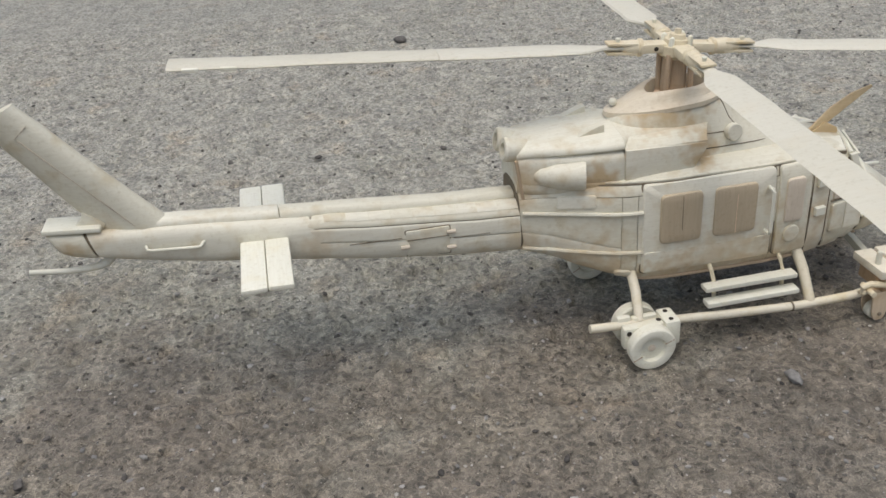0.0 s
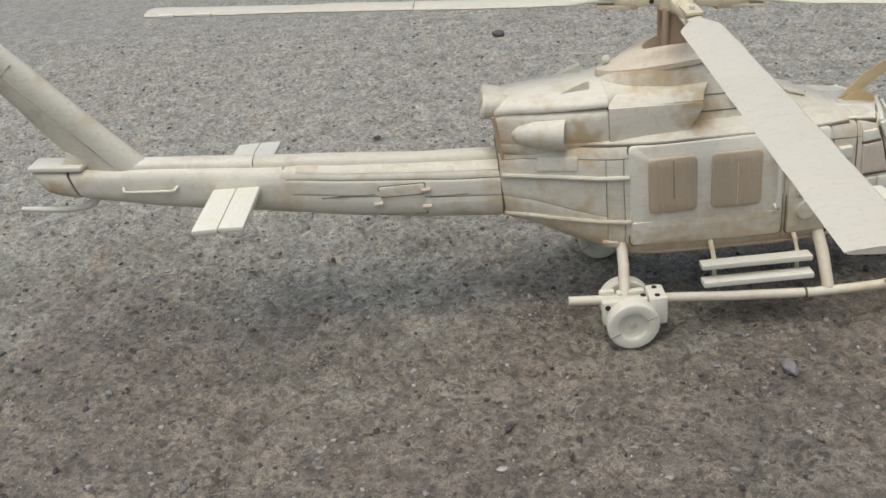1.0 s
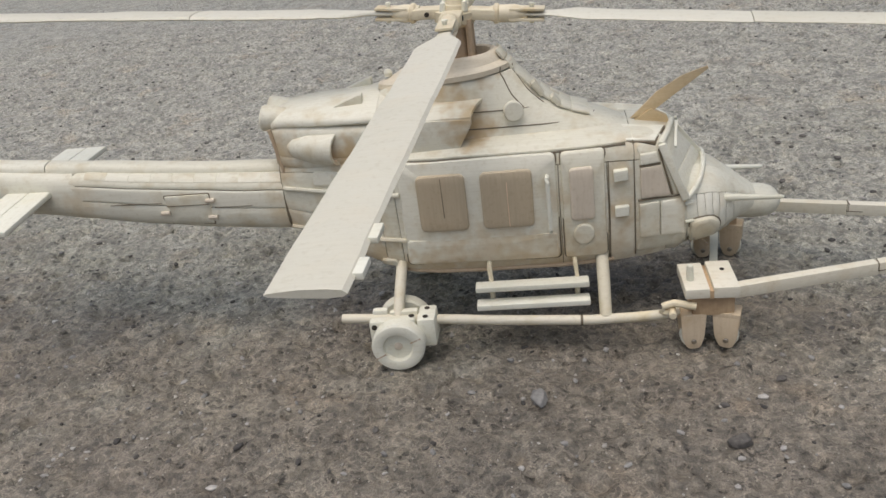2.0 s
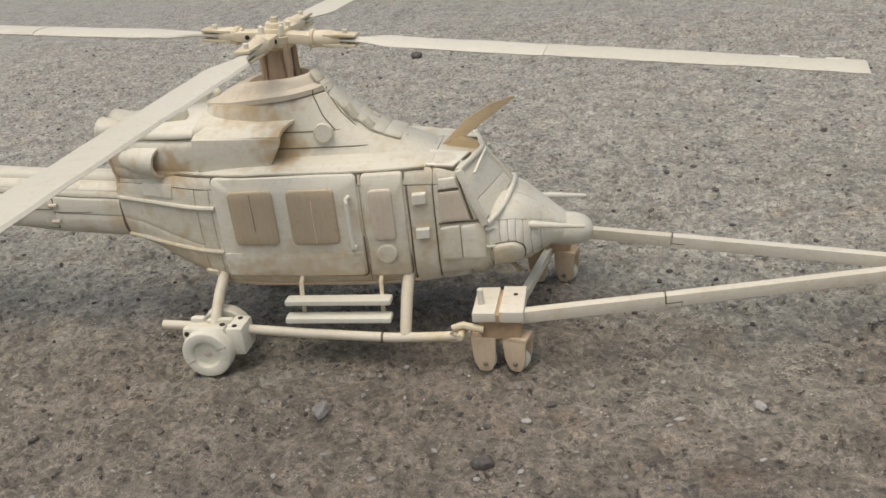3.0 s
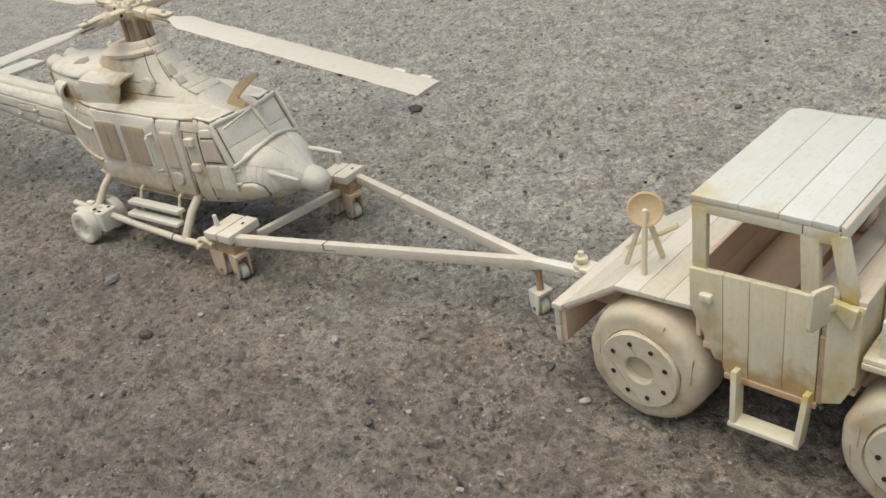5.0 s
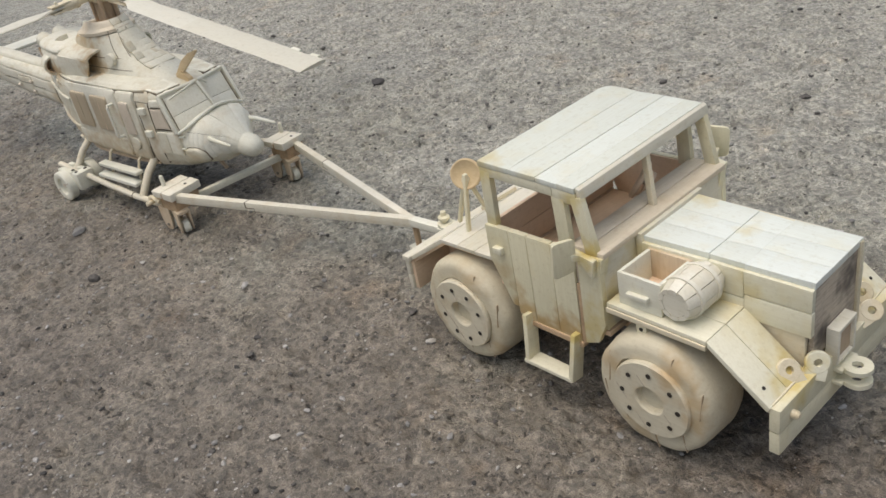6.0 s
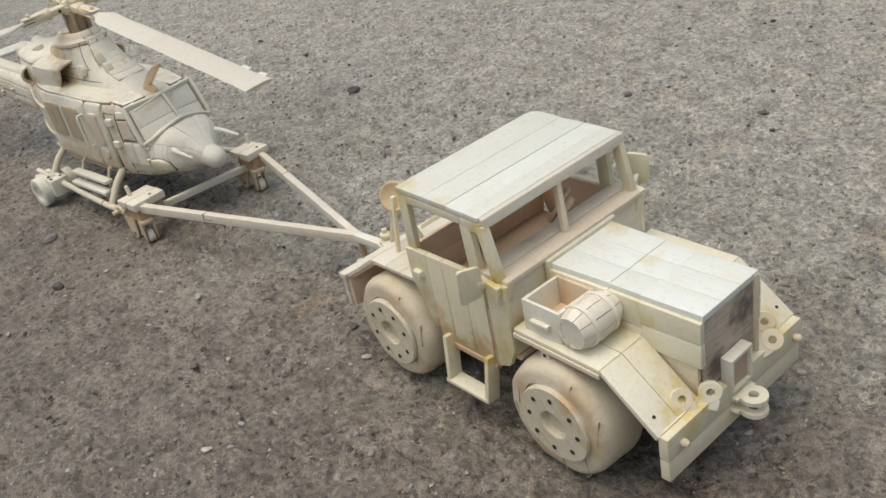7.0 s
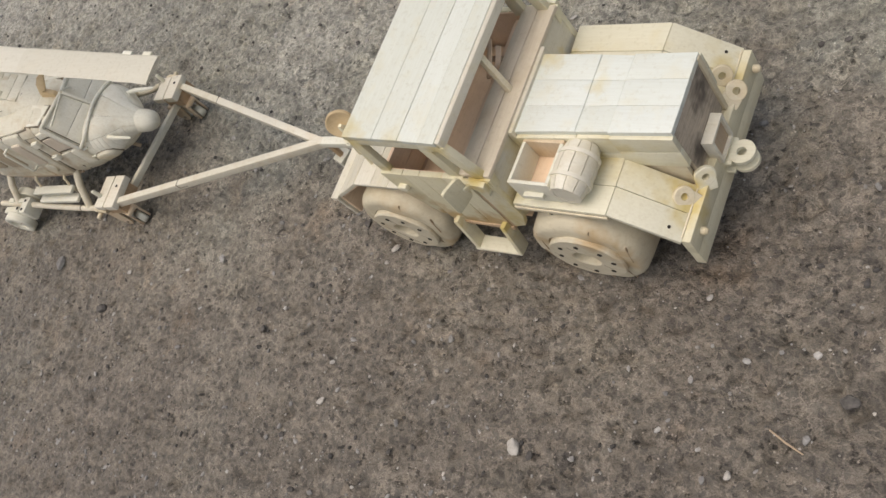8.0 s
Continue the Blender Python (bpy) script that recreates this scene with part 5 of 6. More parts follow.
GLUED_PALE = wood("warm_pale_wood", (0.68, 0.56, 0.40), (0.56, 0.43, 0.28), (0.50, 0.35, 0.18), 0.6, 2, 0.6)
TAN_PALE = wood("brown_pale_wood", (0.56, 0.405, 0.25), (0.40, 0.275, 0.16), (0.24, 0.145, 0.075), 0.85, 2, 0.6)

ARM = wood("tow_arm_wood", (0.76, 0.72, 0.595), (0.66, 0.605, 0.47), (0.62, 0.50, 0.32), 0.5, 0, 0.6, 0.1, ((0.0085, 0.0590, 0.0290, 0.0050, 1.0),), (0.03, 0.025, 0.02))
for cx, cy, sgn in ((0.2290, 0.3778, -1), (0.2422, 0.4668, 1)):
    yaw = 4.0
    m = Matrix.Translation(tw(cx, cy, 0)) @ Matrix.Rotation(radians(yaw), 4, "Z")
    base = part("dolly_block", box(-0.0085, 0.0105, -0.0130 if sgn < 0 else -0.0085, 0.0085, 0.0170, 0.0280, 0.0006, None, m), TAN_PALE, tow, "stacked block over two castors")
    part("top_plank", box(-0.0120, -0.0008, -0.0155 if sgn < 0 else -0.0118, 0.0112 if sgn < 0 else 0.0092, 0.0270, 0.0320, 0.0008, None, m), ARM, base)
    part("top_plank", box(0.0008, 0.0122, -0.0155 if sgn < 0 else -0.0118, 0.0112 if sgn < 0 else 0.0092, 0.0267, 0.0325, 0.0008, None, m), ARM, base)
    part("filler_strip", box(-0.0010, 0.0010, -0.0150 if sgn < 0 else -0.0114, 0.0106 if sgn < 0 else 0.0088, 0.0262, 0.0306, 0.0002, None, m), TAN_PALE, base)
    b = tube([(-0.0085, sgn * 0.0060, 0.0315), (-0.0085, sgn * 0.0060, 0.0395), (-0.0085, sgn * 0.0060, 0.0402)], [0.0017, 0.0015, 0.0009], 10)
    bmesh.ops.transform(b, matrix=m, verts=b.verts)
    part("peg", b, W_Z, base)
    b = lathe([(0, 0), (0, 0.0011), (0.0003, 0.0011), (0.0003, 0)], (0.0075, 0.002, 0.0324), (0, 0, 1), 10)
    bmesh.ops.transform(b, matrix=m, verts=b.verts)
    part("peg_hole", b, HOLE, base)
    back = 0.0090 if sgn < 0 else 0.0050
    castor("castor", cx - 0.0074, cy - back, 0.0280, 0.0054, tow, yaw=8)
    castor("castor", cx + 0.0088, cy - back + 0.0005, 0.0280, 0.0054, tow, yaw=-14)
    # hook that takes the skid's end
    hx, hy = cx - 0.0160, cy + sgn * 0.0145
    part("skid_hook", tube([tw(cx - 0.006, hy, 0.0225), tw(hx, hy, 0.0245), tw(hx - 0.0045, hy, 0.0230), tw(hx - 0.0052, hy, 0.0205), tw(hx - 0.0030, hy, 0.0195)], 0.0018, 10), GLUED, tow)
    part("hook_pin", tube([tw(hx - 0.0005, hy - 0.006, 0.0210), tw(hx - 0.0005, hy + 0.006, 0.0210)], 0.0016, 10), GLUED, tow)
JOIN = (0.4335, 0.4187, 0.0314)
for (x, y, z), lab in (((0.2370, 0.3690, 0.0268), ""), ((0.2540, 0.4690, 0.0258), "")):
    a, j = tw(x, y, z), tw(*JOIN)
    k = a.lerp(j, 0.345 if y < 0.42 else 0.30)
    part("tow_arm", bar(a, k, 0.0050, 0.0062, 0.0006), ARM, tow, "long square-section tow arm")
    part("tow_arm", bar(k + (j - a).normalized() * 0.0002, j + (j - a).normalized() * 0.002, 0.0050, 0.0062, 0.0006), ARM, tow, "long square-section tow arm")
    way, side, up = frame_along(a, j)
    for f, top, low in ((0.0, 0.0032, -0.0010), (0.0075, -0.0008, -0.0032)):
        part("scarf_joint", bar(k + way * (f + 0.0003) + up * top, k + way * (f + 0.0003) + up * low, 0.0052, 0.0006, 0.0001), SEAM, tow)
    part("scarf_joint", bar(k - way * 0.0001 - up * 0.0009, k + way * 0.0078 - up * 0.0009, 0.0052, 0.0005, 0.0001), SEAM, tow)
part("cross_bar", bar(tw(0.2325, 0.3830, 0.0180), tw(0.2425, 0.4680, 0.0180), 0.0040, 0.0050, 0.0005), W_Y, tow, "cross bar between the castor blocks")
part("tow_tongue", bar(tw(0.4310, 0.4190, 0.0314), tw(0.4590, 0.4180, 0.0338), 0.0056, 0.0050, 0.0008), W_X, tow, "short tongue at the tow bar's tip")
castor("tip_castor", 0.4335, 0.4205, 0.0312, 0.0052, tow, 0.78, -20, W_Z)
part("tongue_eye", lathe([(-0.0016, 0.0022), (-0.0016, 0.0050), (0.0016, 0.0050), (0.0016, 0.0022), (-0.0016, 0.0022)], tw(0.4620, 0.4190, 0.0345), (0, 0, 1), 24), W_X, tow)

# glue stains that ran out of the tractor's joints
RUNS = ((0.088, -0.044, 0.086, 0.009, 0.9), (0.034, -0.044, 0.084, 0.007, 0.6), (0.082, -0.044, 0.110, 0.007, 0.7), (0.031, -0.044, 0.110, 0.006, 0.6), (0.166, -0.024, 0.046, 0.013, 0.8), (0.148, -0.019, 0.057, 0.010, 0.25), (0.099, 0.027, 0.063, 0.011, 0.85), (0.170, -0.030, 0.043, 0.012, 0.7), (0.062, -0.047, 0.037, 0.012, 0.8), (0.077, -0.047, 0.041, 0.013, 0.9),
        (0.047, -0.047, 0.044, 0.008, 0.5), (0.088, -0.046, 0.050, 0.013, 0.5), (0.092, -0.045, 0.084, 0.010, 0.35), (0.094, -0.041, 0.063, 0.010, 0.6), (0.098, -0.021, 0.076, 0.012, 0.5), (0.030, -0.046, 0.113, 0.016, 0.35),
        (0.132, -0.020, 0.063, 0.009, 0.6), (0.034, -0.047, 0.072, 0.006, 0.2), (0.168, 0.034, 0.045, 0.012, 0.7), (0.146, -0.016, 0.075, 0.009, 0.4))
YELLOW = (0.64, 0.51, 0.17)
TRUCK_X = wood("tractor_wood_lengthwise", (0.8, 0.772, 0.608), (0.69, 0.648, 0.48), GLUE, 0.5, 0, 0.55, 0.1, RUNS, YELLOW)
TRUCK_Y = wood("tractor_wood_crosswise", (0.72, 0.685, 0.565), (0.60, 0.56, 0.43), GLUE, 0.4, 1, 0.48, 0.10, RUNS, YELLOW)
BUMPER = wood("bumper_plank_wood", (0.77, 0.728, 0.541), (0.66, 0.604, 0.418), GLUE, 0.6, 1, 0.55, 0.1, RUNS, YELLOW)
# roof and bonnet boards: whiter wood, with cool sky sheen painted in
TRUCK_TOP = wood("skylit_plank_wood", (0.755, 0.785, 0.715), (0.67, 0.685, 0.60), GLUE, 0.30, 1, 0.46, 0.12, ((0.029, -0.046, 0.115, 0.014, 0.5), (0.060, -0.046, 0.115, 0.008, 0.3)), YELLOW)
TRUCK_LONG = wood("skylit_bonnet_wood", (0.755, 0.79, 0.725), (0.67, 0.69, 0.61), GLUE, 0.30, 0, 0.42, 0.07, ((0.100, 0.022, 0.084, 0.012, 0.5), (0.132, 0.004, 0.084, 0.006, 0.4)), YELLOW)
DOOR_Z = wood("stained_door_wood", (0.78, 0.738, 0.537), (0.67, 0.614, 0.418), GLUE, 0.6, 2, 0.55, 0.1, ((0.036, -0.047, 0.060, 0.010, 0.5), (0.048, -0.047, 0.041, 0.012, 0.85), (0.061, -0.047, 0.037, 0.011, 0.85), (0.075, -0.047, 0.041, 0.014, 0.9), (0.044, -0.047, 0.054, 0.006, 0.4)), (0.50, 0.34, 0.14))
TRUCK_Z = wood("tractor_wood_upright", (0.78, 0.738, 0.546), (0.67, 0.614, 0.427), GLUE, 0.6, 2, 0.55, 0.1, RUNS, YELLOW)

# ---- model tow tractor ----
truck = thing("model_tow_tractor", 0.517, 0.4215, -3.5, "pale wooden model tow tractor with open cab and thick wheels", "model tractor")


Z_AXLE = 0.0284


def carved(c, amount):
    """Unevenly whittled: swells and flats a finger's width across."""
    return c + amount * noise.noise_vector(c * 95.0 + Vector((3.0, 0, 1.7)))


def truck_wheel(p, sgn, turn, dx=0.0, dz=0.0):
    q = sgn * 0.0525
    WARP.append(lambda c: carved(c, 0.0009))
    w = part("wheel", lathe([(-0.0285, 0), (-0.0285, 0.0225), (-0.0270, 0.0258), (-0.0240, 0.0282), (-0.0205, 0.0288), (-0.0070, 0.0288), (-0.0042, 0.0284), (-0.0020, 0.0274), (-0.0006, 0.0260), (0.0, 0.0240), (0.0002, 0.0193), (-0.0012, 0.0190), (-0.0012, 0)], (p, q, Z_AXLE), (0, sgn, 0), 88), WHEEL, truck, "thick solid wooden wheel")
    WARP.clear()
    prof = [(-0.0010, 0.0188), (0.0016, 0.0190), (0.0026, 0.0184), (0.0026, 0.0072), (0.0020, 0.0066), (-0.0030, 0.0062), (-0.0030, 0)]
    part("hub_disc", lathe(prof, (p + dx, q, Z_AXLE + dz), (0, sgn, 0), 56), WHEEL, w, "round hub disc with eight bolt holes")
    for k in range(8):
        an = 2 * math.pi * (k + turn) / 8 + 0.05 * math.sin(5.0 * k + p * 90)
        part("bolt_hole", lathe([(0, 0), (0, 0.00115), (0.0003, 0.00115), (0.0003, 0)], (p + dx + 0.0138 * math.cos(an), q + sgn * 0.0028, Z_AXLE + dz + 0.0138 * math.sin(an)), (0, sgn, 0), 10), HOLE, w)
    for y, half in ((0.0045, 0.0125), (-0.0105, 0.0150)):
        a, c = radians(-52), Vector((p, q + sgn * 0.00262, Z_AXLE))
        d, s = Vector((math.cos(a), 0, math.sin(a))), Vector((-math.sin(a), 0, math.cos(a)))
        for t0, t1 in ((-half, -half * 0.55), (half * 0.6, half)) if y > 0 else ((-half * 0.8, half * 0.9),):
            part("glue_line", bar(c + s * y + d * t0, c + s * y + d * t1, 0.00024, 0.0003, 0.0), BURNT, w)
    # joints between the upright planks that the tyre was sawn from
    for u, up in ((-0.0212, 1), (0.0102, 1), (0.0236, 1), (-0.0128, -1), (0.0010, -1), (0.0150, -1), (-0.0236, -1)):
        z0, z1 = math.sqrt(max(0.0194 ** 2 - u * u, 0.0)) + 0.0002, math.sqrt(0.0270 ** 2 - u * u)
        part("plank_joint", bar((p + u, q + sgn * 0.0001, Z_AXLE + up * z0), (p + u + 0.0012, q - sgn * 0.0010, Z_AXLE + up * z1), 0.0012, 0.00024, 0.0), TAN, w)


WHEEL = wood("wheel_wood", (0.655, 0.599, 0.451), (0.545, 0.485, 0.347), (0.53, 0.42, 0.25), 0.75, 0, 0.6, 0.1, ((0.132, -0.0525, 0.047, 0.010, 0.75), (0.142, -0.0525, 0.036, 0.007, 0.6), (0.142, -0.0520, 0.026, 0.008, 0.6), (0.016, -0.0525, 0.050, 0.008, 0.5), (-0.012, -0.0525, 0.018, 0.009, 0.5), (0.100, -0.0525, 0.040, 0.008, 0.6), (0.113, -0.0525, 0.006, 0.010, 0.5), (0.030, -0.0525, 0.012, 0.010, 0.6)), (0.50, 0.35, 0.17))
for sgn in (-1, 1):
    truck_wheel(0.0078, sgn, 0.4)
    truck_wheel(0.1207, sgn, 0.95, 0.0012, 0.0010)
for p in (0.0078, 0.1207):
    part("axle", tube([(p, -0.03, 0.0288), (p, 0.03, 0.0288)], 0.004, 12), TAN, truck)
part("chassis_rail", box(-0.040, 0.168, -0.020, -0.012, 0.030, 0.042), INNER, truck)
part("chassis_rail", box(-0.040, 0.168, 0.012, 0.020, 0.030, 0.042), INNER, truck)

SILL = wood("tan_sill_wood", (0.72, 0.645, 0.505), (0.58, 0.49, 0.36), (0.50, 0.38, 0.23), 0.5, 1, 0.6, 0.08)
# cab shell: floor, back wall, doors of upright planks
part("cab_floor", box(0.032, 0.094, -0.043, 0.043, 0.0430, 0.0460), INNER, truck, "cab floor board")
for i in range(3):
    z0 = 0.0480 + i * 0.0120
    part("back_board", box(0.0290, 0.0312, -0.0430, 0.0430, z0, z0 + 0.0117), INNER, truck, "raw wooden back board of the cab")
part("seat_bench", box(0.0320, 0.0560, -0.0420, 0.0420, 0.0455, 0.0600, 0.0010), INNER, truck, "plain bench seat")


def cab_door(q0, q1, parent_label):
    d = part("cab_door", prism([(0.0300, 0.0660), (0.0300, 0.0835), (0.0805, 0.0850), (0.0805, 0.0375), (0.0458, 0.0375), (0.0405, 0.0440)], q0 * 0.985, q1 * 0.985, bevel=0.0003), INNER, truck, parent_label)
    edges = [0.0285, 0.0430, 0.0540, 0.0680, 0.0812]
    for a, b_ in zip(edges, edges[1:]):
        a2, b2 = a + 0.00015, b_ - 0.00015

        def low(x):
            return 0.0365 if x > 0.0450 else (0.0425 + (0.0450 - x) / 0.0054 * 0.0 if x > 0.0396 else 0.0425 + (0.0396 - x) * 2.05)
        top0, top1 = 0.0838 + (a - 0.0285) * 0.035, 0.0838 + (b_ - 0.0285) * 0.035
        pts = [(a2, low(a2)), (b2, low(b2)), (b2, top1), (a2, top0)]
        if a < 0.0396 < b_:
            pts = [(a2, 0.0660), (0.0396, 0.0425), (b2, 0.0425 if b2 < 0.0450 else 0.0365), (b2, top1), (a2, top0)]
        elif a < 0.0450 < b_:
            pts = [(a2, 0.0395), (0.0450, 0.0365), (b2, 0.0365), (b2, top1), (a2, top0)]
        part("plank", prism(pts, q0, q1, bevel=0.0003), DOOR_Z, d)
    return d


dn = cab_door(-0.0472, -0.0442, "cab door of upright planks")
cab_door(0.0442, 0.0472, "cab door of upright planks")
part("door_handle", box(0.0338, 0.0390, -0.0500, -0.0470, 0.0706, 0.0742, 0.0007), TRUCK_X, dn, "small white block handle")
part("threshold", box(0.0440, 0.0820, -0.0478, -0.0440, 0.0345, 0.0375), TAN_PALE, truck, "glue-stained threshold strip")
part("hinge_strip", box(0.0813, 0.0835, -0.0469, -0.0445, 0.0372, 0.0690, 0.0002), TAN_PALE, truck)
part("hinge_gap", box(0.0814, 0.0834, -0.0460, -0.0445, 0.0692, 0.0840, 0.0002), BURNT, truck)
for s in (-1, 1):
    part("cowl_side", prism([(0.0836, 0.0380), (0.0905, 0.0410), (0.0950, 0.0520), (0.0950, 0.0850), (0.0836, 0.0850)], s * 0.0442, s * 0.0472, bevel=0.0003), TRUCK_Z, truck, "upright cowl side plank")
part("firewall", box(0.0920, 0.0945, -0.0445, 0.0445, 0.0480, 0.0855), TRUCK_Y, truck, "firewall board ahead of the cab")
for q0, q1 in ((0.0780, 0.0868), (0.0870, 0.0962)):
    part("dash_board", box(q0, q1, -0.0452, 0.0452, 0.0848, 0.0875, 0.0007), SILL, truck, "windscreen sill plank")
part("dash_board", box(0.0700, 0.0778, -0.0430, 0.0430, 0.0775, 0.0800), INNER, truck)
part("dash_front", box(0.0770, 0.0785, -0.0430, 0.0430, 0.0520, 0.0850), INNER, truck)
# pillars
for s in (-1, 1):
    q = s * 0.0440
    part("rear_pillar", box(0.0292, 0.0352, q - 0.0016, q + 0.0016, 0.0820, 0.1110), TRUCK_Z, truck, "flat cab pillar")
    part("middle_pillar", bar((0.0762, q, 0.0840), (0.0745, q, 0.1090), 0.0032, 0.0070), TRUCK_Z, truck, "flat cab pillar")
    part("front_pillar", bar((0.0905, q, 0.0855), (0.0845, q, 0.1115), 0.0034, 0.0058), TRUCK_Z, truck, "slanted windscreen pillar")
    part("pillar_foot", prism([(0.0905, 0.0855), (0.0960, 0.0855), (0.0945, 0.0760)], q - 0.0022, q + 0.0026, bevel=0.0003), TRUCK_Z, truck)
    part("roof_rail", box(0.0290, 0.0716, q - 0.0014, q + 0.0016, 0.1086, 0.1131, 0.0005), TRUCK_X, truck, "squared rail under the roof's edge")
    part("roof_rail", box(0.0720, 0.0850, q - 0.0016, q + 0.0018, 0.1076, 0.1131, 0.0005), TRUCK_X, truck, "squared rail under the roof's edge")
part("middle_post", bar((0.0892, -0.0010, 0.0870), (0.0840, 0.0022, 0.1115), 0.0028, 0.0030), GLUED, truck, "thin windscreen post")
part("front_header", prism([(0.0850, 0.1160), (0.0868, 0.1152), (0.0876, 0.1108), (0.0852, 0.1100)], -0.0452, 0.0466, bevel=0.0005), TRUCK_Y, truck, "header strip under the roof's front edge")
part("rear_header", box(0.0288, 0.0308, -0.0450, 0.0450, 0.1075, 0.1120), TRUCK_Y, truck)
roof = part("roof", box(0.0300, 0.0858, -0.0440, 0.0440, 0.1118, 0.1140), SEAM, truck, "cab roof of planks laid crosswise")
cuts = [0.0284, 0.0476, 0.0632, 0.0752, 0.0846]
for k, (a, b_) in enumerate(zip(cuts, cuts[1:])):
    far = 0.0466 - 0.0004 * (k % 2)
    if k:
        part("roof_plank", box(a + 0.00004, b_ - 0.00004, -0.0456, far, 0.1130, 0.1156 + 0.0002 * (k % 2), 0.0005), TRUCK_TOP, roof)
    else:       # the hindmost plank has one corner sawn round
        bend = [(b_ - 0.00004, far), (0.0368, far), (0.0325, 0.0462), (0.0298, 0.0442), (0.0285, 0.0405)]
        part("roof_plank", prism([(a + 0.0002, -0.0456), (b_ - 0.00004, -0.0456)] + bend, 0.1130, 0.1158, "z", 0.0005), TRUCK_TOP, roof)
# steering wheel
SW, SN = Vector((0.0700, 0.0160, 0.0868)), Vector((0.72, 0.30, -0.45)).normalized()
sw = part("steering_wheel", lathe([(-0.0012, 0), (-0.0012, 0.0088), (-0.0006, 0.0094), (0.0006, 0.0094), (0.0012, 0.0088), (0.0012, 0)], SW, SN, 28), INNER, truck, "flat carved steering wheel")
part("wheel_boss", lathe([(0, 0), (0, 0.0062), (0.0022, 0.0062), (0.0026, 0.0056), (0.0026, 0)], SW + SN * 0.0028, SN, 24), INNER, sw)
part("steering_column", tube([SW, SW + Vector((0.0085, 0.0035, -0.0055))], 0.0014, 8), TAN, sw)

# bonnet: a block of boards in three rows
BN = lambda p: (smooth_interp([0.096, 0.146, 0.171], [-0.0205, -0.0178, -0.0162], p), smooth_interp([0.096, 0.146, 0.171], [0.0200, 0.0196, 0.0200], p))
bon = part("bonnet", prism([(0.0970, BN(0.097)[0] + 0.0015), (0.1690, BN(0.169)[0] + 0.0015), (0.1690, BN(0.169)[1] - 0.0015), (0.0970, BN(0.097)[1] - 0.0015)], 0.0440, 0.0825, "z", 0.0003), SEAM, truck, "boxy bonnet covered in pale boards")
rows_p = [0.0975, 0.1284, 0.1440, 0.1720]
for i, (a, b_) in enumerate(zip(rows_p, rows_p[1:])):
    lift = 0.0006 if i == 2 else 0.0
    zt0, zt1 = 0.0850 - (a - 0.097) * 0.012, 0.0850 - (b_ - 0.097) * 0.012
    for k in range(3):
        s0, s1 = k / 3, (k + 1) / 3
        l0, r0 = BN(a)
        l1, r1 = BN(b_)
        l0, l1, r0, r1 = l0 - lift, l1 - lift, r0 + lift, r1 + lift
        g, h = 0.00007, 0.00002
        poly = [(a + g, l0 + (r0 - l0) * s0 + h), (b_ - g, l1 + (r1 - l1) * s0 + h), (b_ - g, l1 + (r1 - l1) * s1 - h), (a + g, l0 + (r0 - l0) * s1 - h)]
        part("bonnet_board", prism(poly, 0.0815, zt1 + lift, "z", 0.0003), TRUCK_LONG, bon)
    for s, idx in ((-1, 0), (1, 1)):
        for z0, z1 in (((0.0600, 0.0712), (0.0716, 0.0822)) if i == 2 else ((0.0580, 0.0690), (0.0694, 0.0820))):
            part("side_board", bar((a + 0.0002, BN(a)[idx] + s * (lift + 0.0002), (z0 + z1) / 2), (b_ - 0.0002, BN(b_)[idx] + s * (lift + 0.0002), (z0 + z1) / 2 - 0.0003), 0.0030, z1 - z0, 0.0004), TRUCK_X, bon)
for s, idx in ((-1, 0), (1, 1)):
    part("side_skirt", bar((0.0985, BN(0.1)[idx], 0.0520), (0.1690, BN(0.169)[idx], 0.0510), 0.0024, 0.0180), GLUED, bon)
part("bonnet_rim", box(0.0948, 0.0982, -0.0222, 0.0232, 0.0600, 0.0862, 0.0006), TRUCK_Y, bon, "raised rim at the bonnet's back")
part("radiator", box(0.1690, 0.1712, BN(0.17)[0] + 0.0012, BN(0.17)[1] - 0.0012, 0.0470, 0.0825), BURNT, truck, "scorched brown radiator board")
for idx, s in ((0, 1), (1, -1)):
    q = BN(0.171)[idx]
    if idx:
        part("radiator_frame", box(0.1690, 0.1724, min(q, q + s * 0.0026), max(q, q + s * 0.0026), 0.0450, 0.0838), GLUED, truck)
lamp = part("lamp_box", box(0.1720, 0.1752, -0.0045, 0.0080, 0.0405, 0.0560, 0.0004), TAN, truck, "small framed box ahead of the radiator")
for q0, q1, z0, z1 in ((-0.0060, 0.0090, 0.0556, 0.0574), (-0.0060, 0.0090, 0.0398, 0.0412), (-0.0060, -0.0042, 0.0405, 0.0570), (0.0074, 0.0090, 0.0405, 0.0570)):
    part("box_frame", box(0.1715, 0.1768, q0, q1, z0, z1, 0.0004), BODY, lamp)

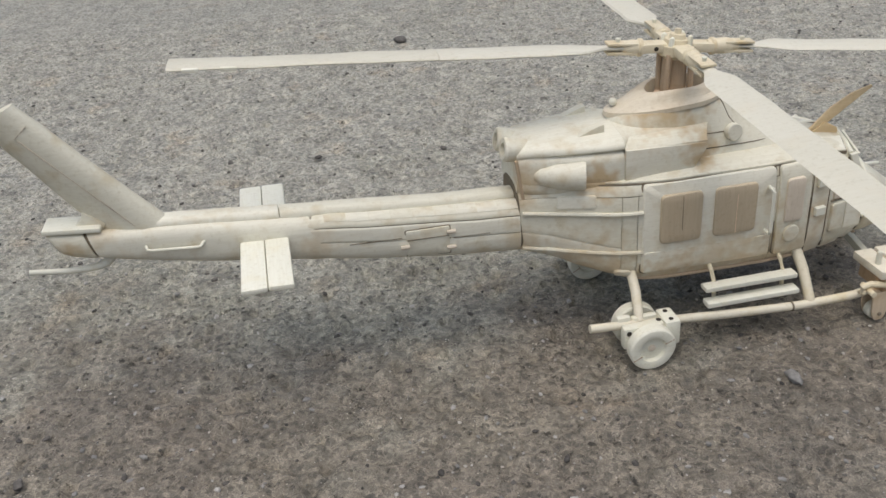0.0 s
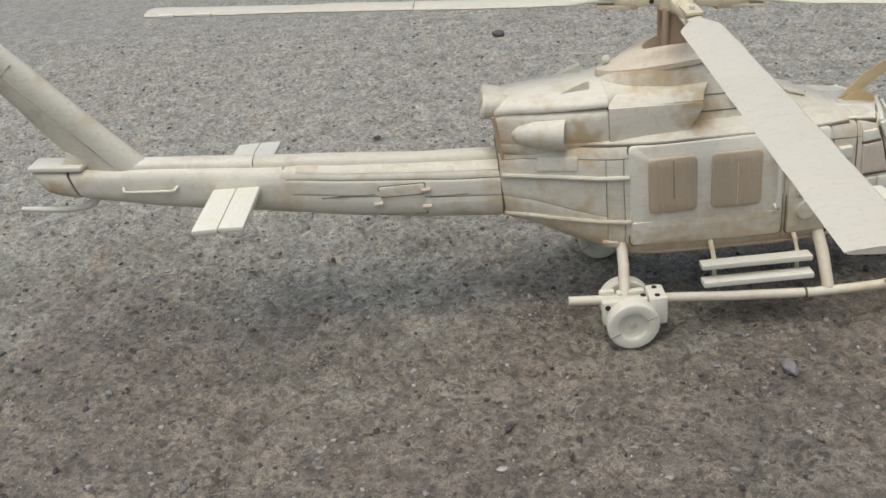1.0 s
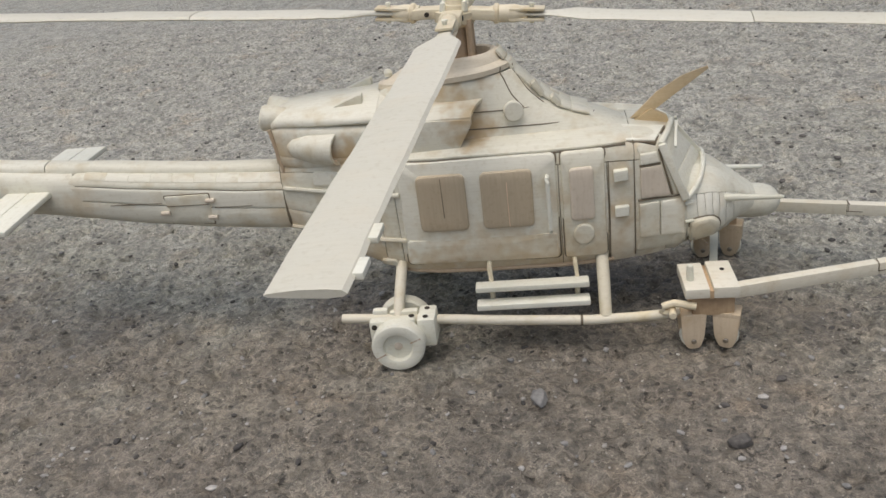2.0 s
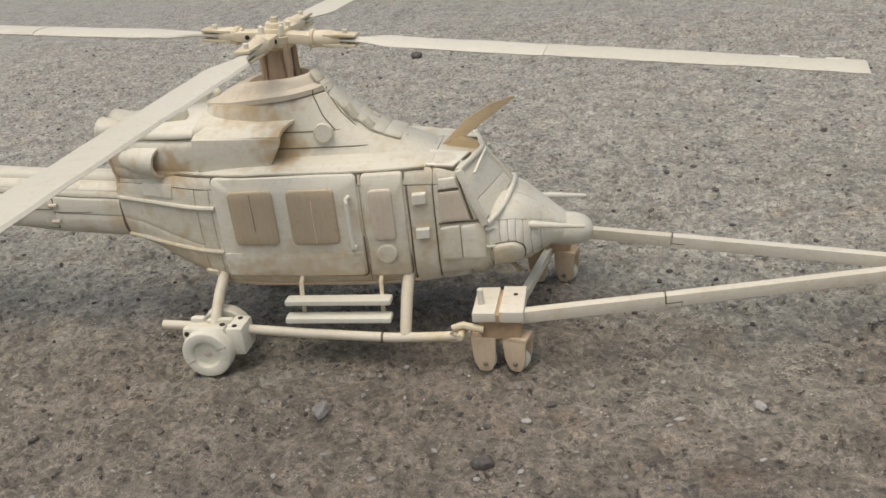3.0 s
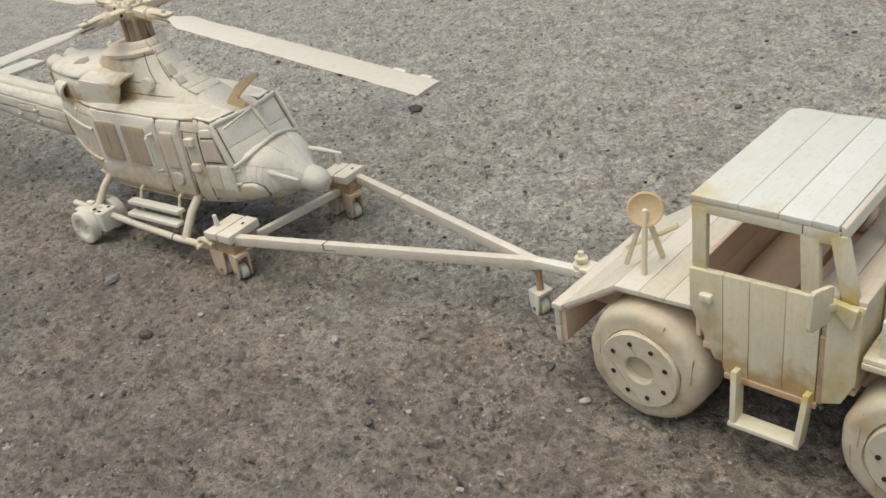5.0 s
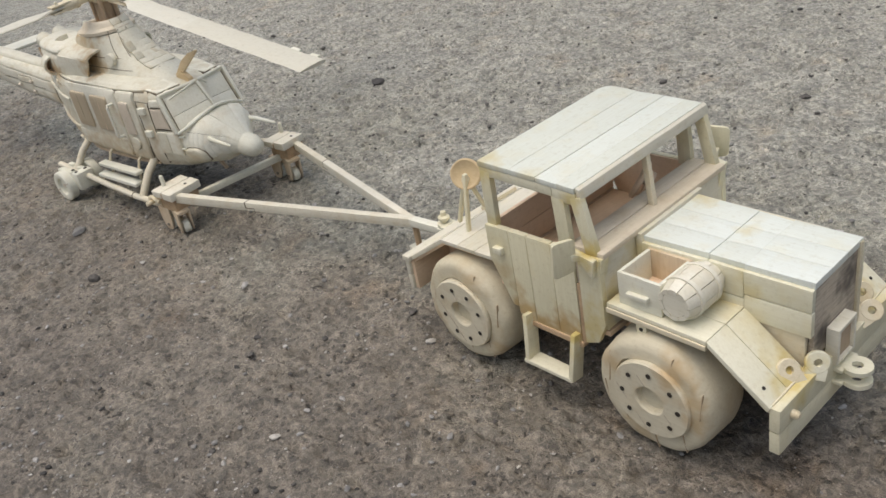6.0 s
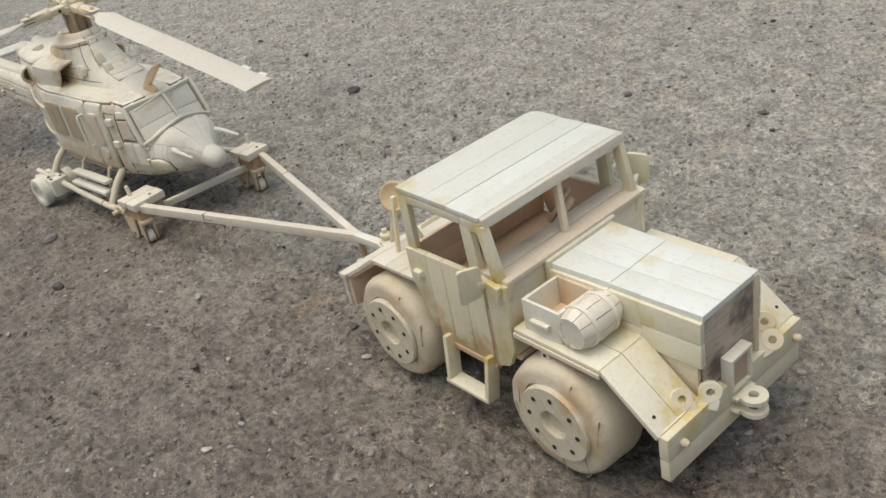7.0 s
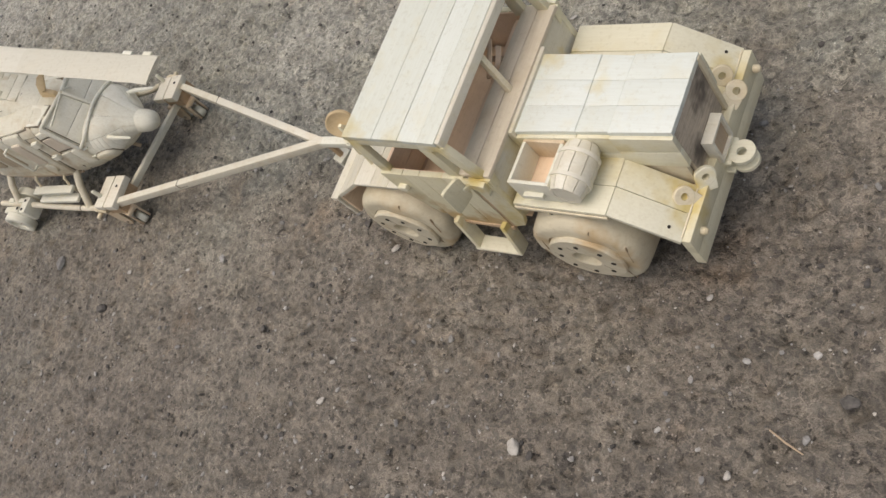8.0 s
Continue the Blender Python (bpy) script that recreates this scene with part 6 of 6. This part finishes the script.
# front fenders
for s, q_in, q_out in ((-1, -0.0195, -0.0468), (1, 0.0200, 0.0500)):
    mid = (q_in + q_out) / 2
    f = part("front_fender", box(0.0975, 0.1440, min(q_in, q_out), max(q_in, q_out), 0.0618, 0.0632, 0.0002), SEAM, truck, "fender of boards with a sloping front")
    for a, b_ in ((q_in, mid), (mid, q_out)):
        a, b_ = sorted((a, b_))
        part("fender_board", box(0.0965, 0.1442, a + 0.0001, b_ - 0.0001, 0.0624, 0.0650, 0.0005), TRUCK_X, f)
        part("fender_board", prism([(0.1446, 0.0624), (0.1445, 0.0650), (0.1712, 0.0446), (0.1698, 0.0420)], a + 0.0001, b_ - 0.0001, bevel=0.0004), TRUCK_X, f)
    part("fender_edge", box(0.0965, 0.1443, q_out - 0.0008, q_out + 0.0008, 0.0606, 0.0630), GLUED, f)
    part("fender_peg", box(0.1110, 0.1160, q_out - s * 0.0020 - 0.0016, q_out - s * 0.0020 + 0.0016, 0.0545, 0.0622), TRUCK_Z, f)
    part("peg_hole", lathe([(0, 0), (0, 0.0009), (0.0003, 0.0009), (0.0003, 0)], (0.1135, q_out - s * 0.0004, 0.0578), (0, s, 0), 10), HOLE, f)
    part("fender_peg", lathe([(0, 0), (0, 0.0008), (0.0003, 0.0008), (0.0003, 0)], (0.1655, q_out - s * 0.005, 0.0487), (0.5, 0, 0.8), 8), HOLE, f)

# front bumper
bp = part("front_bumper", box(0.1700, 0.1718, -0.0415, 0.0490, 0.0200, 0.0420, 0.0003), SEAM, truck, "broad front bumper of two planks")
part("bumper_plank", box(0.1702, 0.1748, -0.0460, 0.0492, 0.0325, 0.0445, 0.0006), BUMPER, bp)
part("bumper_plank", box(0.1702, 0.1745, -0.0458, 0.0488, 0.0215, 0.0322, 0.0006), BUMPER, bp)
part("bumper_top", box(0.1690, 0.1712, -0.0450, 0.0490, 0.0405, 0.0452, 0.0005), GLUED, bp)
for q in (-0.0370, 0.0440):
    part("bumper_bolt", lathe([(0, 0.0019), (0.0022, 0.0018), (0.0032, 0.0010), (0.0032, 0)], (0.1750, q, 0.0375), (1, 0, 0), 14), GLUED, bp)


def lug(p, q, z, axis, foot, mat):
    """A towing eye: a rounded tab with a hole and a foot reaching to what it stands on."""
    b = lathe([(-0.0013, 0.0017), (-0.0013, 0.0043), (-0.0009, 0.0047), (0.0009, 0.0047), (0.0013, 0.0043), (0.0013, 0.0017), (-0.0013, 0.0017)], (p, q, z), axis, 28)
    n = Vector(axis).normalized()
    f = Vector(foot)
    f -= n * f.dot(n)
    f.normalize()
    s = n.cross(f)
    m = Matrix(((f.x, s.x, n.x, p), (f.y, s.y, n.y, q), (f.z, s.z, n.z, z), (0, 0, 0, 1)))
    box(0.0024, 0.0074, -0.0043, 0.0043, -0.0011, 0.0011, 0.0004, b, m)
    return part("towing_eye", b, mat, truck, "rounded towing eye with a hole")


lug(0.1675, -0.0268, 0.0482, (0.70, -0.45, 0.55), (0.3, 0.1, -0.9), GLUED)
lug(0.1735, -0.0160, 0.0478, (0.60, -0.70, 0.38), (-0.3, 0, -1), TRUCK_X)
lug(0.1675, 0.0320, 0.0500, (0.45, -0.70, 0.55), (-0.3, 0, -1), GLUED)
lug(0.1745, 0.0265, 0.0468, (0.45, -0.55, 0.70), (-0.6, 0, -0.8), GLUED)
for z in (0.0365, 0.0300):
    b = lathe([(-0.0010, 0.0022), (-0.0010, 0.0060), (0.0010, 0.0060), (0.0010, 0.0022), (-0.0010, 0.0022)], (0.1815, 0.0020, z), (0, 0, 1), 28)
    box(0.1735, 0.1785, -0.0050, 0.0090, z - 0.0008, z + 0.0008, 0.0004, b)
    part("tow_plate", b, TRUCK_X, truck, "rounded front tow plate with a hole")

# crate and barrel on the fender
crate = thing("open_crate", 0, 0, -3.5, "small open pale wooden crate on the tractor fender", "crate")
crate.matrix_basis = pose(0.517, 0.4215, 0, 0, 0, -3.5) @ pose(0.1118, -0.0325, 0.0651)
part("crate_floor", box(-0.0098, 0.0098, -0.0100, 0.0100, 0.0, 0.0016), INNER, crate)
for x0, x1, y0, y1 in ((-0.0105, 0.0105, -0.0112, -0.0095), (-0.0105, 0.0105, 0.0095, 0.0112), (-0.0105, -0.0088, -0.0095, 0.0095), (0.0088, 0.0105, -0.0095, 0.0095)):
    part("crate_side", box(x0, x1, y0, y1, 0, 0.0156), GLUED_PALE if y0 > 0 else W_X, crate)
part("crate_handle", box(-0.0055, 0.0050, -0.0135, -0.0110, 0.0060, 0.0080), W_X, crate)
barrel = thing("small_barrel", 0, 0, -3.5, "small pale wooden barrel lying on the tractor fender", "barrel")
barrel.matrix_basis = pose(0.517, 0.4215, 0, 0, 0, -3.5) @ pose(0.1288, -0.0322, 0.0652) @ Matrix.Scale(0.93, 4)
NB = 10
core = part("barrel_core", lathe([(-0.0120, 0), (-0.0120, 0.0062), (0, 0.0082), (0.0120, 0.0066), (0.0120, 0)], (0, 0, 0.0101), (0, 1, 0), 20), SEAM, barrel)
for k in range(NB):
    a = 2 * math.pi * (k + 0.5) / NB
    b = bmesh.new()
    rings = []
    for t, r in ((-0.0132, 0.0078), (-0.0065, 0.0098), (0.0, 0.0103), (0.0065, 0.0098), (0.0126, 0.0080)):
        ring = []
        for da, dr in ((-0.295, -0.0018), (-0.295, -0.0002), (0, 0.0001), (0.295, -0.0002), (0.295, -0.0018)):
            ring.append(b.verts.new(((r + dr) * math.cos(a + da), t, 0.0101 + (r + dr) * math.sin(a + da))))
        rings.append(ring)
    bridge(b, rings, True, True)
    part("stave", b, BODY, barrel)
part("barrel_head", lathe([(-0.0130, 0), (-0.0130, 0.0058), (-0.0115, 0.0060), (-0.0115, 0)], (0, 0, 0.0101), (0, 1, 0), 24), BODY, barrel)
for t in (-0.0062, 0.0062):
    part("hoop", lathe([(t - 0.0010, 0.0092), (t - 0.0010, 0.0103), (t + 0.0010, 0.0103), (t + 0.0010, 0.0092), (t - 0.0010, 0.0092)], (0, 0, 0.0101), (0, 1, 0), 40), BODY, barrel)

# rear deck over the wheels
deck = part("rear_deck", prism([(-0.0372, 0.0385), (-0.0372, 0.0405), (-0.0085, 0.0612), (0.0285, 0.0632), (0.0285, 0.0612), (-0.0080, 0.0590)], -0.0445, 0.0470, bevel=0.0002), INNER, truck, "sloping rear deck of boards")
for p0, p1 in ((-0.0384, -0.0236), (-0.0234, -0.0086)):
    z0, z1 = 0.0425 + (p0 + 0.0384) * 0.691, 0.0425 + (p1 + 0.0384) * 0.691
    part("deck_board", prism([(p0 + 0.0008, z0 - 0.0023), (p0, z0), (p1, z1), (p1 + 0.0008, z1 - 0.0023)], -0.0460, 0.0482, bevel=0.0004), TRUCK_Y, deck)
for p0, p1 in ((-0.0083, 0.0036), (0.0038, 0.0160), (0.0162, 0.0286)):
    z0, z1 = 0.0630 + (p0 + 0.0082) * 0.045, 0.0630 + (p1 + 0.0082) * 0.045
    part("deck_board", prism([(p0, z0 - 0.0022), (p0, z0), (p1, z1), (p1, z1 - 0.0022)], -0.0460, 0.0482, bevel=0.0004), TRUCK_Y, deck)
part("deck_strip", bar((-0.0375, 0.0100, 0.0445), (-0.0090, 0.0100, 0.0642), 0.0026, 0.0022), GLUED, deck)
rb = part("rear_bumper", box(-0.0400, -0.0370, -0.0455, 0.0480, 0.0215, 0.0400, 0.0005), INNER, truck, "rear bumper board")
part("bumper_plank", box(-0.0423, -0.0393, -0.0470, 0.0485, 0.0212, 0.0305, 0.0005), TRUCK_Y, rb)
part("bumper_plank", box(-0.0423, -0.0393, -0.0470, 0.0485, 0.0308, 0.0412, 0.0005), TRUCK_Y, rb)
part("bumper_cap", box(-0.0428, -0.0372, -0.0482, 0.0490, 0.0404, 0.0434, 0.0006), TRUCK_Y, rb)
for q in (-0.0350, 0.0400):
    part("bumper_bolt", lathe([(0, 0.0016), (0.0046, 0.0016), (0.0052, 0.0011), (0.0052, 0)], (-0.0423, q, 0.0360), (-1, 0, 0), 14), TRUCK_X, rb)
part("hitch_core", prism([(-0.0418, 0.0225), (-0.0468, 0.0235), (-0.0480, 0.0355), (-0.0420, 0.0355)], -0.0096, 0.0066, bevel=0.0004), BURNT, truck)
part("hitch_block", prism([(-0.0418, 0.0340), (-0.0482, 0.0345), (-0.0485, 0.0382), (-0.0423, 0.0412)], -0.0100, 0.0070, bevel=0.0005), TRUCK_Y, truck, "hitch block behind the rear bumper")
for z in (0.0372, 0.0290):
    b = lathe([(-0.0012, 0.0018), (-0.0012, 0.0046), (0.0012, 0.0046), (0.0012, 0.0018), (-0.0012, 0.0018)], (-0.0545, -0.0056, z), (0, 0, 1), 24)
    box(-0.0532, -0.0460, -0.0108, -0.0004, z - 0.0010, z + 0.0010, 0.0004, b)
    part("hitch_plate", b, TRUCK_X, truck)
part("hitch_pin", lathe([(-0.016, 0), (-0.016, 0.0016), (0.0005, 0.0018), (0.001, 0.0034), (0.0026, 0.0034), (0.0034, 0.0018), (0.0058, 0.0016), (0.0062, 0)], (-0.0545, -0.0056, 0.0396), (0, 0, 1), 20), TRUCK_Z, truck, "hitch pin with a round head")

# lamp dish on a tripod
dish = part("spot_lamp", lathe([(-0.0014, 0), (-0.0014, 0.0074), (-0.0004, 0.0079), (0.0010, 0.0077), (0.0012, 0.0070), (0.0004, 0.0054), (0.0000, 0)], (-0.0035, -0.0262, 0.0918), (0.46, -0.80, 0.36), 36), CUTTER, truck, "round tan dish lamp on a tripod")
for a, b_ in ((-0.0010, -0.0330), (-0.0135, -0.0275), (-0.0010, -0.0160)):
    part("tripod_leg", bar((a, b_, 0.0625), (-0.0026, -0.0278, 0.0925), 0.0021, 0.0019, 0.0003), TRUCK_Z, dish)

# boarding step, mirrors
st = part("boarding_step", box(0.0490, 0.0780, -0.0548, -0.0468, 0.0168, 0.0190, 0.0006), TRUCK_X, truck, "U-shaped boarding step under the door")
for p, dp in ((0.0500, 0.0010), (0.0790, -0.0018)):
    part("step_leg", bar((p, -0.0475, 0.0420), (p + dp, -0.0508, 0.0165), 0.0078, 0.0026, 0.0006), TRUCK_Z, st)
for s in (-1, 1):
    c = Vector((0.0838, -0.0560, 0.0880)) if s < 0 else Vector((0.0850, 0.0560, 0.0920))
    m = Matrix.Translation(c) @ Matrix.Rotation(radians(71 if s < 0 else 30), 4, "Z") @ Matrix.Scale(0.86, 4)
    b = prism(rounded([(-0.0070, -0.0100), (0.0062, -0.0090), (0.0070, 0.0085), (-0.0058, 0.0100)], 0.0030), -0.0011, 0.0011, bevel=0.0005)
    bmesh.ops.transform(b, matrix=m, verts=b.verts)
    mir = part("wing_mirror", b, TRUCK_Z, truck, "rounded flat wing mirror plate")
    part("mirror_arm", prism([(0.0825, 0.0880), (0.0945, 0.0860), (0.0930, 0.0770)], s * 0.0470, s * 0.0500, bevel=0.0004), TRUCK_X, mir)
    part("mirror_arm", bar((0.0835, s * 0.0545, 0.0875) if s < 0 else (0.0852, 0.0555, 0.0880), (0.0880, s * 0.0475, 0.0850), 0.0024, 0.0030, 0.0004), TRUCK_X, mir)

# ---- loose stones and grit ----
def pebble(x, y, r, flat, mat, lab, seed):
    b = bmesh.new()
    s = bmesh.ops.create_icosphere(b, subdivisions=3, radius=1.0)["verts"]
    rng = random.Random(seed)
    o = Vector((rng.uniform(0, 50), rng.uniform(0, 50), 0))
    yaw = rng.uniform(0, 6.3)
    for v in s:
        k = 1 + 0.35 * noise.noise(v.co * 1.3 + o) + 0.18 * noise.noise(v.co * 3.1 + o)
        v.co = Matrix.Rotation(yaw, 3, "Z") @ Vector((v.co.x * r * 1.25 * k, v.co.y * r * 0.85 * k, v.co.z * r * flat * k))
    ob = part("pebble", b, mat, None, sharp=50)
    ob.matrix_basis = pose(x, y, r * flat * 0.45 - 0.0005)
    return tagged(ob, lab, "stone", "loose stones")


pebble(0.1525, 0.3244, 0.0044, 0.6, GREY_STONE, "small grey pebble lying on the asphalt", 1)
pebble(0.2340, 0.2950, 0.0038, 0.8, DARK_STONE, "small dark round pebble on the asphalt", 2)
pebble(0.3446, 0.3456, 0.0026, 0.8, GREY_STONE, "tiny grey pebble on the asphalt", 3)
pebble(0.1623, 0.6340, 0.0070, 0.35, DARK_STONE, "flat dark stone on the asphalt", 4)
pebble(0.0120, 1.0300, 0.0080, 0.6, DARK_STONE, "dark stone lying far off on asphalt", 5)
for i, (x, y, r, dk) in enumerate(((0.4641, 0.3806, 0.0030, 1), (0.4923, 0.3661, 0.0026, 2), (0.4893, 0.3568, 0.0017, 2), (0.3041, 0.6307, 0.0024, 1), (0.2947, 0.5596, 0.0026, 1), (0.3364, 0.5961, 0.0024, 1), (0.4210, 0.7182, 0.0035, 1),
                                   (0.3229, 0.6415, 0.0026, 1), (0.5352, 0.7259, 0.0038, 1), (0.4088, 0.3038, 0.0022, 1), (-0.0900, 0.6968, 0.0030, 1), (-0.1652, 0.7053, 0.0028, 1), (-0.2385, 0.3255, 0.0036, 1), (0.0174, 0.6854, 0.0032, 1),
                                   (0.6078, 0.2707, 0.0040, 2), (0.7096, 0.2813, 0.0020, 2), (0.7505, 0.3206, 0.0038, 1), (0.4771, 0.2694, 0.0026, 2))):
    pebble(x, y, r * 0.85, 0.6, (None, DARK_STONE, PALE_STONE)[dk], ("", "small dark pebble on the asphalt", "small pale pebble on the asphalt")[dk], 20 + i)
tagged(part("dry_twig", tube([(0.7227, 0.3029, 0.0008), (0.7300, 0.2990, 0.0012), (0.7375, 0.2959, 0.0008)], [0.0004, 0.0005, 0.0003], 6), TAN), "thin dry straw lying on the asphalt", "straw")


def scatter(name, count, mat, lab, seed, r0, r1):
    rng = random.Random(seed)
    b = bmesh.new()
    tmpl = bmesh.ops.create_icosphere(b, subdivisions=1, radius=1.0)["verts"]
    base = [v.co.copy() for v in tmpl]
    tris = [[v.index for v in f.verts] for f in b.faces]
    b.verts.index_update()
    tris = [[v.index for v in f.verts] for f in b.faces]
    b.free()
    vs, fs = [], []
    px = np.array([rng.uniform(-0.55, 1.1) for _ in range(count)])
    py = np.array([0.18 + 1.0 * rng.random() ** 1.6 for _ in range(count)])
    pz = ground_height(px, py)
    for i in range(count):
        r = r0 + (r1 - r0) * rng.random() ** 3
        yaw = rng.uniform(0, 6.3)
        m = Matrix.Translation((px[i], py[i], pz[i] + r * 0.25)) @ Matrix.Rotation(yaw, 4, "Z") @ Matrix.Diagonal((r * rng.uniform(0.9, 1.5), r * rng.uniform(0.7, 1), r * rng.uniform(0.45, 0.8), 1))
        o = len(vs)
        vs += [tuple(m @ (c * rng.uniform(0.75, 1.2))) for c in base]
        fs += [[o + k for k in t] for t in tris]
    me = bpy.data.meshes.new(name)
    me.from_pydata(vs, [], fs)
    me.materials.append(mat)
    return tagged(new(name, me), lab, "grit", kind="stuff")


scatter("dark_grit", 3200, DARK_STONE, "loose dark chips strewn over the asphalt", 11, 0.0005, 0.0022)
scatter("grey_grit", 6000, GREY_STONE, "loose grey chips strewn over the asphalt", 12, 0.0004, 0.0020)
scatter("pale_grit", 4000, PALE_STONE, "tiny pale grains strewn over the asphalt", 13, 0.0003, 0.0012)
